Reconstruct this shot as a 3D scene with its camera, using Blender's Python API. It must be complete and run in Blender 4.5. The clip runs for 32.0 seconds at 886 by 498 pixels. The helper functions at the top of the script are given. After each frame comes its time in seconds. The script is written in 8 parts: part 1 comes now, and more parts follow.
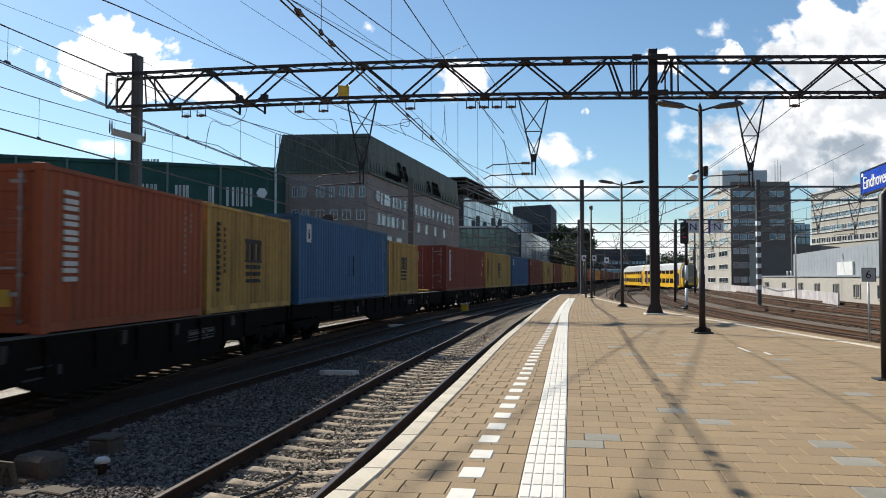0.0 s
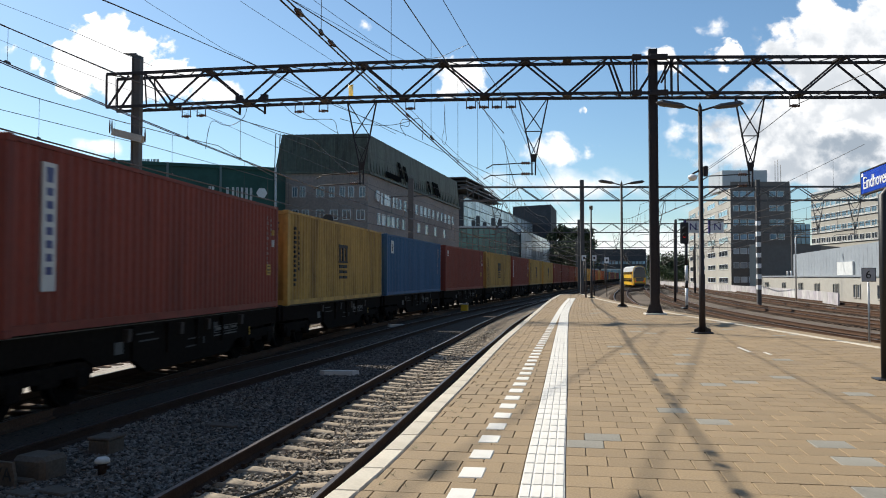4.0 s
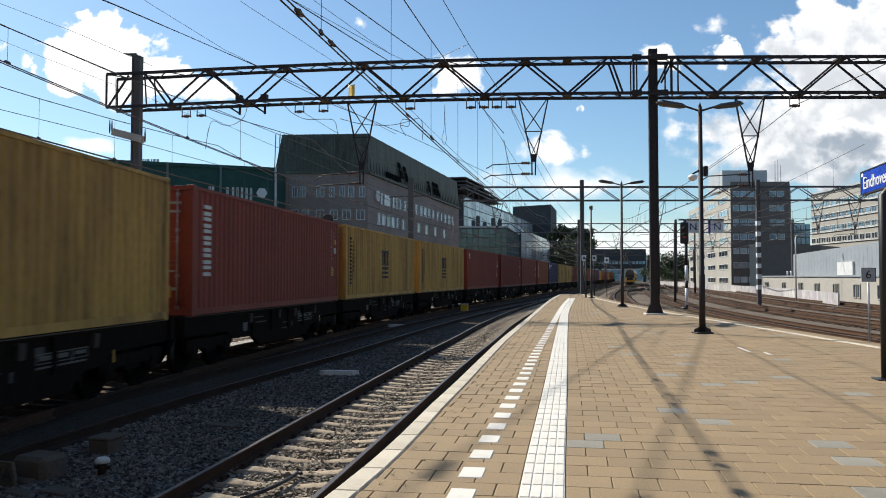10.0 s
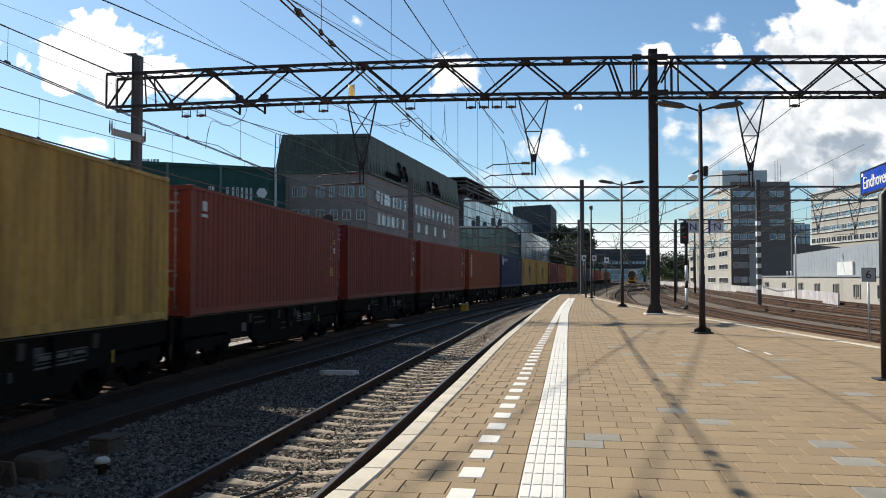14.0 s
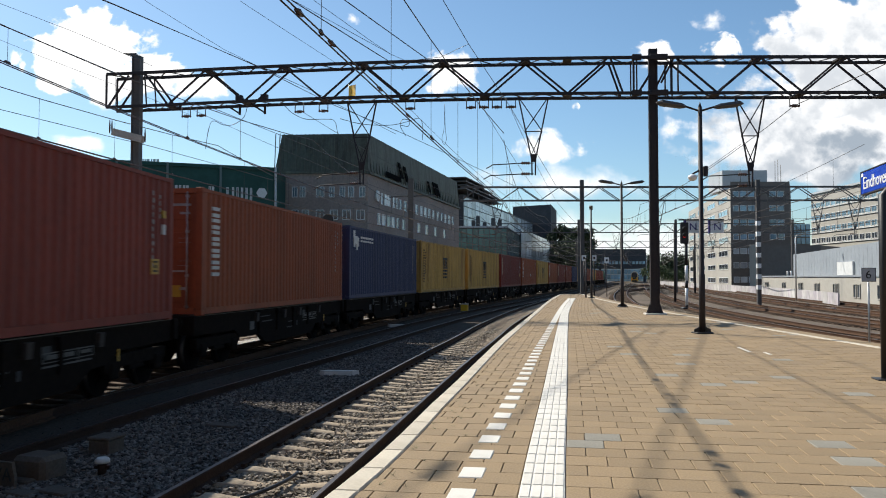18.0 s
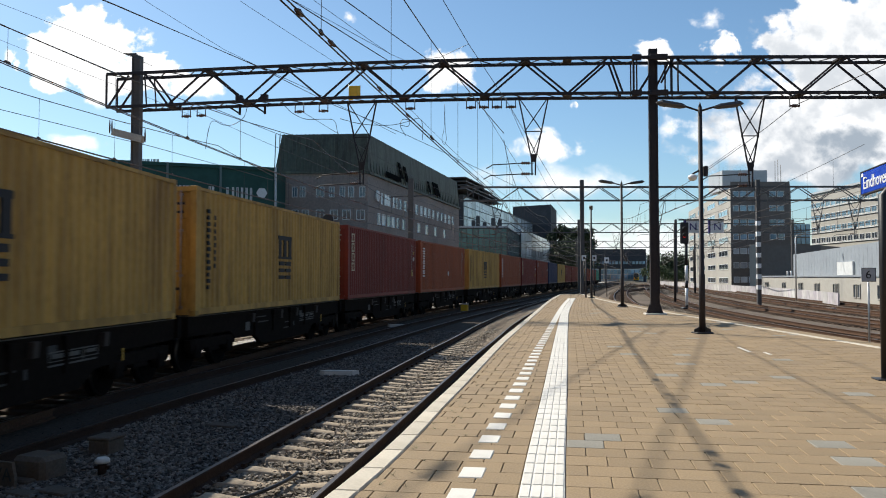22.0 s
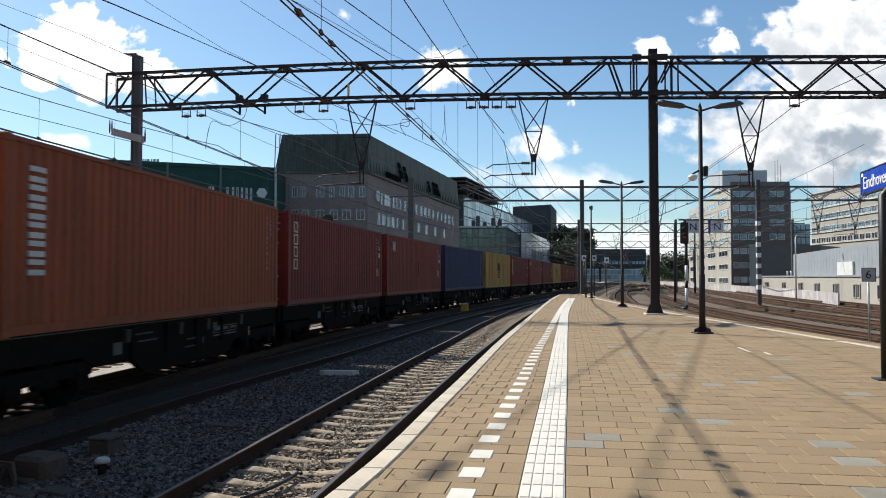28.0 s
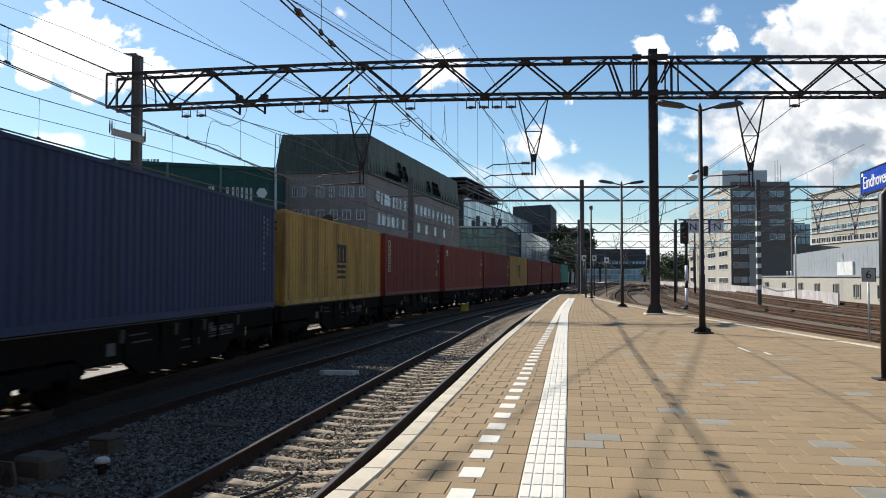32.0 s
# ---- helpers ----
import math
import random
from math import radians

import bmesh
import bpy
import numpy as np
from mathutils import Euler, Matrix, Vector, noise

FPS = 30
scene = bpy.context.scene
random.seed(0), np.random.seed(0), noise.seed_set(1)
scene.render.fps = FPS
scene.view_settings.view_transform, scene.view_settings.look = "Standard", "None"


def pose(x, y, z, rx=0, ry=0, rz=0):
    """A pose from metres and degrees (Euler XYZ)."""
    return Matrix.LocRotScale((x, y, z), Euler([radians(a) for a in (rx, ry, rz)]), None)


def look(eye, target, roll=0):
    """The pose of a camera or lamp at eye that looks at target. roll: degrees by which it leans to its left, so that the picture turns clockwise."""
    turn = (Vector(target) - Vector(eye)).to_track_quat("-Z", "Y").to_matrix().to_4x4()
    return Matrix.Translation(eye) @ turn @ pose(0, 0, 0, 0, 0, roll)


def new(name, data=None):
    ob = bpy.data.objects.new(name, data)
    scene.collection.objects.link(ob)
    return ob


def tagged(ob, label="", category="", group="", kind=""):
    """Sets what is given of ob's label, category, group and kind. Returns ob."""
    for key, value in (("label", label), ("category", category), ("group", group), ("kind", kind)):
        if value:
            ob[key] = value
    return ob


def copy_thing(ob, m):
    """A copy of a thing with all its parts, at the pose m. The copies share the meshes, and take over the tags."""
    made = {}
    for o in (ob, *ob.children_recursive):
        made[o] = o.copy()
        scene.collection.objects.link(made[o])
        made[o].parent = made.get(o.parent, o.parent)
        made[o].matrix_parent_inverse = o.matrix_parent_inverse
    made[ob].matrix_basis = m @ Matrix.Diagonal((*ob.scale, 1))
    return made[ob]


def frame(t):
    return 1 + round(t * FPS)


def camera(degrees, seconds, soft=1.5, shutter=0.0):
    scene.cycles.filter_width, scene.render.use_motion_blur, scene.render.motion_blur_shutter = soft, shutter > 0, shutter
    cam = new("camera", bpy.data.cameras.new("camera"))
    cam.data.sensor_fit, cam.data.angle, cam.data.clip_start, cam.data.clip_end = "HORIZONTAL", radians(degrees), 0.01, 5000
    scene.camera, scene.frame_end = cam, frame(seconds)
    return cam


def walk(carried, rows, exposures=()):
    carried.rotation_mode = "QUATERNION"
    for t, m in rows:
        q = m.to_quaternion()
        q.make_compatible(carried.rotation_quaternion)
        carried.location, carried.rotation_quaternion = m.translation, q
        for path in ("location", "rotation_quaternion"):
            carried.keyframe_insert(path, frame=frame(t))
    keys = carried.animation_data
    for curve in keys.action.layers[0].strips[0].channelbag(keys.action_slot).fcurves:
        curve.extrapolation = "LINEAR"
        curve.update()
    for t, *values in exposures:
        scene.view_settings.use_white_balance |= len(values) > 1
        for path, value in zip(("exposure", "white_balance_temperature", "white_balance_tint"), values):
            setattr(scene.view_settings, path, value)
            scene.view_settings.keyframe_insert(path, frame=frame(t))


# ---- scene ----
# ---- camera ----
EYE = (0.0, 0.0, 1.34)
cam = camera(57.82, 32.0, soft=1.0, shutter=0.35)
AIM = look(EYE, (-1.2503, 99.930, 1.34 + 3.508), 0.0)
walk(cam, [(0.0, AIM), (32.0, AIM)])

# ---- world, sun, exposure ----
SUN_EL = radians(40.7)
SUN_DIR = Vector((-0.71 * math.cos(SUN_EL), 0.704 * math.cos(SUN_EL), math.sin(SUN_EL))).normalized()
world = bpy.data.worlds.new("sky")
scene.world = world
world.use_nodes = True
wn = world.node_tree.nodes
wl = world.node_tree.links
sky = wn.new("ShaderNodeTexSky")
sky.sky_type = "NISHITA"
sky.sun_disc = False
sky.sun_elevation = SUN_EL
sky.sun_rotation = math.atan2(SUN_DIR.x, SUN_DIR.y)
sky.air_density = 1.0
sky.dust_density = 0.5
sky.ozone_density = 2.0
wn["Background"].inputs["Strength"].default_value = 0.092
tint = wn.new("ShaderNodeMix")
tint.data_type = "RGBA"
tint.blend_type = "MULTIPLY"
tint.inputs["Factor"].default_value = 1.0
tint.inputs["B"].default_value = (0.83, 1.0, 1.07, 1.0)
wl.new(sky.outputs["Color"], tint.inputs["A"])
wl.new(tint.outputs["Result"], wn["Background"].inputs["Color"])

sun_data = bpy.data.lights.new("sun", "SUN")
sun_data.energy = 5.3
sun_data.angle = radians(0.55)
sun_data.color = (1.0, 0.945, 0.84)
sun = new("sun", sun_data)
sun.matrix_world = look(SUN_DIR * 100, (0, 0, 0))
scene.view_settings.exposure = 0.35


# ---- materials ----
def rgb(r, g, b):
    return (r, g, b, 1.0)


def material(name, base, rough=0.6, metal=0.0, grain=30.0, amount=0.12, stain=1.2, stain_amount=0.2,
             stain_color=None, bump=0.0, random_amount=0.0, spec=0.5, bump_scale=None, island=False, streak=0.0):
    """Painted, stony or metal surface with fine grain, broad stains and per-piece variation."""
    m = bpy.data.materials.new(name)
    m.use_nodes = True
    n, l = m.node_tree.nodes, m.node_tree.links
    bsdf = n["Principled BSDF"]
    bsdf.inputs["Roughness"].default_value = rough
    bsdf.inputs["Metallic"].default_value = metal
    bsdf.inputs["Specular IOR Level"].default_value = spec
    tc = n.new("ShaderNodeTexCoord")
    fine = n.new("ShaderNodeTexNoise")
    fine.inputs["Scale"].default_value = grain
    fine.inputs["Detail"].default_value = 6
    broad = n.new("ShaderNodeTexNoise")
    broad.inputs["Scale"].default_value = stain
    broad.inputs["Detail"].default_value = 5
    broad.inputs["Roughness"].default_value = 0.65
    l.new(tc.outputs["Object"], fine.inputs["Vector"])
    if streak:
        mp = n.new("ShaderNodeMapping")
        mp.inputs["Scale"].default_value = (1, 1, streak)
        info0 = n.new("ShaderNodeObjectInfo")
        shift = n.new("ShaderNodeVectorMath")
        shift.operation = "SCALE"
        shift.inputs[0].default_value = (7.0, 13.0, 3.0)
        l.new(info0.outputs["Random"], shift.inputs["Scale"])
        l.new(shift.outputs["Vector"], mp.inputs["Location"])
        l.new(tc.outputs["Object"], mp.inputs["Vector"])
        l.new(mp.outputs["Vector"], broad.inputs["Vector"])
    else:
        l.new(tc.outputs["Object"], broad.inputs["Vector"])
    sc = stain_color or tuple(c * 0.55 for c in base)
    ramp = n.new("ShaderNodeMapRange")
    ramp.inputs["From Min"].default_value = 0.42
    ramp.inputs["From Max"].default_value = 0.72
    ramp.inputs["To Max"].default_value = min(1.0, stain_amount * 2)
    l.new(broad.outputs["Fac"], ramp.inputs["Value"])
    mix = n.new("ShaderNodeMix")
    mix.data_type = "RGBA"
    mix.inputs["A"].default_value = rgb(*base)
    mix.inputs["B"].default_value = rgb(*sc)
    l.new(ramp.outputs["Result"], mix.inputs["Factor"])
    hsv = n.new("ShaderNodeHueSaturation")
    l.new(mix.outputs["Result"], hsv.inputs["Color"])
    val = n.new("ShaderNodeMapRange")
    val.inputs["From Min"].default_value = 0.25
    val.inputs["From Max"].default_value = 0.75
    val.inputs["To Min"].default_value = 1 - amount
    val.inputs["To Max"].default_value = 1 + amount
    l.new(fine.outputs["Fac"], val.inputs["Value"])
    out = val.outputs["Result"]
    if random_amount:
        if island:
            info = n.new("ShaderNodeNewGeometry").outputs["Random Per Island"]
        else:
            info = n.new("ShaderNodeObjectInfo").outputs["Random"]
        r2 = n.new("ShaderNodeMapRange")
        r2.inputs["To Min"].default_value = 1 - random_amount
        r2.inputs["To Max"].default_value = 1 + random_amount
        l.new(info, r2.inputs["Value"])
        mul = n.new("ShaderNodeMath")
        mul.operation = "MULTIPLY"
        l.new(out, mul.inputs[0])
        l.new(r2.outputs["Result"], mul.inputs[1])
        out = mul.outputs["Value"]
    l.new(out, hsv.inputs["Value"])
    l.new(hsv.outputs["Color"], bsdf.inputs["Base Color"])
    if bump:
        b = n.new("ShaderNodeBump")
        b.inputs["Strength"].default_value = bump
        b.inputs["Distance"].default_value = 0.02
        src = fine
        if bump_scale:
            src = n.new("ShaderNodeTexNoise")
            src.inputs["Scale"].default_value = bump_scale
            src.inputs["Detail"].default_value = 8
            l.new(tc.outputs["Object"], src.inputs["Vector"])
        l.new(src.outputs["Fac"], b.inputs["Height"])
        l.new(b.outputs["Normal"], bsdf.inputs["Normal"])
    return m


def glowing(name, color, strength):
    m = bpy.data.materials.new(name)
    m.use_nodes = True
    b = m.node_tree.nodes["Principled BSDF"]
    b.inputs["Base Color"].default_value = rgb(*color)
    b.inputs["Emission Color"].default_value = rgb(*color)
    b.inputs["Emission Strength"].default_value = strength
    return m


def glass(name, tint, rough=0.06, spec=0.9):
    """Window glass seen from outside: a dark room behind a glossy pane."""
    m = material(name, tint, rough=rough, spec=spec, grain=0.4, amount=0.25, stain=0.15, stain_amount=0.2, random_amount=0.45)
    return m


M = {}
M["tile"] = material("paving_tile", (0.258, 0.178, 0.092), 0.85, grain=60, amount=0.18, stain=0.5, stain_amount=0.14,
                     stain_color=(0.17, 0.135, 0.10), bump=0.25, random_amount=0.10)
M["tile_joined"] = material("paving_tile_far", (0.258, 0.178, 0.092), 0.85, grain=60, amount=0.18, stain=0.5, stain_amount=0.14,
                            stain_color=(0.17, 0.135, 0.10), bump=0.25, random_amount=0.10, island=True)
M["tile_grey"] = material("grey_tile", (0.245, 0.225, 0.18), 0.85, grain=60, amount=0.15, bump=0.25, random_amount=0.1)
M["tile_white"] = material("white_tile", (0.65, 0.615, 0.545), 0.7, grain=50, amount=0.08, stain=3, stain_amount=0.12, random_amount=0.04)
M["kerb"] = material("kerb_stone", (0.52, 0.46, 0.36), 0.8, grain=40, amount=0.1, stain=2.0, stain_amount=0.22,
                     stain_color=(0.3, 0.25, 0.18), random_amount=0.08)
M["bed"] = material("bedding_sand", (0.14, 0.10, 0.065), 0.95, grain=80, amount=0.3)
M["concrete"] = material("concrete", (0.25, 0.235, 0.21), 0.9, grain=30, amount=0.15, stain=1.5, stain_amount=0.3, bump=0.3)
M["sleeper"] = material("sleeper_concrete", (0.33, 0.27, 0.20), 0.9, spec=0.12, grain=25, amount=0.2, stain=4, stain_amount=0.3,
                        stain_color=(0.26, 0.19, 0.13), bump=0.3, random_amount=0.12)
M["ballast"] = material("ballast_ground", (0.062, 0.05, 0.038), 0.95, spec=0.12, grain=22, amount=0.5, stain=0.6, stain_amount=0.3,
                        stain_color=(0.08, 0.055, 0.04), bump=1.0)
# darker copy of the ballast stone: the train's shade is in its colour
M["stone_shade_tint"] = material("shade_tinted_ballast_stone", (0.148, 0.13, 0.112), 0.9, spec=0.05, grain=30, amount=0.2, stain=0.5, stain_amount=0.25, random_amount=0.7, island=True)
M["stone"] = material("ballast_stone", (0.235, 0.205, 0.165), 0.9, spec=0.12, grain=30, amount=0.2, stain=0.5, stain_amount=0.25,
                      stain_color=(0.11, 0.07, 0.042), random_amount=0.7, island=True)
# near-black copy of the stone; shade beside the freight track is coloured in
M["stone_deep_shade"] = material("deep_shade_ballast_stone", (0.05, 0.046, 0.042), 0.9, spec=0.12, grain=30, amount=0.2, stain=0.5, stain_amount=0.25, random_amount=0.6, island=True)
# bright copy of the ballast: sunlight behind the train is put into this tone
M["pale_ballast"] = material("sunlight_toned_stone", (0.36, 0.33, 0.29), 0.95, spec=0.12, grain=20, amount=0.4, stain=0.8, stain_amount=0.25, bump=1.0)
M["old_concrete"] = material("stained_old_concrete", (0.105, 0.088, 0.07), 0.9, spec=0.2, grain=30, amount=0.2, stain=3, stain_amount=0.35, stain_color=(0.10, 0.06, 0.035), bump=0.3)
M["wood_sleeper"] = material("tarred_sleeper", (0.085, 0.058, 0.04), 0.9, spec=0.12, grain=12, amount=0.25, stain=2, stain_amount=0.3, random_amount=0.2, island=True)
M["rust_bed"] = material("rust_stained_bed", (0.105, 0.066, 0.042), 0.95, spec=0.12, grain=9, amount=0.5, stain=0.3, stain_amount=0.4, stain_color=(0.09, 0.05, 0.03), bump=1.0)
M["yard_rail"] = material("yard_rail_rust", (0.085, 0.048, 0.03), 0.85, spec=0.12, grain=30, amount=0.3, stain=1, stain_amount=0.3)
M["yard_ballast"] = material("grey_yard_ballast", (0.145, 0.118, 0.092), 0.95, spec=0.12, grain=9, amount=0.5, stain=0.25, stain_amount=0.4,
                             stain_color=(0.07, 0.045, 0.03), bump=1.0)
M["yard_stone"] = material("yard_stone", (0.22, 0.18, 0.135), 0.9, spec=0.12, grain=30, amount=0.25, random_amount=0.5, island=True)
M["rail_side"] = material("rail_rust", (0.042, 0.026, 0.019), 0.85, spec=0.12, grain=40, amount=0.3, stain=2, stain_amount=0.3, bump=0.3)
M["rail_top"] = material("rail_head", (0.19, 0.16, 0.14), 0.42, 1.0, grain=60, amount=0.08)
M["ground"] = material("ground_soil", (0.105, 0.085, 0.066), 0.95, spec=0.12, grain=6, amount=0.4, stain=0.08, stain_amount=0.35,
                       stain_color=(0.10, 0.10, 0.06), bump=0.6)
M["steel"] = material("dark_painted_steel", (0.032, 0.028, 0.030), 0.6, 0.0, spec=0.25, grain=25, amount=0.25, stain=1.5, stain_amount=0.25,
                      stain_color=(0.04, 0.028, 0.022))
M["steel_grey"] = material("weathered_grey_steel", (0.085, 0.082, 0.082), 0.6, 0.2, grain=20, amount=0.2, stain=1.2, stain_amount=0.3,
                           stain_color=(0.10, 0.08, 0.065))
M["galv"] = material("galvanised_steel", (0.42, 0.43, 0.43), 0.45, 0.6, grain=30, amount=0.12, stain=3, stain_amount=0.15)
M["wire"] = material("copper_wire", (0.06, 0.05, 0.045), 0.5, 0.5, grain=10, amount=0.1)
M["insulator"] = material("insulator_porcelain", (0.10, 0.055, 0.04), 0.25, grain=10, amount=0.1)
M["black"] = material("black_paint", (0.014, 0.014, 0.015), 0.5, grain=20, amount=0.2)
M["white"] = material("white_paint", (0.78, 0.78, 0.76), 0.55, grain=15, amount=0.06, stain=2, stain_amount=0.12)
M["blue_sign"] = material("blue_enamel", (0.012, 0.055, 0.42), 0.25, grain=8, amount=0.05)
M["sign_ink"] = material("sign_ink_blue", (0.05, 0.035, 0.16), 0.5, grain=8, amount=0.05)
M["yellow"] = material("yellow_paint", (0.72, 0.42, 0.02), 0.45, grain=14, amount=0.08, stain=2, stain_amount=0.1)
M["train_blue"] = material("train_blue_paint", (0.02, 0.035, 0.16), 0.35, grain=8, amount=0.06)
M["train_glass"] = glass("train_glass", (0.02, 0.025, 0.03))
M["grey_panel"] = material("grey_panel", (0.45, 0.46, 0.47), 0.45, 0.1, grain=4, amount=0.08, stain=0.4, stain_amount=0.15)
M["red_lens"] = glowing("red_lens", (0.6, 0.01, 0.01), 0.6)


# ---- mesh helpers ----
def mesh_of(name, bm, mats, smooth=False):
    me = bpy.data.meshes.new(name)
    bm.normal_update()
    bm.to_mesh(me)
    bm.free()
    for mm in (mats if isinstance(mats, (list, tuple)) else [mats]):
        me.materials.append(mm)
    if smooth:
        me.shade_smooth()
    return me


def part(name, bm, mat, parent=None, label="", at=None):
    ob = new(name, mesh_of(name, bm, mat))
    if parent is not None:
        ob.parent = parent
    if at is not None:
        ob.matrix_local = at
    if label:
        tagged(ob, label)
    return ob


def share(name, me, parent, at):
    ob = new(name, me)
    ob.parent = parent
    ob.matrix_local = at
    return ob


def thing(name, label, category, at=None, group="", kind=""):
    ob = new(name)
    if at is not None:
        ob.matrix_world = at
    return tagged(ob, label, category, group, kind)


def box(bm, x0, x1, y0, y1, z0, z1, mat=0, bevel=0.0):
    vs = [bm.verts.new((x, y, z)) for x in (x0, x1) for y in (y0, y1) for z in (z0, z1)]
    fs = [(0, 1, 3, 2), (4, 6, 7, 5), (0, 4, 5, 1), (2, 3, 7, 6), (0, 2, 6, 4), (1, 5, 7, 3)]
    faces = [bm.faces.new([vs[i] for i in f]) for f in fs]
    for f in faces:
        f.material_index = mat
    if bevel:
        es = list({e for f in faces for e in f.edges})
        r = bmesh.ops.bevel(bm, geom=es, offset=bevel, segments=1, affect="EDGES", clamp_overlap=True)
        for f in r["faces"]:
            f.material_index = mat
    return vs


def beam(bm, a, b, w, h, mat=0, up=(0, 0, 1)):
    """A bar of section w x h from a to b."""
    a, b = Vector(a), Vector(b)
    d = (b - a).normalized()
    u = Vector(up)
    if abs(d.dot(u)) > 0.97:
        u = Vector((0, 1, 0))
    s = d.cross(u).normalized()
    u = s.cross(d).normalized()
    ring = []
    for p in (a, b):
        ring.append([bm.verts.new(p + s * (i * w / 2) + u * (j * h / 2)) for i, j in ((-1, -1), (1, -1), (1, 1), (-1, 1))])
    for k in range(4):
        f = bm.faces.new((ring[0][k], ring[0][(k + 1) % 4], ring[1][(k + 1) % 4], ring[1][k]))
        f.material_index = mat
    bm.faces.new(ring[0][::-1]).material_index = mat
    bm.faces.new(ring[1]).material_index = mat


def bar_along(bm, pts, w, h):
    """One bent bar of section w x h through a row of points (in x and z)."""
    rings = []
    for p in pts:
        x, y, z = p
        rings.append([bm.verts.new((x, y + a * w / 2, z + b * h / 2)) for a, b in ((-1, -1), (1, -1), (1, 1), (-1, 1))])
    for r0, r1 in zip(rings, rings[1:]):
        for k in range(4):
            bm.faces.new((r0[k], r1[k], r1[(k + 1) % 4], r0[(k + 1) % 4]))
    bm.faces.new(rings[0])
    bm.faces.new(rings[-1][::-1])
    bmesh.ops.recalc_face_normals(bm, faces=bm.faces)


def tube(bm, pts, r, sides=8, mat=0, caps=True):
    """A round bar along a list of points; r may be one radius or one a point."""
    pts = [Vector(p) for p in pts]
    rs = r if isinstance(r, (list, tuple)) else [r] * len(pts)
    rings = []
    for i, p in enumerate(pts):
        d = (pts[min(i + 1, len(pts) - 1)] - pts[max(i - 1, 0)]).normalized()
        u = Vector((0, 0, 1)) if abs(d.z) < 0.95 else Vector((1, 0, 0))
        s = d.cross(u).normalized()
        u = s.cross(d)
        rings.append([bm.verts.new(p + (s * math.cos(a) + u * math.sin(a)) * rs[i])
                      for a in (2 * math.pi * k / sides for k in range(sides))])
    for q0, q1 in zip(rings, rings[1:]):
        for k in range(sides):
            f = bm.faces.new((q0[k], q0[(k + 1) % sides], q1[(k + 1) % sides], q1[k]))
            f.material_index = mat
            f.smooth = True
    if caps:
        bm.faces.new(rings[0][::-1]).material_index = mat
        bm.faces.new(rings[-1]).material_index = mat


def prism(bm, outline, y0, y1, mat=0):
    """An outline in x and z drawn out along y."""
    a = [bm.verts.new((x, y0, z)) for x, z in outline]
    b = [bm.verts.new((x, y1, z)) for x, z in outline]
    n = len(outline)
    for i in range(n):
        bm.faces.new((a[i], a[(i + 1) % n], b[(i + 1) % n], b[i])).material_index = mat
    bm.faces.new(a[::-1]).material_index = mat
    bm.faces.new(b).material_index = mat


def words(name, text, size, mat, parent, at, extrude=0.004):
    cu = bpy.data.curves.new(name, "FONT")
    cu.body, cu.size, cu.extrude = text, size, extrude
    cu.align_x, cu.align_y = "LEFT", "CENTER"
    ob = new(name, cu)
    dg = bpy.context.evaluated_depsgraph_get()
    me = bpy.data.meshes.new_from_object(ob.evaluated_get(dg))
    bpy.data.objects.remove(ob)
    me.materials.clear()
    me.materials.append(mat)
    out = new(name, me)
    out.parent = parent
    out.matrix_local = at
    return out


# ---- lines of the plan: the tracks ----
def spline(points):
    """y -> x by a smooth curve through (y, x) points."""
    ys = [p[0] for p in points]
    xs = [p[1] for p in points]
    sl = []
    for i in range(len(ys)):
        a, b = max(i - 1, 0), min(i + 1, len(ys) - 1)
        sl.append((xs[b] - xs[a]) / (ys[b] - ys[a]))

    def f(y):
        if y <= ys[0]:
            return xs[0] + sl[0] * (y - ys[0])
        if y >= ys[-1]:
            return xs[-1] + sl[-1] * (y - ys[-1])
        i = max(k for k in range(len(ys) - 1) if ys[k] <= y)
        h = ys[i + 1] - ys[i]
        t = (y - ys[i]) / h
        return ((2 * t**3 - 3 * t**2 + 1) * xs[i] + (t**3 - 2 * t**2 + t) * h * sl[i]
                + (-2 * t**3 + 3 * t**2) * xs[i + 1] + (t**3 - t**2) * h * sl[i + 1])
    return f


# the freight line: heading by distance along it, from the point abreast of the camera
HEAD_S = [-60, 0, 20, 40, 60, 80, 130, 230, 300, 560]
HEAD_A = [-0.15, 0.0110, 0.1042, 0.1758, 0.2407, 0.2194, 0.2250, 0.2349, 0.2387, 0.2390]
STEP = 1.0
LINE_S = np.arange(-60, 560, STEP)
_h = np.interp(LINE_S, HEAD_S, HEAD_A)
LINE_X = np.cumsum(np.sin(_h)) * STEP
LINE_Y = np.cumsum(np.cos(_h)) * STEP
LINE_X = LINE_X - LINE_X[60] - 7.823
LINE_Y = LINE_Y - LINE_Y[60]


def on_line(s):
    """Place (x, y) on the freight line's middle and the heading there."""
    return (float(np.interp(s, LINE_S, LINE_X)), float(np.interp(s, LINE_S, LINE_Y)), float(np.interp(s, HEAD_S, HEAD_A)))


def freight_x(y):
    return float(np.interp(y, LINE_Y, LINE_X))


near_x = spline([(-40, -8.2), (-10, -4.5), (0, -3.15), (10.3, -1.77), (19, -0.6), (28, 0.74), (37, 2.05), (50, 4.3), (68, 7.95),
                 (100, 15.2), (150, 26.8), (300, 62.5)])


def middle_x(y):
    return freight_x(y) + float(np.interp(y, [-40, 4, 9.7, 14, 22.6, 29, 45, 80, 300], [-0.5, 0.88, 1.25, 1.6, 2.55, 2.85, 3.25, 3.6, 3.6]))


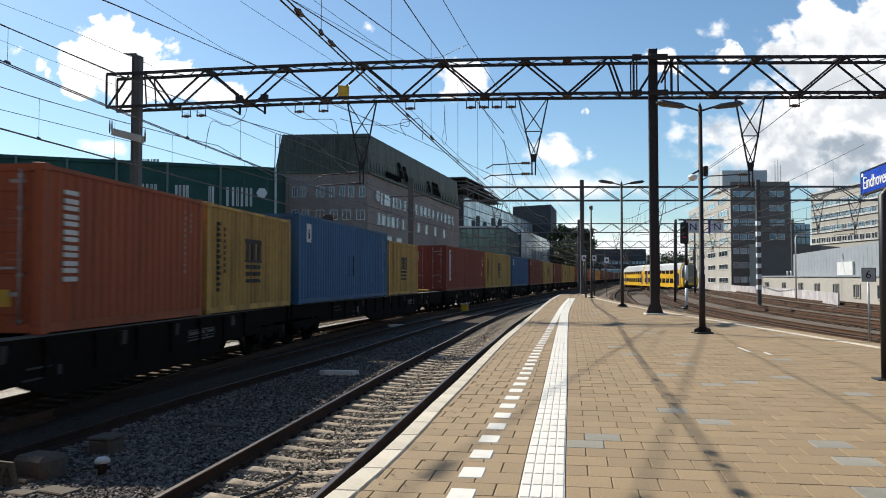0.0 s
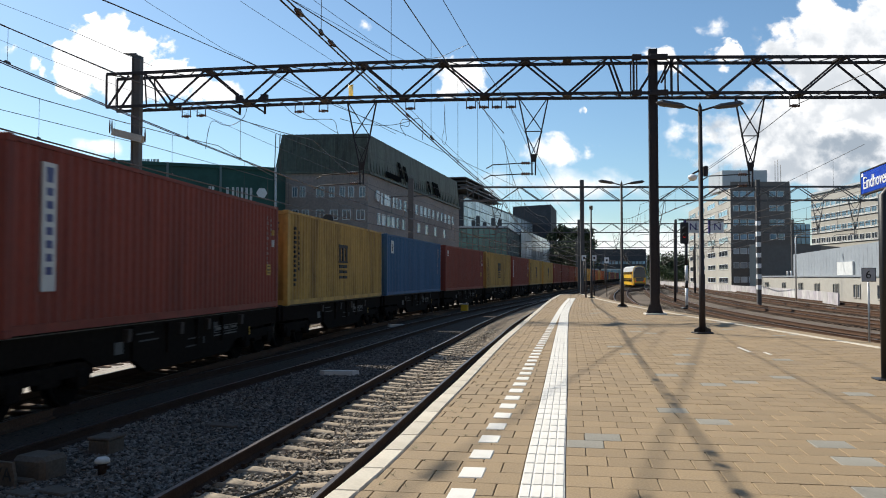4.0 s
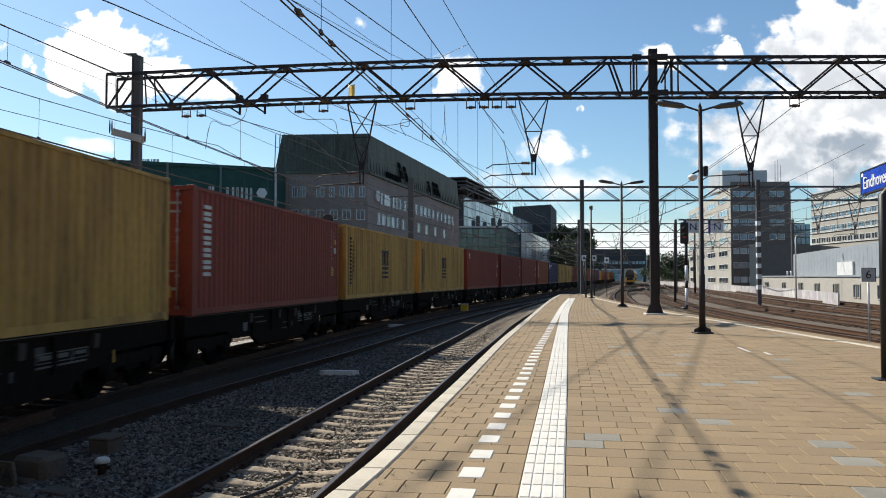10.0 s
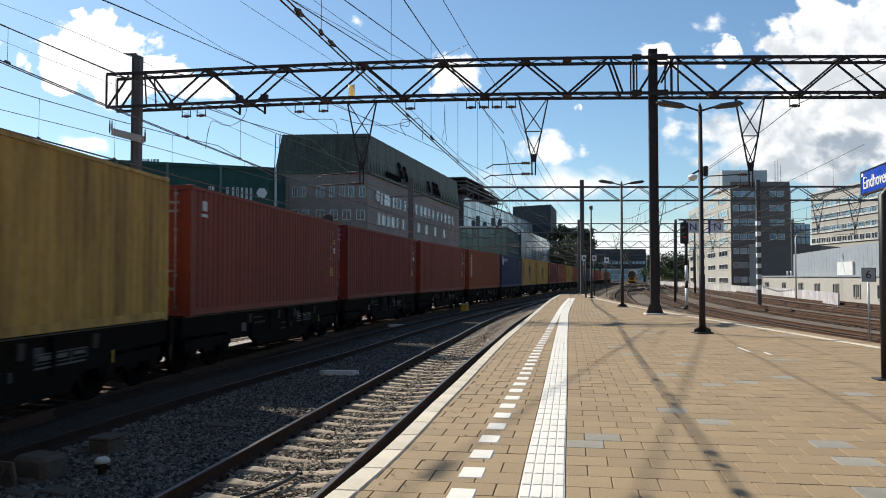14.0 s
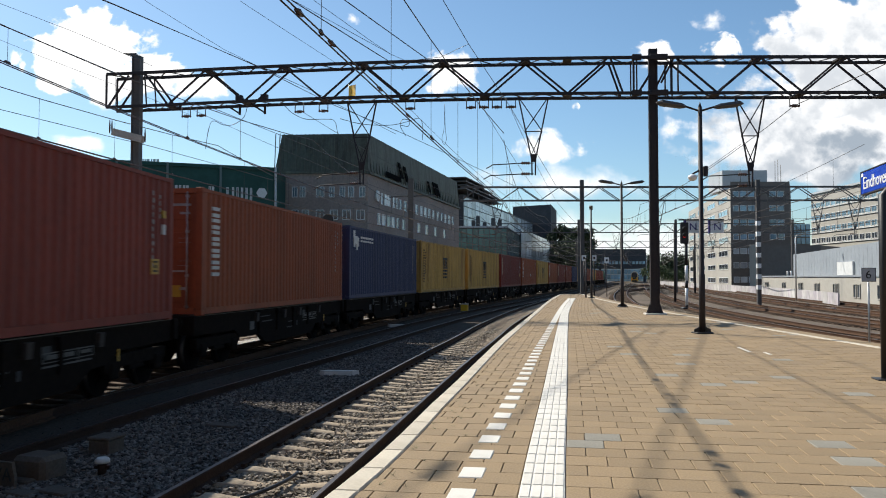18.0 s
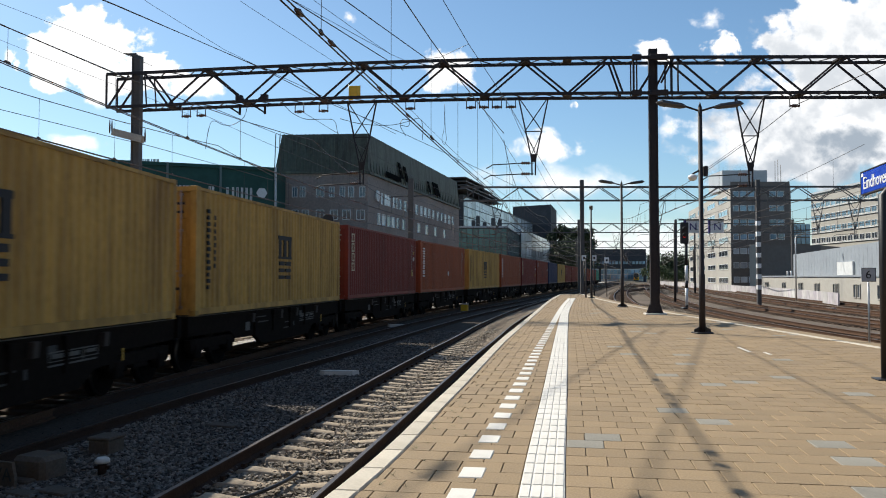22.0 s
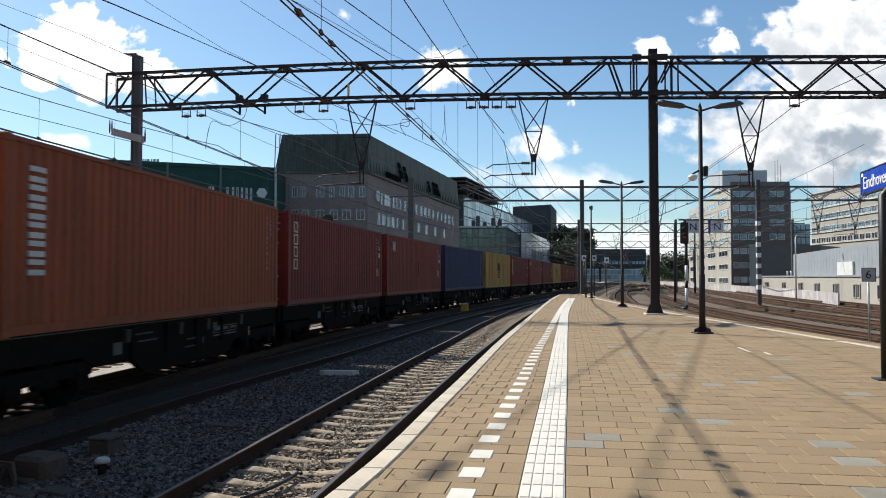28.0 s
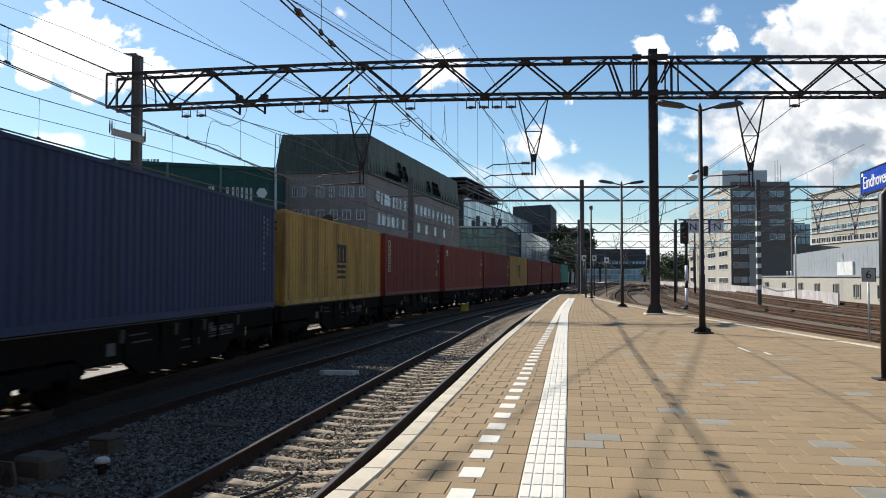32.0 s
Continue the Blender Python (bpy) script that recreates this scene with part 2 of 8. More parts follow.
edge_left = spline([(-40, -6.2), (-10, -3.3), (0, -1.72), (4.88, -0.796), (5.81, -0.621), (6.9, -0.455), (8.5, -0.24), (10.06, -0.012), (13.4, 0.45), (17, 0.96),
                    (20.2, 1.45), (25, 2.2), (32.1, 3.3), (40, 4.5), (48.5, 5.85), (62, 8.15)])
edge_right = spline([(-40, 7.0), (0, 8.0), (15, 8.2), (33, 8.25), (49, 9.0), (63, 10.2)])
strip_x = spline([(-40, -5.6), (4.95, 0.54), (9.2, 1.155), (17.6, 2.36), (22, 3.0), (30.6, 4.26), (43, 6.27), (52, 7.8)])
dash_x = spline([(-40, -6.4), (4.95, 0.045), (6.6, 0.29), (10.2, 0.85), (14.4, 1.49), (19.8, 2.34), (30, 3.93), (38, 5.2), (50, 7.2)])
RAIL = -0.78          # top of the rails
BED = -1.01           # ballast between the sleepers


# ---- ground ----
bm = bmesh.new()
N = 60
gv = {}
for i in range(N + 1):
    for j in range(N + 1):
        u, v = (i / N - 0.5) * 2, (j / N - 0.5) * 2
        x, y = 20 + 2400 * u * abs(u) ** 1.2, 100 + 2400 * v * abs(v) ** 1.2
        gv[i, j] = bm.verts.new((x, y, -1.25 + 0.05 * math.sin(x * 0.37) * math.sin(y * 0.29)))
for i in range(N):
    for j in range(N):
        bm.faces.new((gv[i, j], gv[i + 1, j], gv[i + 1, j + 1], gv[i, j + 1]))
ground = part("ground", bm, M["ground"])
tagged(ground, "brown gritty railway ground reaching the horizon", "ground", kind="structure")


def strip_mesh(bm, f, y0, y1, step, profile, mat=0):
    """Sweep a cross profile [(dx, z)] along x = f(y)."""
    rows = []
    n = max(2, int((y1 - y0) / step) + 1)
    for i in range(n):
        y = y0 + (y1 - y0) * i / (n - 1)
        sl = (f(y + 0.5) - f(y - 0.5))
        c = 1 / math.sqrt(1 + sl * sl)
        x = f(y)
        rows.append([bm.verts.new((x + dx * c, y - dx * sl * c, z)) for dx, z in profile])
    for a, b in zip(rows, rows[1:]):
        for k in range(len(profile) - 1):
            bm.faces.new((a[k], a[k + 1], b[k + 1], b[k])).material_index = mat


def ballast_bed(name, f, y0, y1, half=2.3, label="", mat="ballast", lift=0.0):
    bm = bmesh.new()
    strip_mesh(bm, f, y0, y1, 2.0, [(-half - 0.7, -1.24), (-half, BED + lift), (-1.25, BED - 0.01 + lift), (1.25, BED - 0.01 + lift), (half, BED + lift), (half + 0.7, -1.24)])
    if mat == "yard_ballast":
        for k, f in enumerate(bm.faces):
            if k % 5 == 2:
                f.material_index = 1
    return tagged(part(name, bm, [M[mat], M["rust_bed"]]), label or "grey-brown crushed stone ballast under a track", "ballast", kind="structure")


RAIL_PROFILE = [(-0.07, -0.165), (-0.07, -0.15), (-0.012, -0.125), (-0.012, -0.045), (-0.034, -0.035), (-0.034, -0.006), (-0.026, 0.0),
                (0.026, 0.0), (0.034, -0.006), (0.034, -0.035), (0.012, -0.045), (0.012, -0.125), (0.07, -0.15), (0.07, -0.165)]


def rail(parent, f, off, y0, y1, step=1.5, side="rail_side"):
    bm = bmesh.new()
    strip_mesh(bm, f, y0, y1, step, [(off + dx, RAIL + dz) for dx, dz in RAIL_PROFILE])
    for fc in bm.faces:
        if fc.calc_center_median().z > RAIL - 0.002:
            fc.material_index = 1
    return part("rail", bm, [M[side], M["rail_top"]], parent)


# sleepers: high and broad under the rails, hollowed in the middle, with sloping ends
bm = bmesh.new()
rings = []
for x, z, hw in ((-1.3, -0.215, 0.105), (-1.2, -0.175, 0.115), (-0.95, -0.165, 0.115), (-0.55, -0.165, 0.115), (-0.36, -0.182, 0.1), (-0.18, -0.196, 0.085), (0, -0.2, 0.08),
                 (0.18, -0.196, 0.085), (0.36, -0.182, 0.1), (0.55, -0.165, 0.115), (0.95, -0.165, 0.115), (1.2, -0.175, 0.115), (1.3, -0.215, 0.105)):
    rings.append([bm.verts.new((x, y, zz)) for y, zz in ((-hw - 0.03, -0.34), (-hw, z - 0.012), (-hw + 0.015, z), (hw - 0.015, z), (hw, z - 0.012), (hw + 0.03, -0.34))])
for r0, r1 in zip(rings, rings[1:]):
    for k in range(5):
        bm.faces.new((r0[k], r0[k + 1], r1[k + 1], r1[k])).smooth = True
bm.faces.new(rings[0])
bm.faces.new(rings[-1][::-1])
bmesh.ops.recalc_face_normals(bm, faces=bm.faces)
SLEEPER = mesh_of("sleeper", bm, M["sleeper"])

bm = bmesh.new()
for s in (-1, 1):
    box(bm, s * 0.7535 - 0.13, s * 0.7535 + 0.13, -0.075, 0.075, -0.165, -0.155)
    for q in (-1, 1):
        box(bm, s * 0.7535 + q * 0.1 - 0.022, s * 0.7535 + q * 0.1 + 0.022, -0.03, 0.03, -0.155, -0.115)
FASTENING = mesh_of("fastening", bm, M["rail_side"])


def track(f, y0, y1, label, sleepers_to, step=1.5, pieces=True, mat="sleeper"):
    t = thing("railway_track", label, "track", kind="structure", group="railway tracks")
    for off in (-0.7535, 0.7535):
        rail(t, f, off, y0, y1, step, "yard_rail" if mat == "wood_sleeper" else "rail_side")
    n = 0
    y = y0
    rest = bmesh.new()
    while y < sleepers_to:
        x, sl = f(y), f(y + 0.5) - f(y - 0.5)
        m = pose(x, y, RAIL, 0, 0, -math.degrees(math.atan(sl)))
        if pieces and 3 < y < 42:
            share("sleeper", SLEEPER, t, m)
            share("fastening", FASTENING, t, m)
        else:
            k = len(rest.verts)
            rest.from_mesh(SLEEPER)
            rest.verts.ensure_lookup_table()
            for v in rest.verts[k:]:
                v.co = m @ v.co
        y += 0.6
        n += 1
    if rest.verts:
        tagged(part("far_sleepers", rest, M[mat], t), "row of sleepers", kind="stuff")
    else:
        rest.free()
    return t


def right_x(k):
    base = spline([(-40, 9.4), (0, 10.2), (15, 10.5), (35, 10.7), (50, 12.0), (68, 14.6), (100, 20.8), (150, 32.0), (300, 67)])
    return lambda y: base(y) + 4.6 * k


ballast_bed("ballast_bed_1", near_x, -38, 300, 2.0)
ballast_bed("ballast_bed_2", lambda y: freight_x(y) + 1.4, -38, 420, 3.6)
track(near_x, -30, 300, "rusty rails on pale concrete sleepers beside the platform", 120)
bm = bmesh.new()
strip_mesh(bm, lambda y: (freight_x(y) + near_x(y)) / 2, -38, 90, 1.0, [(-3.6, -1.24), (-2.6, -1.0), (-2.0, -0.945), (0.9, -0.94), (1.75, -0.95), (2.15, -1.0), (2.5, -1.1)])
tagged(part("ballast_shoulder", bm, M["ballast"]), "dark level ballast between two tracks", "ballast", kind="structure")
track(middle_x, 4, 300, "shaded track with dark rails between two other tracks", 0)
track(freight_x, -6, 480, "curved freight track with dark rails", 90, pieces=False, mat="wood_sleeper")
# bed coloured brighter than the others so sunlit slivers show under the wagons
ballast_bed("ballast_bed_3", lambda y: freight_x(y) - 3.7, -30, 420, 2.55, "crushed stone beyond the freight train with sunlight in its pale colour", "pale_ballast", 0.008)
track(lambda y: freight_x(y) - 3.7, 0, 300, "track beyond the freight train", 60, pieces=False)
for k in range(5):
    ballast_bed("ballast_bed_%d" % (4 + k), right_x(k), -30, 300, 2.25, "rust-brown ballast of the yard", "yard_ballast")
    track(right_x(k), 2, 300, "rusty track on brown ballast in the wide yard", 140, pieces=False, mat="wood_sleeper")

# crossovers in the yard, and their long pale timbers
for k, ya in ((0, 118.0), (1, 138.0), (0, 176.0)):
    def cross(y, k=k, ya=ya):
        t = min(1.0, max(0.0, (y - ya) / 46.0))
        return right_x(k)(y) + 4.6 * t * t * (3 - 2 * t)
    track(cross, ya, ya + 46, "rusty crossover track in the wide yard", ya, pieces=False, mat="wood_sleeper")
timber_rng = random.Random(31)
bm = bmesh.new()
for k in range(3):
    y = 104.0
    while y < 262:
        c_ = right_x(k)(y) + timber_rng.uniform(-0.1, 0.6)
        hl = timber_rng.uniform(1.3, 2.3)
        box(bm, c_ - hl, c_ + hl, y, y + 0.26, BED - 0.02, BED + timber_rng.uniform(0.02, 0.06))
        y += timber_rng.choice((0.7, 0.7, 1.4, 2.8))
tagged(part("turnout_timbers", bm, M["yard_stone"]), "pale weathered timbers under the yard turnouts", "sleepers", kind="stuff")

# loose ballast stones where the camera sees them apart
rng = np.random.default_rng(5)


def stones(name, f, y0, y1, dx0, dx1, per_m2, size, z, label, mat="stone"):
    n = int((y1 - y0) * (dx1 - dx0) * per_m2)
    ys = y0 + (y1 - y0) * rng.random(n) ** 1.35
    dx = dx0 + (dx1 - dx0) * rng.random(n)
    fx = np.array([f(float(v)) for v in np.linspace(y0, y1, 200)])
    xs = np.interp(ys, np.linspace(y0, y1, 200), fx) + dx
    base = np.array([(1, 0, 0), (-1, 0, 0), (0, 1, 0), (0, -1, 0), (0, 0, 1), (0, 0, -1)], float)
    tri = np.array([(0, 2, 4), (2, 1, 4), (1, 3, 4), (3, 0, 4), (2, 0, 5), (1, 2, 5), (3, 1, 5), (0, 3, 5)])
    v = base[None] * (0.6 + 0.8 * rng.random((n, 6, 1))) + rng.normal(0, 0.22, (n, 6, 3))
    ax = rng.normal(size=(n, 4))
    ax /= np.linalg.norm(ax, axis=1)[:, None]
    w, x, y, zq = ax.T
    R = np.stack([np.stack([1 - 2 * (y * y + zq * zq), 2 * (x * y - w * zq), 2 * (x * zq + w * y)], -1),
                  np.stack([2 * (x * y + w * zq), 1 - 2 * (x * x + zq * zq), 2 * (y * zq - w * x)], -1),
                  np.stack([2 * (x * zq - w * y), 2 * (y * zq + w * x), 1 - 2 * (x * x + y * y)], -1)], 1)
    v = np.einsum("nij,nkj->nki", R, v) * (size * (0.6 + 0.8 * rng.random((n, 1, 1)))) * np.array([1.0, 1.0, 0.62])
    v += np.stack([xs, ys, z + 0.025 * rng.random(n)], -1)[:, None]
    me = bpy.data.meshes.new(name)
    idx = (tri[None] + 6 * np.arange(n)[:, None, None]).reshape(-1, 3)
    me.from_pydata(v.reshape(-1, 3).tolist(), [], idx.tolist())
    me.materials.append(M[mat])
    return tagged(new(name, me), label, "ballast", kind="stuff")


stones("ballast_stones", near_x, 5, 36, -2.5, 1.6, 470, 0.031, BED + 0.008, "sharp grey and brown ballast stones between the sleepers")
stones("ballast_stones", lambda y: (freight_x(y) + near_x(y)) / 2, 6, 34, -0.6, 2.1, 620, 0.03, -0.95, "sharp grey ballast stones coloured darker for the train's shade", "stone_shade_tint")
stones("ballast_stones", lambda y: (freight_x(y) + near_x(y)) / 2, 7, 34, -2.3, -0.6, 420, 0.03, -0.985, "ballast stones coloured dark for shade beside the freight track", "stone_deep_shade")
stones("ballast_stones", right_x(0), 8, 60, -2.6, -0.9, 150, 0.04, BED - 0.005, "pale grey ballast stones beside the yard track", "yard_stone")
stones("ballast_stones", right_x(0), 8, 70, 0.9, 3.7, 130, 0.042, BED - 0.005, "pale grey ballast stones between yard tracks", "yard_stone")

# ---- platform ----
platform = thing("platform", "island platform of beige square paving tiles with cream kerbs", "platform", kind="structure")
PLAT_END = 63.0
bm = bmesh.new()
rows = []
for i in range(105):
    y = -40 + i
    if y > PLAT_END:
        break
    xl, xr = edge_left(y) + 0.04, edge_right(y) - 0.04
    rows.append([bm.verts.new((xl, y, -1.3)), bm.verts.new((xl, y, -0.011)), bm.verts.new((xr, y, -0.011)), bm.verts.new((xr, y, -1.3))])
for a, b in zip(rows, rows[1:]):
    for k in range(3):
        f = bm.faces.new((a[k], b[k], b[k + 1], a[k + 1]))
        f.material_index = 1 if k == 1 else 0
for r in (rows[0][::-1], rows[-1]):
    bm.faces.new(r)
part("body", bm, [M["concrete"], M["bed"]], platform, "dark platform wall and bedding")


def slab(bm, x0, x1, y0, y1, z0, z1, bev):
    lo = [bm.verts.new((x, y, z0)) for x, y in ((x0, y0), (x1, y0), (x1, y1), (x0, y1))]
    md = [bm.verts.new((x, y, z1 - bev)) for x, y in ((x0, y0), (x1, y0), (x1, y1), (x0, y1))]
    hi = [bm.verts.new((x, y, z1)) for x, y in ((x0 + bev, y0 + bev), (x1 - bev, y0 + bev), (x1 - bev, y1 - bev), (x0 + bev, y1 - bev))]
    for a, b in ((lo, md), (md, hi)):
        for k in range(4):
            bm.faces.new((a[k], a[(k + 1) % 4], b[(k + 1) % 4], b[k]))
    bm.faces.new(hi)


def slab_mesh(name, w, l, mat, bev=0.006):
    bm = bmesh.new()
    slab(bm, -w / 2, w / 2, -l / 2, l / 2, -0.05, 0.0, bev)
    return mesh_of(name, bm, mat)


TILE = 0.30
TURN = 0.148          # the paving's heading
ca, sa = math.cos(TURN), math.sin(TURN)
rest = bmesh.new()
trng = random.Random(11)


def across(f, v):
    """Offset u, across the paving, of the line x = f(y) in the course at v."""
    y = v * ca
    for _ in range(4):
        y += (v - (f(y) * sa + y * ca)) * ca
    return f(y) * ca - y * sa


cells = []
for j in range(-95, 230):
    v = j * TILE
    yc = v * ca
    ul, ur = across(edge_left, v) + 0.176, across(edge_right, v) - 0.176
    if yc < 51:
        us = across(strip_x, v)
        runs = ((us - 0.146, ul, -1), (us + 0.146, ur, 1))
    else:
        runs = ((ul, ur, 1),)
    for a, b, s in runs:
        u = a
        first = TILE / 2 if j % 2 else TILE
        while (b - u) * s > 0.03:
            nxt = u + s * first
            if (b - nxt) * s < 0.05:
                nxt = b
            x, y = (u + nxt) / 2 * ca + v * sa, -(u + nxt) / 2 * sa + v * ca
            if -28 < y < PLAT_END - 0.3:
                cells.append((x, y, abs(nxt - u)))
            u = nxt
            first = TILE
cells.sort(key=lambda p: abs(p[1] - 6.0) + abs(p[0] - 1.6) * 0.6)
GREYS = ((1.39, 6.79), (2.31, 8.12), (2.53, 7.54), (3.04, 6.51), (3.02, 6.02), (2.58, 4.96), (1.02, 6.5), (4.6, 9.3))
tile_shapes = {}
for n, (x, y, w) in enumerate(cells):
    m = pose(x, y, trng.uniform(-0.0018, 0.0012), trng.uniform(-0.22, 0.22), trng.uniform(-0.22, 0.22), -math.degrees(TURN) + trng.uniform(-0.3, 0.3))
    grey = any(abs(x - gx) < 0.15 and abs(y - gy) < 0.14 for gx, gy in GREYS) or (trng.random() < 0.012 and y > 9 and x > strip_x(y) + 0.3)
    if n < 300:
        key = (round(w, 2), grey)
        if key not in tile_shapes:
            tile_shapes[key] = slab_mesh("grey_tile" if grey else "paving_tile", w - 0.006, TILE - 0.006, M["tile_grey" if grey else "tile"], 0.0035)
        share("grey_tile" if grey else "paving_tile", tile_shapes[key], platform, m)
    else:
        hw, hl = w / 2 - 0.003, TILE / 2 - 0.003
        lo = [rest.verts.new(m @ Vector((a * hw, b * hl, -0.04))) for a, b in ((-1, -1), (1, -1), (1, 1), (-1, 1))]
        hw, hl = hw - 0.003, hl - 0.003
        hi = [rest.verts.new(m @ Vector((a * hw, b * hl, 0))) for a, b in ((-1, -1), (1, -1), (1, 1), (-1, 1))]
        for k in range(4):
            rest.faces.new((lo[k], lo[(k + 1) % 4], hi[(k + 1) % 4], hi[k])).material_index = int(grey)
        rest.faces.new(hi).material_index = int(grey)
tagged(part("far_paving", rest, [M["tile_joined"], M["tile_grey"]], platform), "beige paving tiles", kind="stuff")


def laid(name, me, f, y0, y1, step, lift=0.004):
    y = y0
    while y < y1:
        sl = f(y + 0.5) - f(y - 0.5)
        share(name, me, platform, pose(f(y), y, lift, 0, 0, -math.degrees(math.atan(sl))))
        y += step / math.sqrt(1 + sl * sl)


dash_me = slab_mesh("dash_tile", 0.165, 0.29, M["tile_white"])
laid("dash_tile", dash_me, dash_x, -11.525, 27, 0.575, 0.006)
bm = bmesh.new()
strip_mesh(bm, dash_x, 24, 51, 1.0, [(-0.085, -0.01), (-0.085, 0.005), (0.085, 0.005), (0.085, -0.01)])
part("white_line", bm, M["tile_white"], platform, "worn white line")
# guide strip: white tiles with four raised ribs
bm = bmesh.new()
slab(bm, -0.142, 0.142, -0.146, 0.146, -0.05, 0.0, 0.003)
for k in range(4):
    slab(bm, -0.135 + k * 0.07, -0.075 + k * 0.07, -0.138, 0.138, -0.001, 0.006, 0.004)
strip_me = mesh_of("guide_tile", bm, M["tile_white"])
laid("guide_tile", strip_me, strip_x, -11.0, 51, 0.30, 0.004)
kerb_me = slab_mesh("kerb_stone", 0.17, 0.592, M["kerb"], 0.012)
laid("kerb_stone", kerb_me, lambda y: edge_left(y) + 0.085, -11.8, 62.6, 0.6, 0.006)
laid("kerb_stone", kerb_me, lambda y: edge_right(y) - 0.085, -9.0, 62.6, 0.6, 0.006)
bm = bmesh.new()
strip_mesh(bm, edge_right, -38, 62.6, 1.0, [(0.0, -1.3), (0.002, -0.004), (0.46, -0.004), (0.47, -0.02), (0.47, -0.16), (0.42, -0.17), (0.42, -1.3)])
part("edge_paving", bm, M["tile"], platform, "beige edge paving beyond the white line")
bm = bmesh.new()
for x0, x1 in ((edge_left(62.9), edge_right(62.9)),):
    box(bm, x0, x1, 62.6, 62.95, -0.1, 0.008)
part("end_kerb", bm, M["kerb"], platform)


# ---- gantries ----
def place(px, y):
    """World x of a line of sight px at the distance y ahead."""
    return (px - 801.7) / 1419.75 * y


def zof(py, y):
    """World z of a line of sight py at the distance y ahead."""
    return 1.34 + (490.8 - py) / 1419.75 * y


def truss(parent, x0, x1, z0, z1, depth, panel, bar=0.09, mat=None, y_shift=0.0, fine=True, web=None):
    """Box truss along local x between x0 and x1: four chords, zigzag webs on both faces, flat lacing."""
    mat = mat or M["steel"]
    wa, wb = web or (x0, x1)
    n = max(2, round((wb - wa) / panel))
    p = (wb - wa) / n
    for sy in (-depth / 2, depth / 2):
        for z in (z0, z1):
            bm = bmesh.new()
            bar_along(bm, [(x0 + (x1 - x0) * q / 10, sy + y_shift, z) for q in range(11)], bar, bar * 1.15)
            part("chord", bm, mat, parent)
        for k in range(n):
            for h in (0, 1):
                bm = bmesh.new()
                a = (wa + k * p + h * p / 2, sy + y_shift, z0 if h == 0 else z1)
                b = (wa + k * p + (h + 1) * p / 2, sy + y_shift, z1 if h == 0 else z0)
                beam(bm, a, b, bar * 0.55, bar * 0.75)
                part("web_bar", bm, mat, parent)
    if fine:
        for z in (z0, z1):
            bm = bmesh.new()
            m = n * 7
            q = (x1 - x0) / m
            for k in range(m):
                s = 1 if k % 2 else -1
                beam(bm, (x0 + k * q, s * depth / 2 + y_shift, z), (x0 + (k + 1) * q, -s * depth / 2 + y_shift, z), bar * 0.42, bar * 0.3)
            tagged(part("lacing", bm, mat, parent), kind="stuff")
            for k in range(n + 1):
                bm = bmesh.new()
                xx = wa + k * p
                if z == z1:
                    xx = min(wb, xx + p / 2)
                box(bm, xx - 0.16, xx + 0.16, -depth / 2 - 0.05 + y_shift, depth / 2 + 0.05 + y_shift, z - 0.03, z + 0.03)
                part("gusset", bm, mat, parent)


def post(parent, x, y, z0, z1, w=0.34, mat=None, foot=True, name="post"):
    """Steel H column with cover plates and a splayed foot."""
    bm = bmesh.new()
    t, h = 0.03, w / 2
    ring = [(-h - t, -h), (-h + t, -h), (-h + t, -h + 0.03), (h - t, -h + 0.03), (h - t, -h), (h + t, -h), (h + t, h), (h - t, h), (h - t, -h + 0.06), (-h + t, -h + 0.06), (-h + t, h), (-h - t, h)]
    lo = [bm.verts.new((x + a, y + b, z0)) for a, b in ring]
    hi = [bm.verts.new((x + a, y + b, z1)) for a, b in ring]
    for k in range(12):
        bm.faces.new((lo[k], lo[(k + 1) % 12], hi[(k + 1) % 12], hi[k]))
    bm.faces.new(hi)
    bmesh.ops.recalc_face_normals(bm, faces=bm.faces)
    p = part(name, bm, mat or M["steel"], parent)
    if foot:
        bm = bmesh.new()
        box(bm, x - w * 1.15, x + w * 1.15, y - w * 0.9, y + w * 0.9, z0, z0 + 0.05)
        for s in (-1, 1):
            for yy in (y - w / 2, y + w / 2):
                vs = [bm.verts.new(v) for v in ((x + s * w / 2, yy - 0.012, z0 + 0.05), (x + s * w * 1.1, yy - 0.012, z0 + 0.05), (x + s * w / 2, yy - 0.012, z0 + 0.46),
                                                (x + s * w / 2, yy + 0.012, z0 + 0.05), (x + s * w * 1.1, yy + 0.012, z0 + 0.05), (x + s * w / 2, yy + 0.012, z0 + 0.46))]
                bm.faces.new(vs[0:3])
                bm.faces.new(vs[5:2:-1])
                for i, j in ((0, 1), (1, 2), (2, 0)):
                    bm.faces.new((vs[i], vs[j], vs[j + 3], vs[i + 3]))
        part("foot", bm, mat or M["steel"], parent)
        bm = bmesh.new()
        box(bm, x - w * 1.5, x + w * 1.5, y - w * 1.5, y + w * 1.1, z0 - 0.25, z0 + 0.03, 0, 0.012)
        part("plinth", bm, M["tile_white"], parent, "pale concrete plinth")
    return p


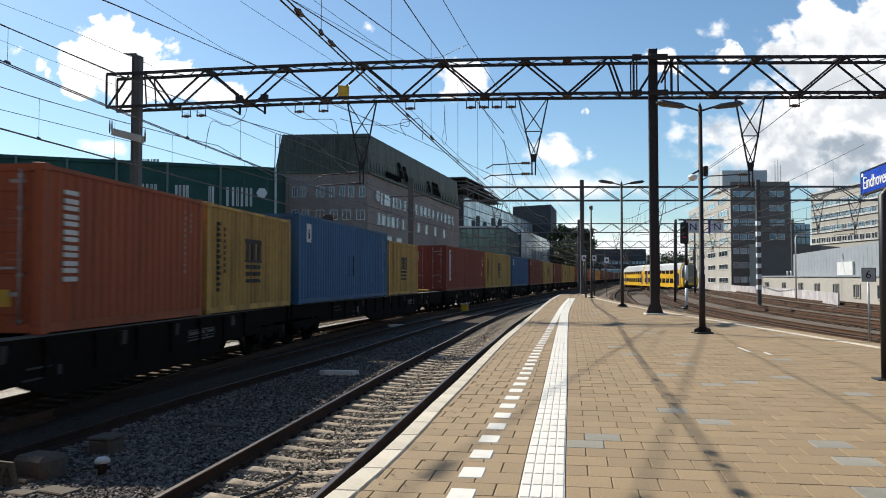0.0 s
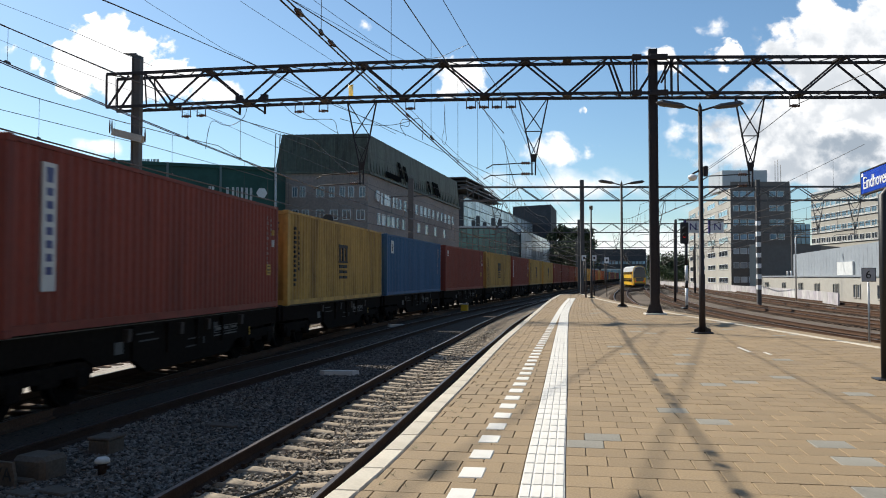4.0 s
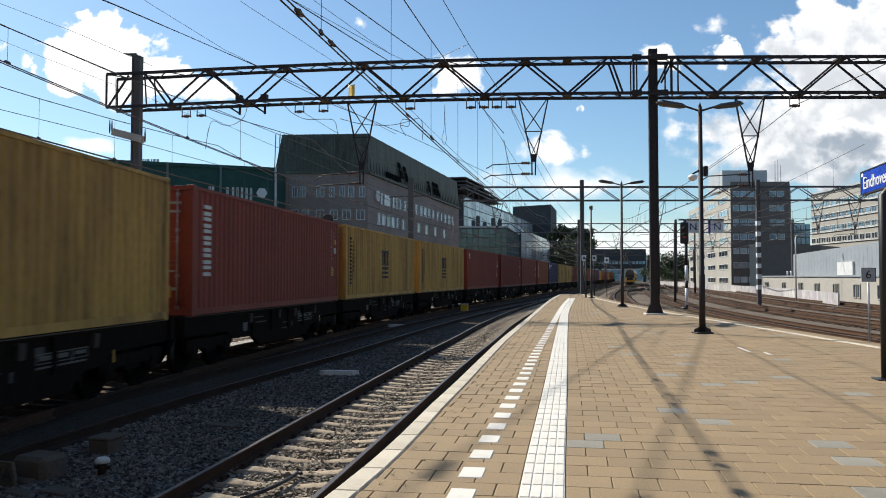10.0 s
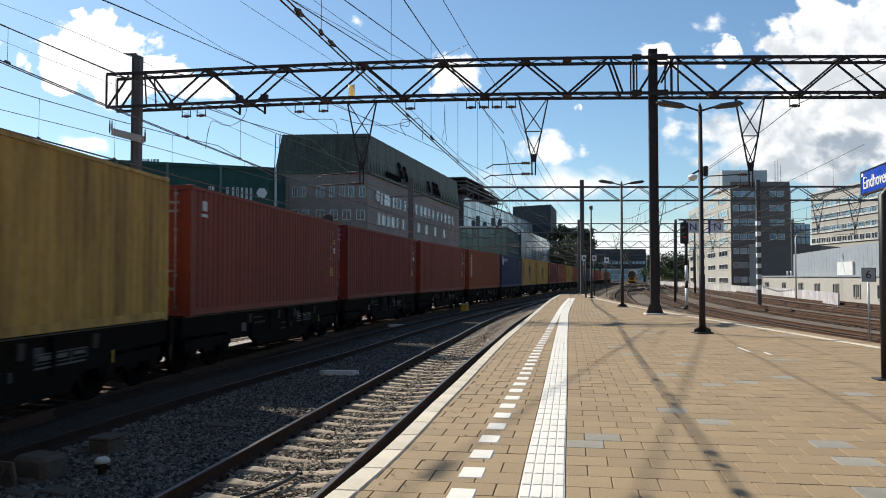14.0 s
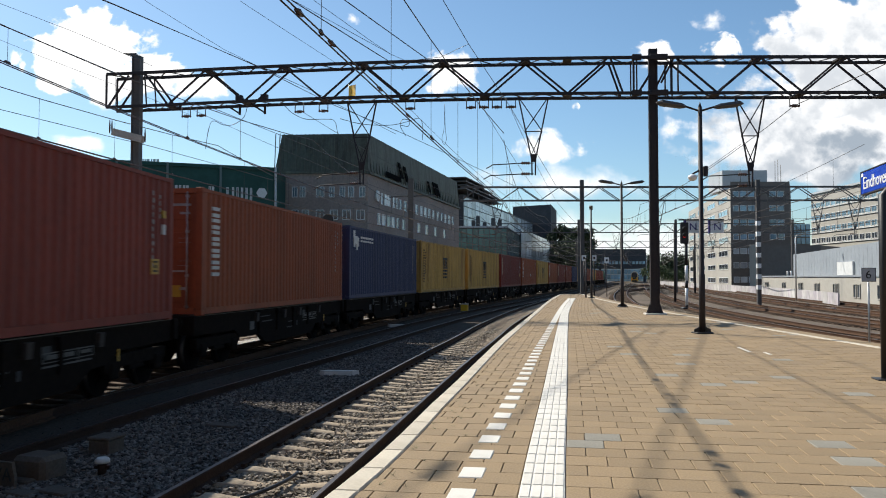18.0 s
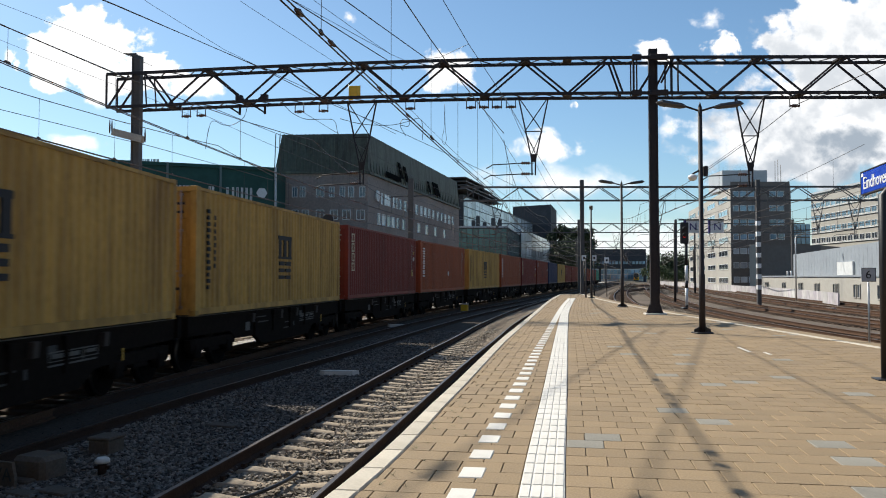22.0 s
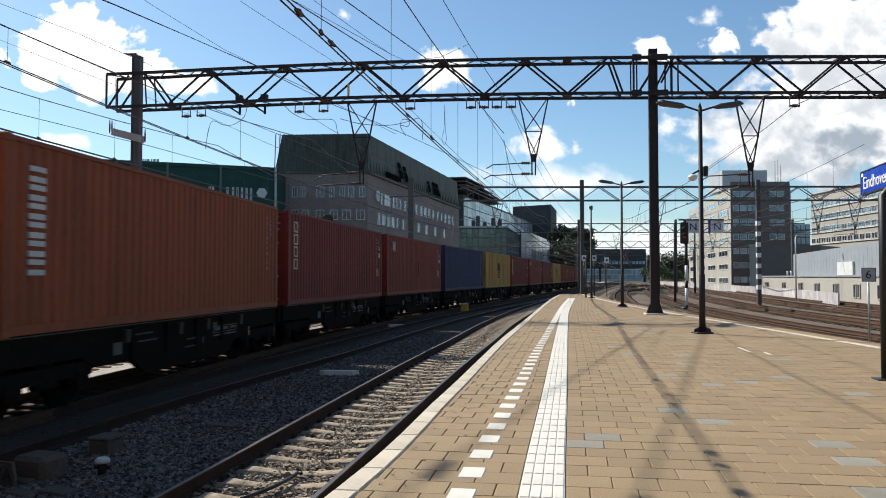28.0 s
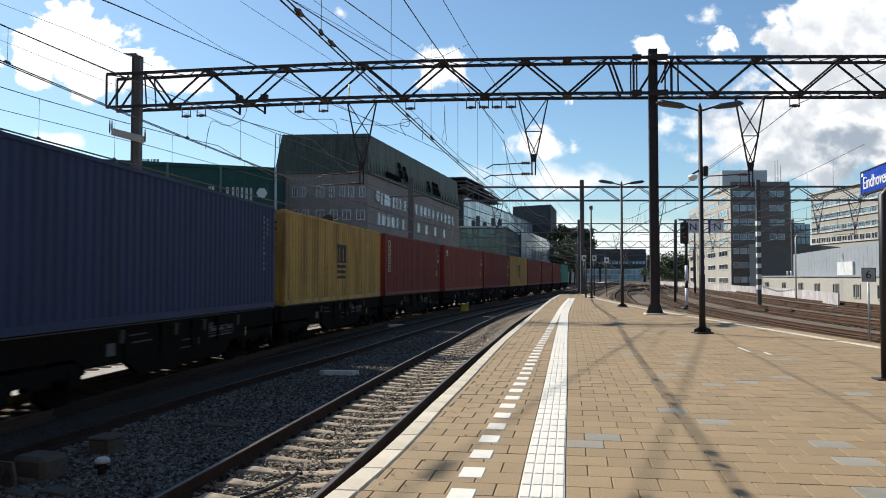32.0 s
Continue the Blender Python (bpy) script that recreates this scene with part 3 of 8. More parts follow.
def drop_arm(parent, x, z_top, z_bot, top=1.08, reach=-1, mat=None):
    """Hanging V of steel bars that carries the steady arms of a wire."""
    mat = mat or M["steel"]
    h = z_top - z_bot
    bm = bmesh.new()
    for s in (-1, 1):
        beam(bm, (x + s * top / 2, 0, z_top), (x + s * 0.07, 0, z_bot + h * 0.2), 0.05, 0.05)
        beam(bm, (x + s * 0.07, 0, z_bot + h * 0.22), (x + s * 0.06, 0, z_bot), 0.05, 0.05)
    w1 = 0.5 * top * 0.47 + 0.06
    zm = z_top - h * 0.44
    for s in (-1, 1):
        beam(bm, (x + s * top / 2, 0, z_top), (x - s * w1, 0, zm), 0.035, 0.035)
        beam(bm, (x + s * w1, 0, zm), (x - s * 0.1, 0, z_bot + h * 0.25), 0.03, 0.03)
    beam(bm, (x - w1, 0, zm), (x + w1, 0, zm), 0.035, 0.035)
    box(bm, x - 0.1, x + 0.1, -0.02, 0.02, z_bot + h * 0.17, z_bot + h * 0.27)
    arm = part("drop_arm", bm, mat, parent)
    bm = bmesh.new()
    for z, ln in ((z_bot + 0.45, 1.5), (z_bot + 0.05, 1.6)):
        tube(bm, [(x, 0, z), (x + reach * 0.35, 0, z + 0.0), (x + reach * ln, 0, z - 0.06), (x + reach * (ln + 0.25), 0, z - 0.2)], 0.022, 6)
    part("steady_arm", bm, mat, arm)
    for z in (z_bot + 0.45, z_bot + 0.05):
        bm = bmesh.new()
        prof = []
        for k in range(4):
            a = 0.14 + k * 0.08
            prof += [(a, 0.03), (a + 0.02, 0.058), (a + 0.05, 0.058), (a + 0.07, 0.03)]
        tube(bm, [(x + reach * a, 0, z) for a, r in prof], [r for a, r in prof], 8)
        part("insulator", bm, M["insulator"], arm)


def hanger(parent, x, z, w=0.34):
    """U-shaped strap with a string of insulator discs under the beam."""
    bm = bmesh.new()
    r0 = 0.018
    tube(bm, [(x - w / 2, 0, z), (x - w / 2, 0, z - 0.34), (x - w / 2 + 0.03, 0, z - 0.36), (x + w / 2 - 0.03, 0, z - 0.36), (x + w / 2, 0, z - 0.34), (x + w / 2, 0, z)], r0, 6)
    h = part("hanger", bm, M["steel"], parent)
    bm = bmesh.new()
    prof = [(-w / 2 - 0.02, 0.03), (-w / 2, 0.058), (-w / 2 + 0.05, 0.03), (-0.09, 0.03), (-0.06, 0.078), (-0.02, 0.04), (0.02, 0.078), (0.06, 0.04), (0.09, 0.062), (0.11, 0.03), (w / 2 - 0.05, 0.03), (w / 2, 0.058), (w / 2 + 0.02, 0.03)]
    tube(bm, [(x + a, 0, z - 0.36) for a, r in prof], [r for a, r in prof], 8)
    part("insulator", bm, M["insulator"], h)


# the gantry that spans platform and tracks
G1Y = 29.0
g1x = place(1157, G1Y)
turn1 = math.atan2(31.05 - 29.0, -(g1x - place(236, 31.05)))
span1 = math.hypot(g1x - place(236, 31.05), 2.05)
gantry = thing("overhead_gantry", "dark steel lattice gantry over platform and tracks", "gantry", group="overhead gantries",
               at=pose(g1x, G1Y, 0, 0, 0, math.degrees(turn1) - 180))
post(gantry, 0, 0, 0.02, 9.62, 0.25)
post(gantry, -span1, 0, -1.2, 10.0, 0.28, M["steel_grey"])
bm = bmesh.new()
tube(bm, [(-span1 - 0.6, 0, 10.15), (-span1 - 0.1, 0, 10.05), (-span1 + 0.1, 0, 9.9)], [0.02, 0.09, 0.06], 8)
part("lightning_horn", bm, M["steel_grey"], gantry)


def along1(px):
    """Place on the gantry's beam, from the main post, on a line of sight."""
    t = (px - 1157) / (236 - 1157)
    y = G1Y + 2.05 * t
    return -math.hypot(place(px, y) - g1x, y - G1Y)


WEB = (along1(300), along1(1005))
truss(gantry, -span1 - 1.05, 0.24, 7.93, 9.22, 0.8, 2.93, web=WEB)


def bar(parent, a, b, w, h, name="web_bar"):
    bm = bmesh.new()
    beam(bm, a, b, w, h)
    return part(name, bm, M["steel"], parent)


for s in (-0.4, 0.4):
    bar(gantry, (along1(258), s, 9.22), (WEB[0], s, 7.93), 0.05, 0.07)
    bar(gantry, (along1(193), s, 7.93), (along1(230), s, 9.15), 0.05, 0.07)
    bar(gantry, (WEB[1], s, 7.93), (along1(1076), s, 9.22), 0.05, 0.07)
    bar(gantry, (along1(1080), s, 9.22), (along1(1102), s, 7.93), 0.05, 0.07)
    bar(gantry, (along1(1128), s, 7.93), (along1(1152), s, 8.7), 0.05, 0.07)
    bar(gantry, (along1(258), s, 9.22), (along1(262), s, 7.93), 0.04, 0.05)
    for dx in (-0.74, -0.62):
        bar(gantry, (dx, s, 7.93), (dx, s, 9.22), 0.05, 0.05, "end_bar")
    bar(gantry, (-span1 - 1.05, s, 7.93), (-span1 - 1.05, s, 9.22), 0.06, 0.06, "end_bar")
for px in (325, 352, 528, 571, 726, 834, 857, 880, 905):
    hanger(gantry, along1(px), 7.9)
drop_arm(gantry, -(g1x - place(637, 30.2)), 7.9, 4.7, 1.15, -1)
drop_arm(gantry, -(g1x - place(943.5, 29.5)), 7.9, 5.0, 1.1, -1)
M["pale_concrete"] = material("weathered_pale_concrete", (0.42, 0.40, 0.36), 0.85, grain=14, amount=0.15, stain=2.5, stain_amount=0.3, bump=0.2)
bm = bmesh.new()
beam(bm, (-span1 - 0.8, -0.3, 6.98), (-span1 + 0.42, -0.3, 6.66), 0.26, 0.27)
part("cross_arm", bm, M["pale_concrete"], gantry, "pale concrete cross arm")
for dx, z in ((-0.95, 6.98), (-0.86, 6.98), (0.36, 6.66), (0.5, 6.6)):
    bm = bmesh.new()
    tube(bm, [(-span1 + dx, -0.3, z - 0.05), (-span1 + dx, -0.3, z + 0.12), (-span1 + dx, -0.3, z + 0.3), (-span1 + dx, -0.3, z + 0.5)], [0.02, 0.034, 0.028, 0.01], 8)
    part("pin_insulator", bm, M["insulator"], gantry)
for px, z in ((410, 7.6), (455, 7.7)):
    bm = bmesh.new()
    xx = along1(px)
    beam(bm, (xx - 0.3, 0, 7.9), (xx + 0.25, 0, 7.55), 0.06, 0.06)
    beam(bm, (xx + 0.25, 0, 7.9), (xx + 0.25, 0, 7.5), 0.07, 0.07)
    box(bm, xx + 0.1, xx + 0.35, -0.1, 0.1, 8.0, 8.25)
    part("switch_gear", bm, M["steel"], gantry)
# clamps where the chords pass the main post
for z in (7.93, 9.22):
    for dx in (-0.62, 0.0, 0.3):
        bm = bmesh.new()
        box(bm, dx - 0.17, dx + 0.17, -0.5, -0.34, z - 0.1, z + 0.1, 0, 0.02)
        part("clamp", bm, M["steel"], gantry)
# the long beam is cambered
done = set()
for o in gantry.children_recursive:
    if o.name.split(".")[0] in ("post", "foot", "plinth", "lightning_horn", "cross_arm", "pin_insulator") or o.data.name in done:
        continue
    done.add(o.data.name)
    for v in o.data.vertices:
        t = v.co.x / -span1
        v.co.z += 0.13 * max(0.0, 4 * t * (1 - t))
# its continuation over the yard tracks
yard_arm = thing("overhead_gantry", "dark steel lattice beam reaching over yard tracks", "gantry", group="overhead gantries",
                 at=pose(g1x, G1Y, 0))
for s in (-0.4, 0.4):
    for dx in (0.55, 0.8):
        bar(yard_arm, (dx, s, 7.93), (dx, s, 9.22), 0.05, 0.05, "end_bar")
w0 = place(1265, 29) - g1x
truss(yard_arm, 0.26, 18.4, 7.93, 9.22, 0.8, 3.05, web=(w0, w0 + 3.05 * 5))
for s in (-0.4, 0.4):
    bar(yard_arm, (place(1192, 29) - g1x, s, 9.22), (w0, s, 7.93), 0.05, 0.07)
    bar(yard_arm, (0.2, s, 8.3), (place(1188, 29) - g1x, s, 9.15), 0.05, 0.07)
drop_arm(yard_arm, place(1328, 29) - g1x, 7.9, 4.6, 1.08, -1)
hanger(yard_arm, place(1407, 29) - g1x, 7.9)
post(yard_arm, 18.4, 0, -1.2, 9.6, 0.36)


def far_gantry(y, xl, xr, posts, zb=7.95, zt=9.1, panel=3.4, arms=()):
    g = thing("overhead_gantry", "distant steel lattice gantry across the tracks", "gantry", group="overhead gantries", at=pose(0, y, 0))
    truss(g, xl, xr, zb, zt, 0.6, panel, 0.085, M["steel_grey"], fine=False)
    for x in posts:
        post(g, x, 0, -1.25, zt + 0.6, 0.27, M["steel_grey"], foot=False)
    for x in arms:
        drop_arm(g, x, zb, zb - 2.9, 1.05, -1, M["steel_grey"])
    return g


G2 = 68.0
bands = far_gantry(G2, place(815, G2), 41, (place(1030, G2), place(1340, G2), 40.8), 7.83, 8.98, 3.5,
           (place(1165, G2), place(1445, G2), place(1510, G2), place(880, G2)))
for k in range(7):
    bm = bmesh.new()
    xx = place(1340, G2)
    box(bm, xx - 0.172, xx + 0.172, -0.145, 0.145, 0.3 + k * 0.9, 0.68 + k * 0.9)
    mk = part("paint_band", bm, M["white"], bands, "white paint band")
far_gantry(118.0, place(880, 118), place(1420, 118), (place(1024, 118), place(1195, 118), place(1400, 118)), 7.9, 9.2, 3.6, (place(1090, 118), place(1260, 118)))
far_gantry(178.0, place(930, 178), place(1300, 178), (place(1020, 178), place(1162, 178)), 7.9, 9.3, 3.8, (place(1110, 178),))
far_gantry(245.0, place(960, 245), place(1290, 245), (place(1070, 245), place(1226, 245)), 7.9, 9.3, 4.0)

# mast and signal beyond the freight line
mast = thing("catenary_mast", "dark steel mast with a bracket beyond the freight line", "mast", at=pose(place(727, 70), 70, -1.25))
post(mast, 0, 0, 0, 11.2, 0.4, M["steel_grey"], foot=False)
bm = bmesh.new()
beam(bm, (-1.9, 0, 9.6), (2.2, 0, 9.75), 0.08, 0.1)
part("bracket", bm, M["steel_grey"], mast)
hood = thing("track_signal", "black round-headed signal on a pole beyond the train", "signal", at=pose(place(580, 52), 52, -1.25))
bm = bmesh.new()
tube(bm, [(0, 0, 0), (0, 0, 6.2)], 0.07, 8)
part("pole", bm, M["steel"], hood)
bm = bmesh.new()
tube(bm, [(0, -0.12, 6.35), (0, 0.12, 6.35)], 0.34, 16)
part("head", bm, M["black"], hood)

# ---- overhead wires ----
SUPPORTS = [-22.0, 30.0, 68.0, 118.0, 178.0, 245.0]


def catenary(f, label, contact=4.75, carrier=6.3, sag=0.85, zig=0.2, start=0, last=5, dx=0.0, first=None, high=0.0, r=0.0085):
    """Contact wire, carrying wire and droppers over one track."""
    w = thing("overhead_line", label, "overhead wire", group="overhead lines")
    for k in range(start, last):
        y0, y1 = SUPPORTS[k], SUPPORTS[k + 1]
        z0g, z1g = (zig if k % 2 else -zig), (-zig if k % 2 else zig)
        if first and k == 0:
            z0g, z1g = first
        elif first and k == 1:
            z0g = first[1]
        top = carrier + (high if k == 0 else 0.0)
        cw, mw, dr = bmesh.new(), bmesh.new(), bmesh.new()
        n = 15
        pts = []
        for i in range(n + 1):
            t = i / n
            y = y0 + (y1 - y0) * t
            x = f(y) + dx + z0g + (z1g - z0g) * t
            z = top - sag * 4 * t * (1 - t)
            pts.append((x, y, z))
            if 0 < i < n:
                tube(dr, [(x, y, contact), (x, y, z)], 0.003 + 0.00009 * abs(y), 4, caps=False)
                tube(cw, [(x, y - 0.06, contact + 0.03), (x, y + 0.06, contact + 0.03)], 0.028, 5)
        grow = [r + 0.00016 * abs(p[1]) for p in pts]
        tube(mw, pts, grow, 5, caps=False)
        for off in (-0.035, 0.035):
            tube(cw, [(p[0] + off, p[1], contact) for p in pts], grow, 5, caps=False)
        part("carrying_wire", mw, M["wire"], w)
        part("contact_wire", cw, M["wire"], w)
        part("dropper", dr, M["wire"], w)
    return w


near_line = catenary(near_x, "overhead line over the platform track", 4.15, 6.5, 0.76, first=(-0.35, 0.88), high=0.25)
for y, r in ((8.47, 0.034), (9.6, 0.028), (11.95, 0.026), (13.96, 0.024), (16.3, 0.024)):
    bm = bmesh.new()
    x = near_x(y) - 0.35 + 1.23 * (y + 22) / 52
    tube(bm, [(x - 0.02, y - 0.1, 4.17), (x, y - 0.04, 4.17), (x, y + 0.04, 4.17), (x + 0.02, y + 0.1, 4.17)], [0.02, r, r, 0.02], 8)
    part("wire_clamp", bm, M["insulator"], near_line)
catenary(freight_x, "overhead line over the freight track", 4.75, 6.5, 1.3, first=(0.2, 0.1))
catenary(lambda y: freight_x(y) - 3.7, "overhead line beyond the freight train", 4.75, 6.3)
for k in range(4):
    catenary(right_x(k), "overhead line over a yard track", 4.75, 6.3, start=1, r=0.004)


def feeder(points, r=0.011, label="feeder cable between gantries", sag=0.5):
    w = thing("feeder_cable", label, "cable", group="feeder cables")
    bm = bmesh.new()
    for a, b in zip(points, points[1:]):
        a, b = Vector(a), Vector(b)
        pts = [a.lerp(b, i / 12) - Vector((0, 0, sag * 4 * (i / 12) * (1 - i / 12))) for i in range(13)]
        tube(bm, pts, [r + 0.00009 * abs(p.y) for p in pts], 5, caps=False)
    part("cable", bm, M["wire"], w)


for px in (338, 528, 727, 857, 905):
    x1 = place(px, 30)
    off = x1 - near_x(30)
    far = [(x1, 30, 7.64), (near_x(68) + off * 0.9, 68, 7.5), (near_x(118) + off * 0.9, 118, 7.5)]
    feeder(far, 0.006, sag=0.3)
# lines that slant across the tracks to the top of the beam
for dx in (-0.6, 0.9):
    feeder([(-18.6 + dx, -22, 9.0), (-1.3 + dx, 30.4, 9.25)], 0.014, "slanting anchor cable to the top of the gantry", 0.1)
    bm = bmesh.new()
    for q in range(5):
        tube(bm, [(-7.2 + 0.8 * dx + 0.03 * q, 12.5 - 0.6 * dx + 0.1 * q, 9.1), (-7.18 + 0.8 * dx + 0.03 * q, 12.56 - 0.6 * dx + 0.1 * q, 9.1)], 0.055, 10)
    iso = tagged(part("insulator_string", bm, M["insulator"]), "string of dark insulator discs on a slanting cable", "insulator")


def level_wire(points, z, r=0.008, label="taut feeder wire above the tracks"):
    """Wire at the height z, through lines of sight from the platform."""
    w = thing("feeder_cable", label, "cable", group="feeder cables")
    bm = bmesh.new()
    pts = []
    for px, py in points:
        y = (z - 1.34) * 1419.75 / (490.8 - py)
        pts.append((place(px, y), y, z))
    tube(bm, pts, [r + 0.00012 * p[1] for p in pts], 5, caps=False)
    part("cable", bm, M["wire"], w)


level_wire([(-60, -20), (120, 50), (262, 112)], 9.4, 0.004, "thin dark overhead wire above tracks")
level_wire([(-60, 17), (0, 42), (197, 125)], 9.25, 0.014, "thick cable to the top of the gantry")
level_wire([(-60, 45), (63, 95), (262, 172), (330, 200)], 7.9, 0.003, "thin dark overhead wire above tracks")
level_wire([(-60, 178), (5, 194), (190, 240), (258, 256), (370, 287), (495, 322)], 6.8, 0.009, "feeder cable on the outer mast")
level_wire([(363, 185), (495, 238), (660, 306)], 7.55, 0.008)
level_wire([(150, -18), (215, 10), (452, 114), (585, 182), (720, 238), (855, 302), (930, 338)], 7.6, 0.008)
level_wire([(140, -20), (189, 0), (440, 108), (548, 157), (600, 185), (700, 236)], 7.62, 0.006)
level_wire([(225, -22), (261, 2), (390, 82), (452, 113)], 9.25, 0.004, "thin dark overhead wire above tracks")
level_wire([(420, -5), (442, 10), (580, 100), (600, 113)], 9.2, 0.004, "thin dark overhead wire above tracks")
level_wire([(490, -18), (525, 0), (690, 92), (718, 105)], 9.2, 0.005, "thin anchor wire to the gantry")
level_wire([(535, -18), (560, 0), (660, 72), (690, 92)], 9.15, 0.005, "thin anchor wire to the gantry")
level_wire([(775, -20), (787, 0), (830, 75), (905, 190), (950, 270), (985, 330)], 7.6, 0.007)
level_wire([(718, 105), (780, 98), (830, 74)], 9.2, 0.006, "short tie wire over the gantry")


def jumper(points, r=0.012):
    """Slack loop of cable under the gantry, through points seen from the platform."""
    j = thing("jumper_cable", "slack looping jumper cable under the gantry", "cable", group="jumper cables")
    bm = bmesh.new()
    P = [Vector((place(px, 30.6), 30.6, 1.34 + (490.8 - py) / 1419.75 * 30.6)) for px, py in points]
    pts = []
    for i in range(len(P) - 1):
        p0, p1, p2, p3 = P[max(i - 1, 0)], P[i], P[i + 1], P[min(i + 2, len(P) - 1)]
        for k in range(5):
            t = k / 5
            pts.append(0.5 * ((2 * p1) + (p2 - p0) * t + (2 * p0 - 5 * p1 + 4 * p2 - p3) * t * t + (3 * p1 - p0 - 3 * p2 + p3) * t ** 3))
    pts.append(P[-1])
    tube(bm, pts, r, 6)
    part("cable", bm, M["wire"], j)


jumper([(435, 182), (428, 205), (410, 218), (392, 219), (372, 212), (364, 232), (360, 262)])
jumper([(495, 178), (515, 198), (540, 209), (570, 209), (590, 212), (596, 235)])
jumper([(600, 208), (640, 218), (690, 220), (720, 214), (742, 208), (748, 225), (747, 246)])
jumper([(718, 240), (708, 222), (712, 210), (724, 212), (722, 222), (708, 220)])
jumper([(787, 182), (786, 225), (782, 245), (786, 255), (790, 245), (788, 225), (787, 182)], 0.008)
x1 = place(1407, 29)
feeder([(x1 - 1.5, -22, 7.6), (x1, 29, 7.55), (x1 + 3.5, 68, 7.5), (x1 + 14, 118, 7.5)])


# ---- platform furniture ----
def lamp_post(x, y, h, label, turn=0.0, arm=1.05, heads=2):
    l = thing("platform_lamp", label, "lamp post", at=pose(x, y, 0, 0, 0, turn), group="platform lamps")
    bm = bmesh.new()
    tube(bm, [(0, 0, 0.02), (0, 0, 1.4), (0, 0, 1.42), (0, 0, h)], [0.075, 0.075, 0.06, 0.05], 12)
    tube(bm, [(0, 0, h), (0, 0, h + 0.12)], [0.045, 0.006], 8)
    part("pole", bm, M["steel"], l)
    bm = bmesh.new()
    box(bm, -0.2, 0.2, -0.2, 0.2, 0.0, 0.04, 0, 0.01)
    for s in (-1, 1):
        vs = [bm.verts.new(v) for v in ((s * 0.08, -0.015, 0.04), (s * 0.2, -0.015, 0.04), (s * 0.2, -0.015, 0.1), (s * 0.08, -0.015, 0.16),
                                        (s * 0.08, 0.015, 0.04), (s * 0.2, 0.015, 0.04), (s * 0.2, 0.015, 0.1), (s * 0.08, 0.015, 0.16))]
        bm.faces.new(vs[:4])
        bm.faces.new(vs[:3:-1])
        for i in range(4):
            bm.faces.new((vs[i], vs[(i + 1) % 4], vs[(i + 1) % 4 + 4], vs[i + 4]))
    part("base", bm, M["black"], l)
    for s in ((-1, 1) if heads == 2 else (1,)):
        bm = bmesh.new()
        tube(bm, [(0, 0, h - 0.1), (s * arm * 0.3, 0, h + 0.0), (s * arm * 0.45, 0, h + 0.03)], 0.024, 8)
        part("arm", bm, M["steel"], l)
        bm = bmesh.new()
        prof = [(0.0, 0.05), (0.12, 0.11), (0.6, 0.13), (0.72, 0.03)]
        rings = []
        for d, w in prof:
            cx, cz = s * (arm * 0.33 + d), h + 0.0 + d * 0.13
            rings.append([bm.verts.new((cx, w * a, cz + w * b)) for a, b in ((-1, 0.0), (-0.7, 0.55), (0.7, 0.55), (1, 0.0), (0.75, -0.4), (-0.75, -0.4))])
        for a, b in zip(rings, rings[1:]):
            for k in range(6):
                bm.faces.new((a[k], a[(k + 1) % 6], b[(k + 1) % 6], b[k]))
        bm.faces.new(rings[0])
        bm.faces.new(rings[-1][::-1])
        bmesh.ops.recalc_face_normals(bm, faces=bm.faces)
        part("lamp_head", bm, M["steel_grey"], l, "dull grey lamp head")
    return l


lp = lamp_post(place(1240, 19.2), 19.2, 5.42, "dark double-armed lamp post with a camera dome", 4)
bm = bmesh.new()
bmesh.ops.create_uvsphere(bm, u_segments=14, v_segments=8, radius=0.11)
for v in bm.verts:
    v.co.z = v.co.z * 0.75
    v.co += Vector((-0.2, 0, 3.72))
part("dome", bm, M["white"], lp, "white camera dome")
bm = bmesh.new()
beam(bm, (-0.2, 0, 3.8), (0.05, 0, 3.95), 0.04, 0.04)
box(bm, 0.07, 0.17, -0.06, 0.06, 3.75, 4.0, 0, 0.02)
part("bracket", bm, M["steel"], lp)
lamp_post(place(1100, 36.0), 36.0, 5.55, "dark double-armed lamp post on the platform", 8)
lamp_post(place(1046, 52.0), 52.0, 5.75, "dark lamp post near the platform end", 80)

# station name board
sign = thing("station_sign", "blue station name board with white letters on a post", "sign", at=pose(6.37, 12.5, 0, 0, 0, -100.4))
bm = bmesh.new()
box(bm, 0, 1.9, -0.03, 0.03, 2.62, 2.955, 0, 0.008)
part("board", bm, M["blue_sign"], sign)
bm = bmesh.new()
for z in (2.612, 2.963):
    box(bm, -0.008, 1.908, -0.036, 0.036, z - 0.008, z + 0.008)
for x in (0.0, 1.9):
    box(bm, x - 0.008, x + 0.008, -0.036, 0.036, 2.62, 2.955)
part("board_edge", bm, M["steel"], sign)
words("lettering", "Eindhoven", 0.265, M["white"], sign, pose(0.12, -0.034, 2.77, 90, 0, 0))
bm = bmesh.new()
box(bm, 0.03, 0.12, -0.033, -0.0305, 2.885, 2.94)
part("corner_mark", bm, M["white"], sign)
bm = bmesh.new()
tube(bm, [(2.0, -0.365, 0), (2.0, -0.365, 2.42), (1.9, -0.2, 2.58), (1.78, 0.0, 2.7)], [0.055, 0.055, 0.05, 0.04], 12)
part("post", bm, M["black"], sign)
bm = bmesh.new()
box(bm, 1.86, 2.14, -0.5, -0.23, 0, 0.02, 0, 0.005)
part("foot", bm, M["black"], sign)

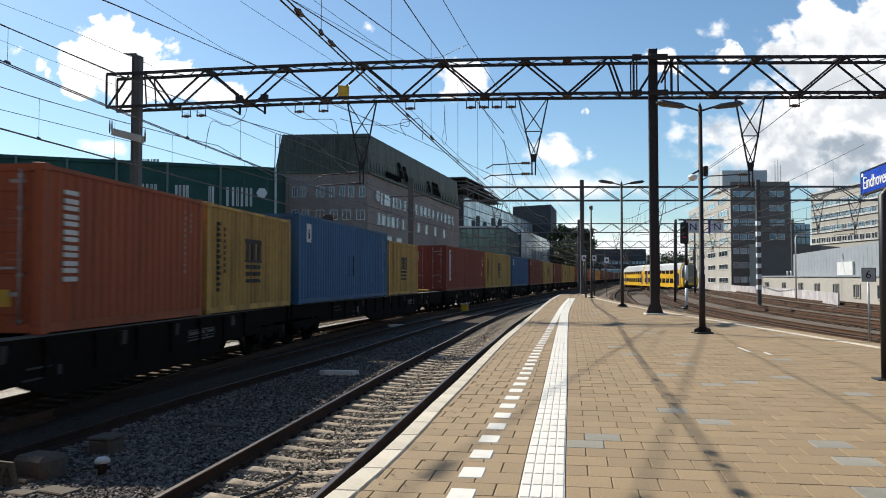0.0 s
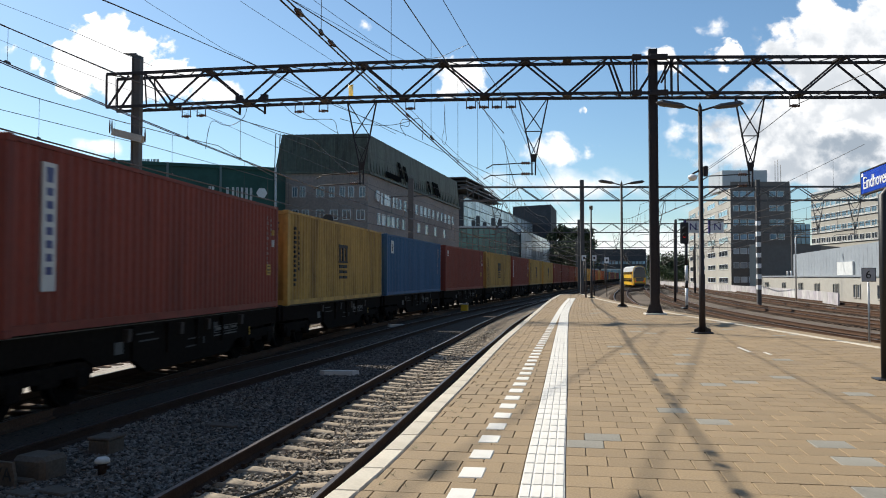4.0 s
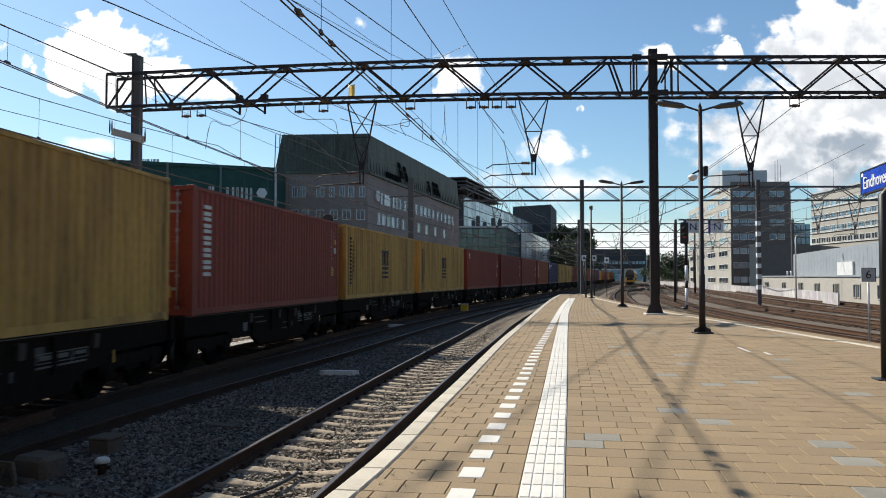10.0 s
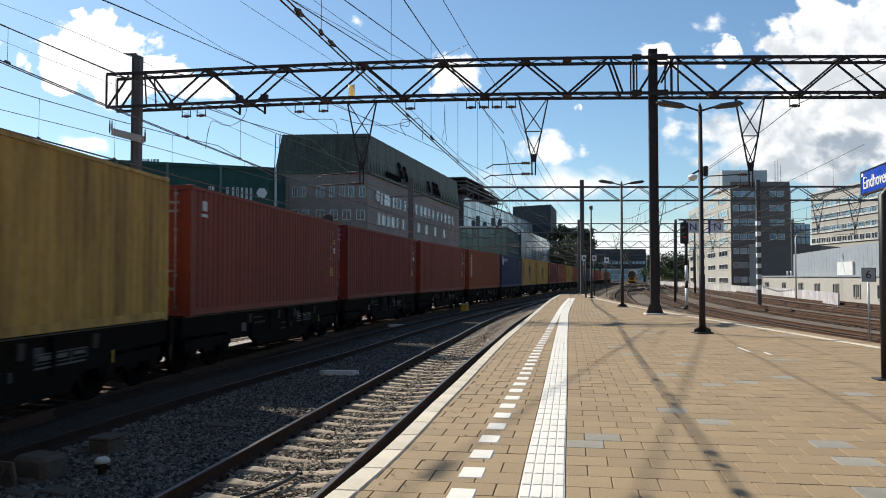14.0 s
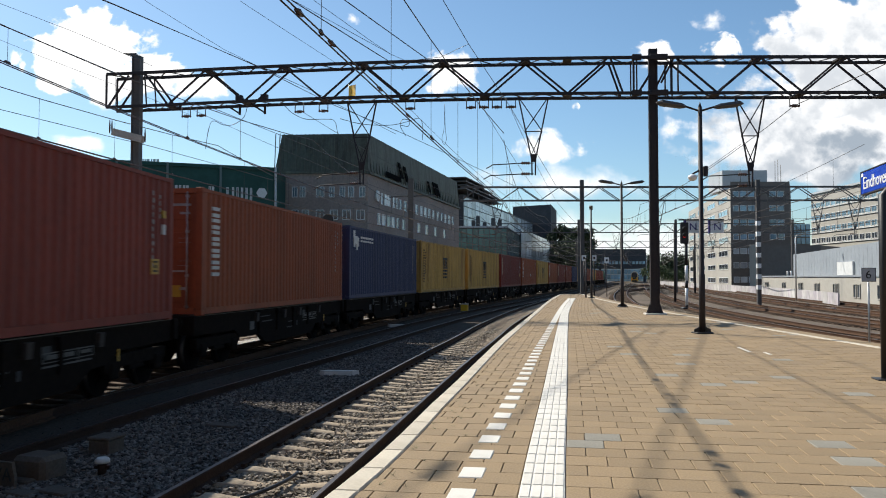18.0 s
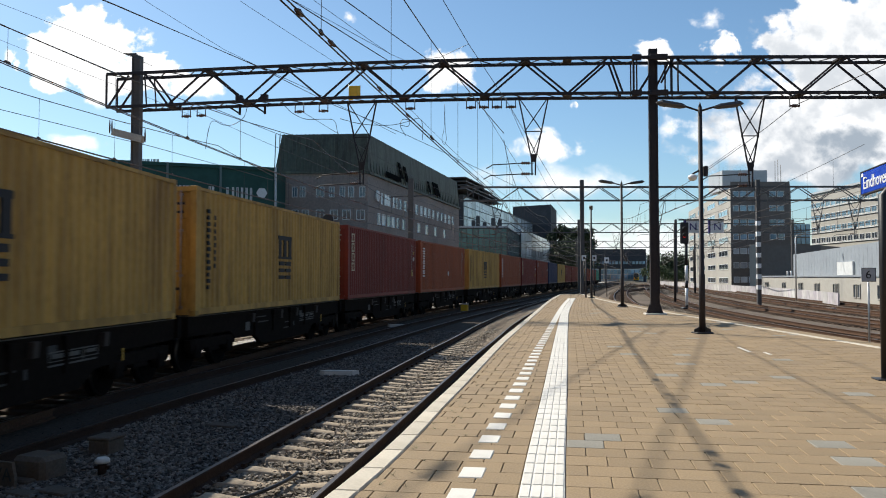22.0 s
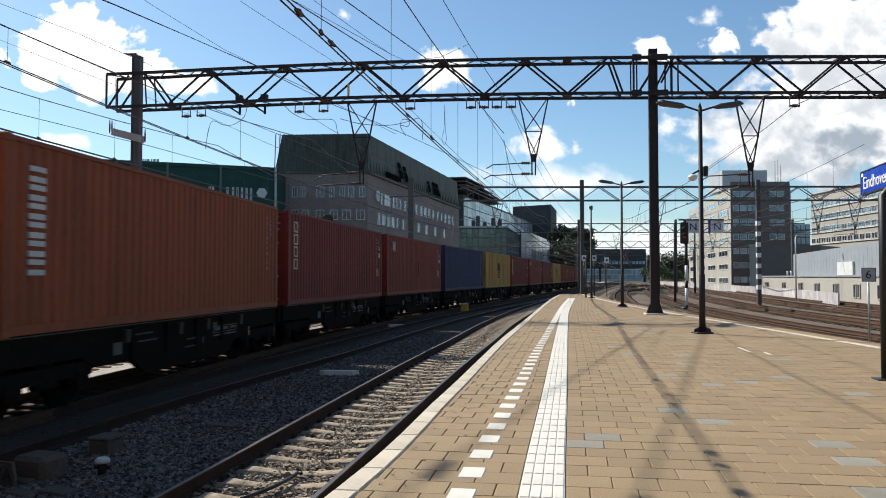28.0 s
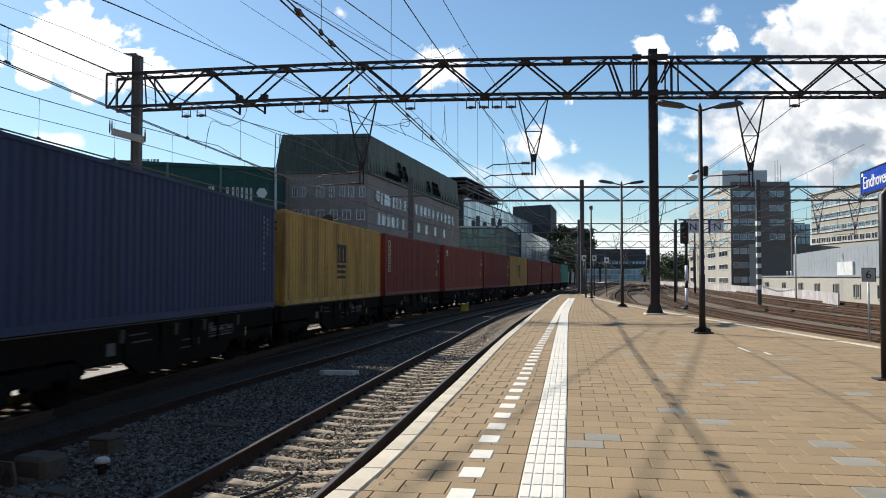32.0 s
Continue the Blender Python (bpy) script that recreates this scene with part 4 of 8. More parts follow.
# stop board with a figure
stop = thing("stop_board", "small grey stop board with a black figure on a pole", "sign", at=pose(place(1532, 25.0), 25.0, -1.2, 0, 0, -8))
bm = bmesh.new()
tube(bm, [(0, 0.03, 0), (0, 0.03, 2.8)], 0.03, 8)
part("pole", bm, M["galv"], stop)
bm = bmesh.new()
box(bm, -0.21, 0.21, -0.012, 0.012, 2.4, 2.83, 0, 0.004)
part("plate", bm, M["grey_panel"], stop)
bm = bmesh.new()
for a in ((-0.21, 0.21, 2.4, 2.418), (-0.21, 0.21, 2.812, 2.83), (-0.21, -0.192, 2.418, 2.812), (0.192, 0.21, 2.418, 2.812)):
    box(bm, a[0], a[1], -0.016, -0.0125, a[2], a[3])
part("border", bm, M["black"], stop)
words("figure", "6", 0.36, M["black"], stop, pose(-0.1, -0.016, 2.61, 90, 0, 0), 0.002)

# signal with two route boards
SY = 58.0
sig = thing("railway_signal", "signal post with banded mast, red lamp and two white route boards", "signal", at=pose(place(1213, SY), SY, -1.2))
for z0, z1, col in ((0.4, 0.55, "black"), (0.55, 1.75, "white"), (1.75, 2.29, "black"), (2.29, 3.39, "white"), (3.39, 5.0, "black")):
    bm = bmesh.new()
    tube(bm, [(0, 0, z0), (0, 0, z1)], 0.11, 10)
    part("mast_band", bm, M[col], sig)
bm = bmesh.new()
box(bm, -0.35, 0.35, -0.35, 0.35, 0, 0.4, 0, 0.06)
part("footing", bm, M["black"], sig)
bm = bmesh.new()
box(bm, -0.4, 0.16, -0.15, 0.15, 4.95, 6.5, 0, 0.05)
part("lamp_case", bm, M["black"], sig)
bm = bmesh.new()
tube(bm, [(-0.16, -0.152, 5.5), (-0.16, -0.2, 5.5)], 0.12, 12)
part("red_lamp", bm, M["red_lens"], sig)
for z in (5.5, 5.95):
    bm = bmesh.new()
    tube(bm, [(-0.16, -0.3, z + 0.06), (-0.16, -0.152, z + 0.1)], [0.15, 0.15], 12)
    part("lamp_hood", bm, M["black"], sig)
bm = bmesh.new()
beam(bm, (-0.5, 0.08, 6.68), (2.75, 0.08, 6.68), 0.09, 0.09)
beam(bm, (-0.1, 0.08, 4.9), (-0.1, 0.08, 6.66), 0.09, 0.09)
part("bracket", bm, M["black"], sig)
for bx in (0.4, 2.14):
    bm = bmesh.new()
    box(bm, bx - 0.53, bx + 0.53, -0.12, 0.02, 5.72, 6.62, 0, 0.02)
    b = part("route_board", bm, [M["white"]], sig)
    words("letter", "N", 0.72, M["sign_ink"], b, pose(bx - 0.2, -0.126, 6.14, 90, 0, 0), 0.012)
    bm = bmesh.new()
    box(bm, bx - 0.55, bx - 0.42, -0.14, 0.03, 5.72, 6.62)
    part("edge_post", bm, M["sign_ink"], b)
    bm = bmesh.new()
    box(bm, bx - 0.56, bx + 0.56, -0.2, 0.03, 6.622, 6.655)
    part("hood", bm, M["black"], b)

# small white boards and a speed sign on poles past the platform's end
for px, py, h in ((1033, 457, 0.7), (1051, 457, 0.7), (1073, 461, 0.75)):
    y = 62.0 if px < 1060 else 95.0
    k = y / 1419.75
    bd = thing("track_board", "small white square board on a dark pole", "sign", at=pose(place(px, y), y, -1.2), group="track boards")
    zc = zof(py, y) + 1.2
    bm = bmesh.new()
    tube(bm, [(0, 0.04, 0), (0, 0.04, zc + 5 * k)], 0.045, 8)
    part("pole", bm, M["steel"], bd)
    bm = bmesh.new()
    box(bm, -4 * k, 4 * k, -0.02, 0.02, zc - 5 * k, zc + 5 * k, 0, 0.01)
    part("plate", bm, M["white"], bd)
    bm = bmesh.new()
    box(bm, -1.6 * k, 1.6 * k, -0.03, -0.021, zc - 2 * k, zc + 2 * k)
    part("mark", bm, M["black"], bd, "small dark mark")

# dark masts and posts in the yard
def mast(px, y, z1, r=0.1, name="yard_mast", label="slim dark mast in the yard", foot=0.3):
    m = thing(name, label, "mast", at=pose(place(px, y), y, -1.22), group="yard masts")
    bm = bmesh.new()
    tube(bm, [(0, 0, 0), (0, 0, z1 + 1.22)], [r, r * 0.8], 8)
    part("pole", bm, M["steel"], m)
    bm = bmesh.new()
    box(bm, -foot, foot, -foot, foot, -0.05, 0.25, 0, 0.04)
    part("footing", bm, M["concrete"], m)
    return m


mast(1193, 76, 6.4, 0.12)
mast(1165, 110, 7.5, 0.14)
mast(1228, 110, 7.5, 0.14)
mast(1036, 52.6, 2.6, 0.06)


# ---- buildings ----
M["brick_dark"] = material("dark_brick", (0.265, 0.215, 0.188), 0.85, grain=3.0, amount=0.24, stain=0.12, stain_amount=0.25, bump=0.2)
M["mansard"] = material("green_grey_roof_panels", (0.092, 0.104, 0.078), 0.7, grain=2.0, amount=0.25, stain=0.9, stain_amount=0.45, stain_color=(0.042, 0.034, 0.026), streak=0.12)
M["pilaster"] = material("grey_green_pilaster", (0.11, 0.16, 0.155), 0.7, grain=2, amount=0.1)
M["teal"] = material("teal_cladding", (0.024, 0.078, 0.066), 0.6, spec=0.2, grain=1.0, amount=0.15, stain=0.15, stain_amount=0.3)
M["beige"] = material("beige_plaster", (0.37, 0.35, 0.31), 0.85, grain=2.0, amount=0.06, stain=0.1, stain_amount=0.15)
M["tower_dark"] = material("charcoal_cladding", (0.15, 0.13, 0.115), 0.7, grain=1.5, amount=0.12, stain=0.2, stain_amount=0.15)
M["shed"] = material("pale_metal_wall", (0.27, 0.30, 0.33), 0.6, 0.0, grain=2.0, amount=0.08, stain=0.2, stain_amount=0.2)
M["far_dark"] = material("far_dark_wall", (0.055, 0.055, 0.06), 0.8, grain=0.8, amount=0.2)
M["opening"] = material("dark_opening", (0.012, 0.012, 0.012), 1.0, spec=0.0, grain=1, amount=0.3)
M["window"] = glass("window_glass", (0.045, 0.055, 0.07))
M["window_lit"] = glass("pale_blind_window", (0.42, 0.44, 0.45), rough=0.2, spec=0.5)
M["window_blue"] = glass("blue_window", (0.16, 0.27, 0.35), rough=0.1)
M["frame_white"] = material("white_window_frame", (0.62, 0.63, 0.62), 0.6, grain=4, amount=0.05)
# pale base colour stands for the bright sky reflected in the panes
M["glass_grey"] = glass("reflection_pale_glass", (0.60, 0.64, 0.66), rough=0.2)
M["glass_teal"] = glass("teal_glass_wall", (0.03, 0.13, 0.12), rough=0.12)
M["graffiti"] = material("painted_low_wall", (0.42, 0.41, 0.39), 0.8, grain=0.9, amount=0.3, stain=0.35, stain_amount=0.4, stain_color=(0.35, 0.30, 0.36), random_amount=0.18)


class Wall:
    """A facade plane from a to b (plan points) with outward normal to the right of a->b; u along it, z up."""

    def __init__(self, a, b):
        self.a, self.b = Vector((*a, 0)), Vector((*b, 0))
        self.d = (self.b - self.a).normalized()
        self.n = Vector((self.d.y, -self.d.x, 0))
        self.length = (self.b - self.a).length

    def p(self, u, z, out=0.0):
        return self.a + self.d * u + self.n * out + Vector((0, 0, z))

    def block(self, bm, u0, u1, z0, z1, o0, o1, mat=0):
        vs = [bm.verts.new(self.p(u, z, o)) for u in (u0, u1) for o in (o0, o1) for z in (z0, z1)]
        for f in ((0, 1, 3, 2), (4, 6, 7, 5), (0, 4, 5, 1), (2, 3, 7, 6), (0, 2, 6, 4), (1, 5, 7, 3)):
            bm.faces.new([vs[i] for i in f]).material_index = mat


def window(parent, w, u0, u1, z0, z1, glass_mat, frame_mat=None, bars=0, fw=0.1):
    bm = bmesh.new()
    fm = frame_mat or M["frame_white"]
    for a in ((u0, u1, z0, z0 + fw), (u0, u1, z1 - fw, z1), (u0, u0 + fw, z0 + fw, z1 - fw), (u1 - fw, u1, z0 + fw, z1 - fw)):
        w.block(bm, *a, -0.02, 0.09)
    for k in range(bars):
        uc = u0 + (u1 - u0) * (k + 1) / (bars + 1)
        w.block(bm, uc - fw * 0.35, uc + fw * 0.35, z0 + fw, z1 - fw, -0.02, 0.07)
    win = part("window", bm, fm, parent)
    bm = bmesh.new()
    w.block(bm, u0 + fw * 0.5, u1 - fw * 0.5, z0 + fw * 0.5, z1 - fw * 0.5, -0.01, 0.03)
    part("pane", bm, glass_mat, win)
    return win


def solid(parent, name, plan, z0, z1, mat, label=""):
    bm = bmesh.new()
    lo = [bm.verts.new((x, y, z0)) for x, y in plan]
    hi = [bm.verts.new((x, y, z1)) for x, y in plan]
    n = len(plan)
    for i in range(n):
        bm.faces.new((lo[i], lo[(i + 1) % n], hi[(i + 1) % n], hi[i]))
    bm.faces.new(hi)
    bm.faces.new(lo[::-1])
    bmesh.ops.recalc_face_normals(bm, faces=bm.faces)
    return part(name, bm, mat, parent, label)


wrng = random.Random(3)

# the big dark brick block with a mansard roof
D = 120.0
blk = thing("office_block", "large dark brick office block with green-grey mansard roof", "building")
c0 = (place(650, D), D)                       # near corner towards the tracks
cl = (place(484, D), D)               # left end of the front
cr = (place(812, 183), 183.0)                 # far end of the long side
back = (cr[0] - 32, cr[1] + 4)
backl = (cl[0] - 4, cl[1] + 70)
z_eave, z_top = zof(304, D), zof(237, D + 1.6)
solid(blk, "wall", [cl, c0, cr, back, backl], -1.3, z_eave, M["brick_dark"])


def shrink(p, q, f):
    return (p[0] + (q[0] - p[0]) * f, p[1] + (q[1] - p[1]) * f)


bm = bmesh.new()
mid = ((c0[0] + back[0]) / 2, (c0[1] + back[1]) / 2)
plan = [cl, c0, cr, back, backl]
lo = [bm.verts.new((x, y, z_eave + 0.02)) for x, y in plan]
top = [shrink(p, mid, 0.02) for p in plan]
top[0] = (place(497, D + 1.6), D + 1.6)
hi = [bm.verts.new((x, y, z_top)) for x, y in top]
for i in range(5):
    bm.faces.new((lo[i], lo[(i + 1) % 5], hi[(i + 1) % 5], hi[i]))
bm.faces.new(hi)
bmesh.ops.recalc_face_normals(bm, faces=bm.faces)
part("roof", bm, M["mansard"], blk, "green-grey ribbed mansard roof")
front, side = Wall(cl, c0), Wall(c0, cr)
# standing seams of the roof
for w, n in ((front, 22), (side, 44)):
    bm = bmesh.new()
    for k in range(n + 1):
        u = w.length * k / n
        a, b = w.p(u, z_eave + 0.1, 0.1), w.p(u, z_top - 0.05, -0.62)
        beam(bm, a, b, 0.12, 0.1)
    part("roof_seams", bm, M["mansard"], blk)
for w in (front, side):
    bm = bmesh.new()
    w.block(bm, 0, w.length, z_eave - 0.25, z_eave + 0.15, 0.0, 0.35)
    part("eave", bm, M["mansard"], blk)


def front_u(px):
    """u along the front for a line of sight."""
    return front.length * (px - 484) / (650 - 484)


for px0, px1, kind in ((515, 525, "window_blue"), (529, 539, "window"), (558, 573, "window"), (581, 591, "window"), (600, 610, "window"), (615, 626, "window"), (635, 646, "window")):
    window(blk, front, front_u(px0), front_u(px1), zof(349, D), zof(330, D), M[kind], bars=1)
for px0, px1 in ((515, 527), (533, 546), (558, 573), (583, 597), (605, 620), (630, 645)):
    window(blk, front, front_u(px0), front_u(px1), zof(389, D), zof(371, D), M["window"], bars=1)
    window(blk, front, front_u(px0), front_u(px1), zof(430, D), zof(412, D), M["window"], bars=1)


def side_at(px):
    """Distance along the long side on a line of sight, and y there."""
    best = min((abs((side.p(u, 0).x - place(px, side.p(u, 0).y))), u) for u in [side.length * i / 2000 for i in range(2001)])
    u = best[1]
    return u, side.p(u, 0).y


zc = zof(350, D) + 0.5
SIDE_ROWS = (
    (zc, ((673, 676.5, 1), (679, 690, 1), (694, 698, 1), (700, 703.5, 1), (706, 710, 0), (714, 719, 0), (734, 739, 1), (743, 747.5, 1), (750, 754.5, 1), (757, 761, 1), (764.5, 768, 1),
          (772.5, 776, 1), (779.5, 783, 1), (786, 789.5, 1), (792.5, 796, 1), (799, 802, 1))),
    (zc - 3.3, ((667, 673, 1), (675, 681, 1), (684, 690, 0), (692, 698, 1), (701, 705, 0), (711, 716, 0), (738, 743, 0), (752, 757, 0), (768, 772, 0), (784, 788, 0))),
    (zc - 6.6, ((665, 673, 1), (676, 680, 1), (684, 694, 0), (701, 711, 0))),
)
for zr, row in SIDE_ROWS:
    for pa, pb, lit in row:
        window(blk, side, side_at(pa)[0], side_at(pb)[0], zr - 0.9, zr + 0.9, M["window_lit"] if lit else M["window"], fw=0.12)
bm = bmesh.new()
u = side_at(666)[0]
tube(bm, [side.p(u, zc + 0.2, 0.02), side.p(u, zc + 0.2, 0.3)], 0.95, 6)
part("hexagon_sign", bm, M["frame_white"], blk, "white hexagonal sign")
def roof_at(u, f):
    """Point on the roof's long slope, f of the way up."""
    return side.p(u, z_eave + (z_top - z_eave) * f, 0.4 - 0.75 * f)


for px0, px1, f0, f1, lean_ in ((680, 706, 0.06, 0.2, 0.0), (707, 711, 0.18, 0.62, -1.2), (716, 720, 0.14, 0.58, -1.2), (757, 760, 0.12, 0.46, -1.0), (767, 776, 0.1, 0.52, -1.2)):
    u0, u1 = side_at(px0)[0], side_at(px1)[0]
    bm = bmesh.new()
    q = [roof_at(u0, f0), roof_at(u1, f0), roof_at(u1 + lean_, f1), roof_at(u0 + lean_, f1)]
    lo = [bm.verts.new(v) for v in q]
    hi = [bm.verts.new(v + side.n * 0.1) for v in q]
    bm.faces.new(hi)
    for k in range(4):
        bm.faces.new((lo[k], lo[(k + 1) % 4], hi[(k + 1) % 4], hi[k]))
    bmesh.ops.recalc_face_normals(bm, faces=bm.faces)
    part("roof_window", bm, M["opening"], blk, "dark slanting roof opening")
bm = bmesh.new()
for px0, px1, pz in ((540, 552, 236), (560, 575, 234)):
    u0, u1 = front_u(px0), front_u(px1)
    front.block(bm, u0, u1, z_top, zof(pz, D), -6, -4)
part("roof_hood", bm, M["grey_panel"], blk)

# teal block behind the line
T = 104.0
teal = thing("teal_hall", "long teal clad factory hall with slim pale windows", "building")
ta, tb = (place(-60, T - 6), T - 6), (place(489, T + 8), T + 8)
solid(teal, "wall", [ta, tb, (tb[0] - 2, tb[1] + 30), (ta[0], ta[1] + 34)], -1.3, zof(286, T), M["teal"])
tw = Wall(ta, tb)


def teal_u(px):
    best = min((abs(tw.p(u, 0).x - place(px, tw.p(u, 0).y)), u) for u in [tw.length * i / 1500 for i in range(1501)])
    return best[1]


bm = bmesh.new()
tw.block(bm, 0, tw.length, zof(286, T) - 0.1, zof(286, T) + 0.35, -0.3, 0.3)
part("parapet", bm, M["teal"], teal)
for px in (20, 112, 201, 292, 387, 485):
    u = teal_u(px)
    bm = bmesh.new()
    tw.block(bm, u - 0.14, u + 0.14, -1.2, zof(281, T), 0.0, 0.4)
    part("pilaster", bm, M["pilaster"] if px < 480 else M["grey_panel"], teal)
M["window_teal"] = glass("dim_teal_window", (0.06, 0.16, 0.15), rough=0.2, spec=0.5)
for px in (-12, -4, 4, 32, 39, 46, 75, 81.5, 88, 94.5, 125, 132, 139, 146, 179, 186, 193, 209, 216, 246, 254, 262, 269, 306, 313, 320, 326, 366, 372, 398, 408, 416, 424, 432, 440):
    u = teal_u(px)
    window(teal, tw, u, u + 0.3, zof(357, T), zof(322, T), M["window_lit"], fw=0.05)
    window(teal, tw, u, u + 0.3, zof(413, T), zof(380, T), M["window_teal"], M["window_teal"], fw=0.05)
    if px < 240:
        window(teal, tw, u, u + 0.3, zof(526, T), zof(500, T), M["window_teal"], M["window_teal"], fw=0.05)
bm = bmesh.new()
u = teal_u(461)
tube(bm, [tw.p(u, zof(331, T), 0.02), tw.p(u, zof(331, T), 0.3)], 0.75, 6)
part("hexagon_sign", bm, M["frame_white"], teal, "white hexagonal sign")
# pale rooftop lettering drawn as plain bars
letters = thing("rooftop_sign", "row of pale blue-grey rooftop sign letters", "sign", at=pose(0, 0, zof(286, T)))
bm = bmesh.new()
box(bm, place(245, 112), place(277, 112), 112.2, 112.4, -0.02, 0.12)
part("sign_rail", bm, M["steel"], letters)
for k, (px, wd) in enumerate(((247, 2), (251, 2), (254.5, 4.5), (262, 2), (266, 4), (272, 4))):
    x0, x1 = place(px, 112), place(px + wd, 112)
    bm = bmesh.new()
    box(bm, x0, x1, 112, 112.2, 0.0, zof(280, 112) - zof(286, T))
    part("letter", bm, M["galv"], letters)

# glass and steel blocks beyond
gl = thing("glass_offices", "long grey glazed office building with open steel roof", "building")
ga, gb = (place(820, 215), 215.0), (place(945, 329), 329.0)
solid(gl, "wall", [ga, gb, (gb[0] - 40, gb[1] + 10), (ga[0] - 40, ga[1] + 20)], -1.3, zof(344, 215), M["far_dark"])
gw = Wall(ga, gb)
nn = 26
for k in range(nn):
    for z0, z1, mt in ((zof(400, 215), zof(347, 215), "glass_grey"),):
        bm = bmesh.new()
        u0, u1 = gw.length * k / nn, gw.length * (k + 1) / nn
        for j in range(3):
            zz0, zz1 = z0 + (z1 - z0) * j / 3, z0 + (z1 - z0) * (j + 1) / 3
            gw.block(bm, u0 + 0.12, u1 - 0.12, zz0 + 0.12, zz1 - 0.12, 0.02, 0.16)
        part("window", bm, M[mt], gl)
bm = bmesh.new()
for j in range(4):
    gw.block(bm, -3 + j * 0.1, gw.length * (0.2 + 0.06 * j), zof(317, 215) - j * 1.0, zof(317, 215) - j * 1.0 + 0.28, -12, 1.5)
part("roof_louvre", bm, M["steel_grey"], gl, "weathered steel roof screen")
for k in range(7):
    bm = bmesh.new()
    u = gw.length * k * 0.055
    a, b = gw.p(u, zof(346, 215), 1.2), gw.p(u, zof(317, 215) + 0.1 - max(0, k - 3) * 0.9, 1.2)
    beam(bm, a, b, 0.3, 0.3)
    part("roof_post", bm, M["steel_grey"], gl)
bt = thing("black_tower", "black boxy tower block far behind", "building")
solid(bt, "wall", [(place(908, 330), 330), (place(975, 320), 320), (place(985, 350), 350), (place(915, 360), 360)], -1.3, zof(366, 330), M["far_dark"])
gc = thing("grey_glass_block", "pale glass block beside the line", "building")
ga2, gb2 = (place(922, 240), 240.0), (place(1003, 400), 400.0)
solid(gc, "wall", [ga2, gb2, (gb2[0] - 4, gb2[1] + 10), (ga2[0] - 1, ga2[1] + 10)], -1.3, zof(405, 240), M["glass_grey"])
gw2 = Wall(ga2, gb2)
for k in range(14):
    for j in range(4):
        bm = bmesh.new()
        u0, u1 = gw2.length * k / 14, gw2.length * (k + 1) / 14
        z0 = -1 + j * 4.4
        gw2.block(bm, u0 + 0.1, u1 - 0.1, z0, min(z0 + 4.2, zof(406, 240)), 0.02, 0.15)
        part("window", bm, M["glass_grey"], gc)

# green glazed block in front of the glass offices
gg = thing("green_glass_block", "green glazed block with slim steel mullions by the line", "building")
pa_, pb_, pc_ = (place(806, 206), 206.0), (place(897, 206), 206.0), (place(926, 258), 258.0)
zg = zof(402, 206)
solid(gg, "wall", [pa_, pb_, pc_, (pc_[0] - 14, pc_[1] + 4), (pa_[0] - 2, pa_[1] + 40)], -1.3, zg, M["far_dark"])
M["glass_pale_teal"] = glass("pale_teal_glass", (0.20, 0.33, 0.33), rough=0.15)
for w, nu, mt in ((Wall(pa_, pb_), 9, "glass_teal"), (Wall(pb_, pc_), 12, "glass_pale_teal")):
    for k in range(nu):
        for j in range(5):
            bm = bmesh.new()
            z0, z1 = 2.0 + (zg - 2.4) * j / 5, 2.0 + (zg - 2.4) * (j + 1) / 5
            w.block(bm, w.length * k / nu + 0.08, w.length * (k + 1) / nu - 0.08, z0 + 0.08, z1 - 0.08, 0.02, 0.12)
            part("pane", bm, M[mt], gg)
    for k in range(nu + 1):
        bm = bmesh.new()
        u = w.length * k / nu
        w.block(bm, u - 0.07, u + 0.07, -1.0, zg + 0.1, 0.0, 0.3)
        part("mullion", bm, M["steel_grey"], gg)
    bm = bmesh.new()
    w.block(bm, -0.2, w.length + 0.2, zg - 0.2, zg + 0.25, -0.3, 0.4)
    part("roof_edge", bm, M["grey_panel"], gg)
# plant and rails on its roof
for px, h in ((838, 2.2), (846, 3.4), (858, 1.6), (873, 2.8), (885, 2.4)):
    bm = bmesh.new()
    x = place(px, 212)
    box(bm, x - 0.5, x + 0.5, 212, 213, zg, zg + h, 0, 0.1)
    part("roof_plant", bm, M["steel_grey"], gg)

# station bridge and low blocks at the far end
br = thing("station_bridge", "dark station hall closing the view down the line", "building")
solid(br, "wall", [(place(1000, 420), 420), (place(1142, 420), 420), (place(1142, 420), 450), (place(1000, 420), 450)], zof(475, 420), zof(441, 420), M["far_dark"])
for px in (1002, 1060, 1100, 1139):
    bm = bmesh.new()
    box(bm, place(px, 424), place(px + 3, 424), 424, 426, -1.3, zof(475, 420))
    part("pier", bm, M["far_dark"], br)
for px in range(1046, 1140, 6):
    bm = bmesh.new()
    box(bm, place(px, 419.5), place(px + 4.4, 419.5), 419.3, 420.0, zof(468, 420), zof(463, 420))
    part("window", bm, M["window_blue"], br)
fb = thing("far_glass_hall", "far pale blue glazed hall", "building")
solid(fb, "wall", [(place(985, 520), 520), (place(1143, 520), 520), (place(1143, 520), 540), (place(985, 520), 540)], -1.3, zof(452, 520), M["glass_grey"])
for px in range(1026, 1142, 6):
    for z0, z1 in ((494, 487), (485, 478)):
        bm = bmesh.new()
        box(bm, place(px, 519.6), place(px + 5, 519.6), 519.4, 520.0, zof(z0, 520), zof(z1, 520))
        part("window", bm, M["window_blue"], fb)

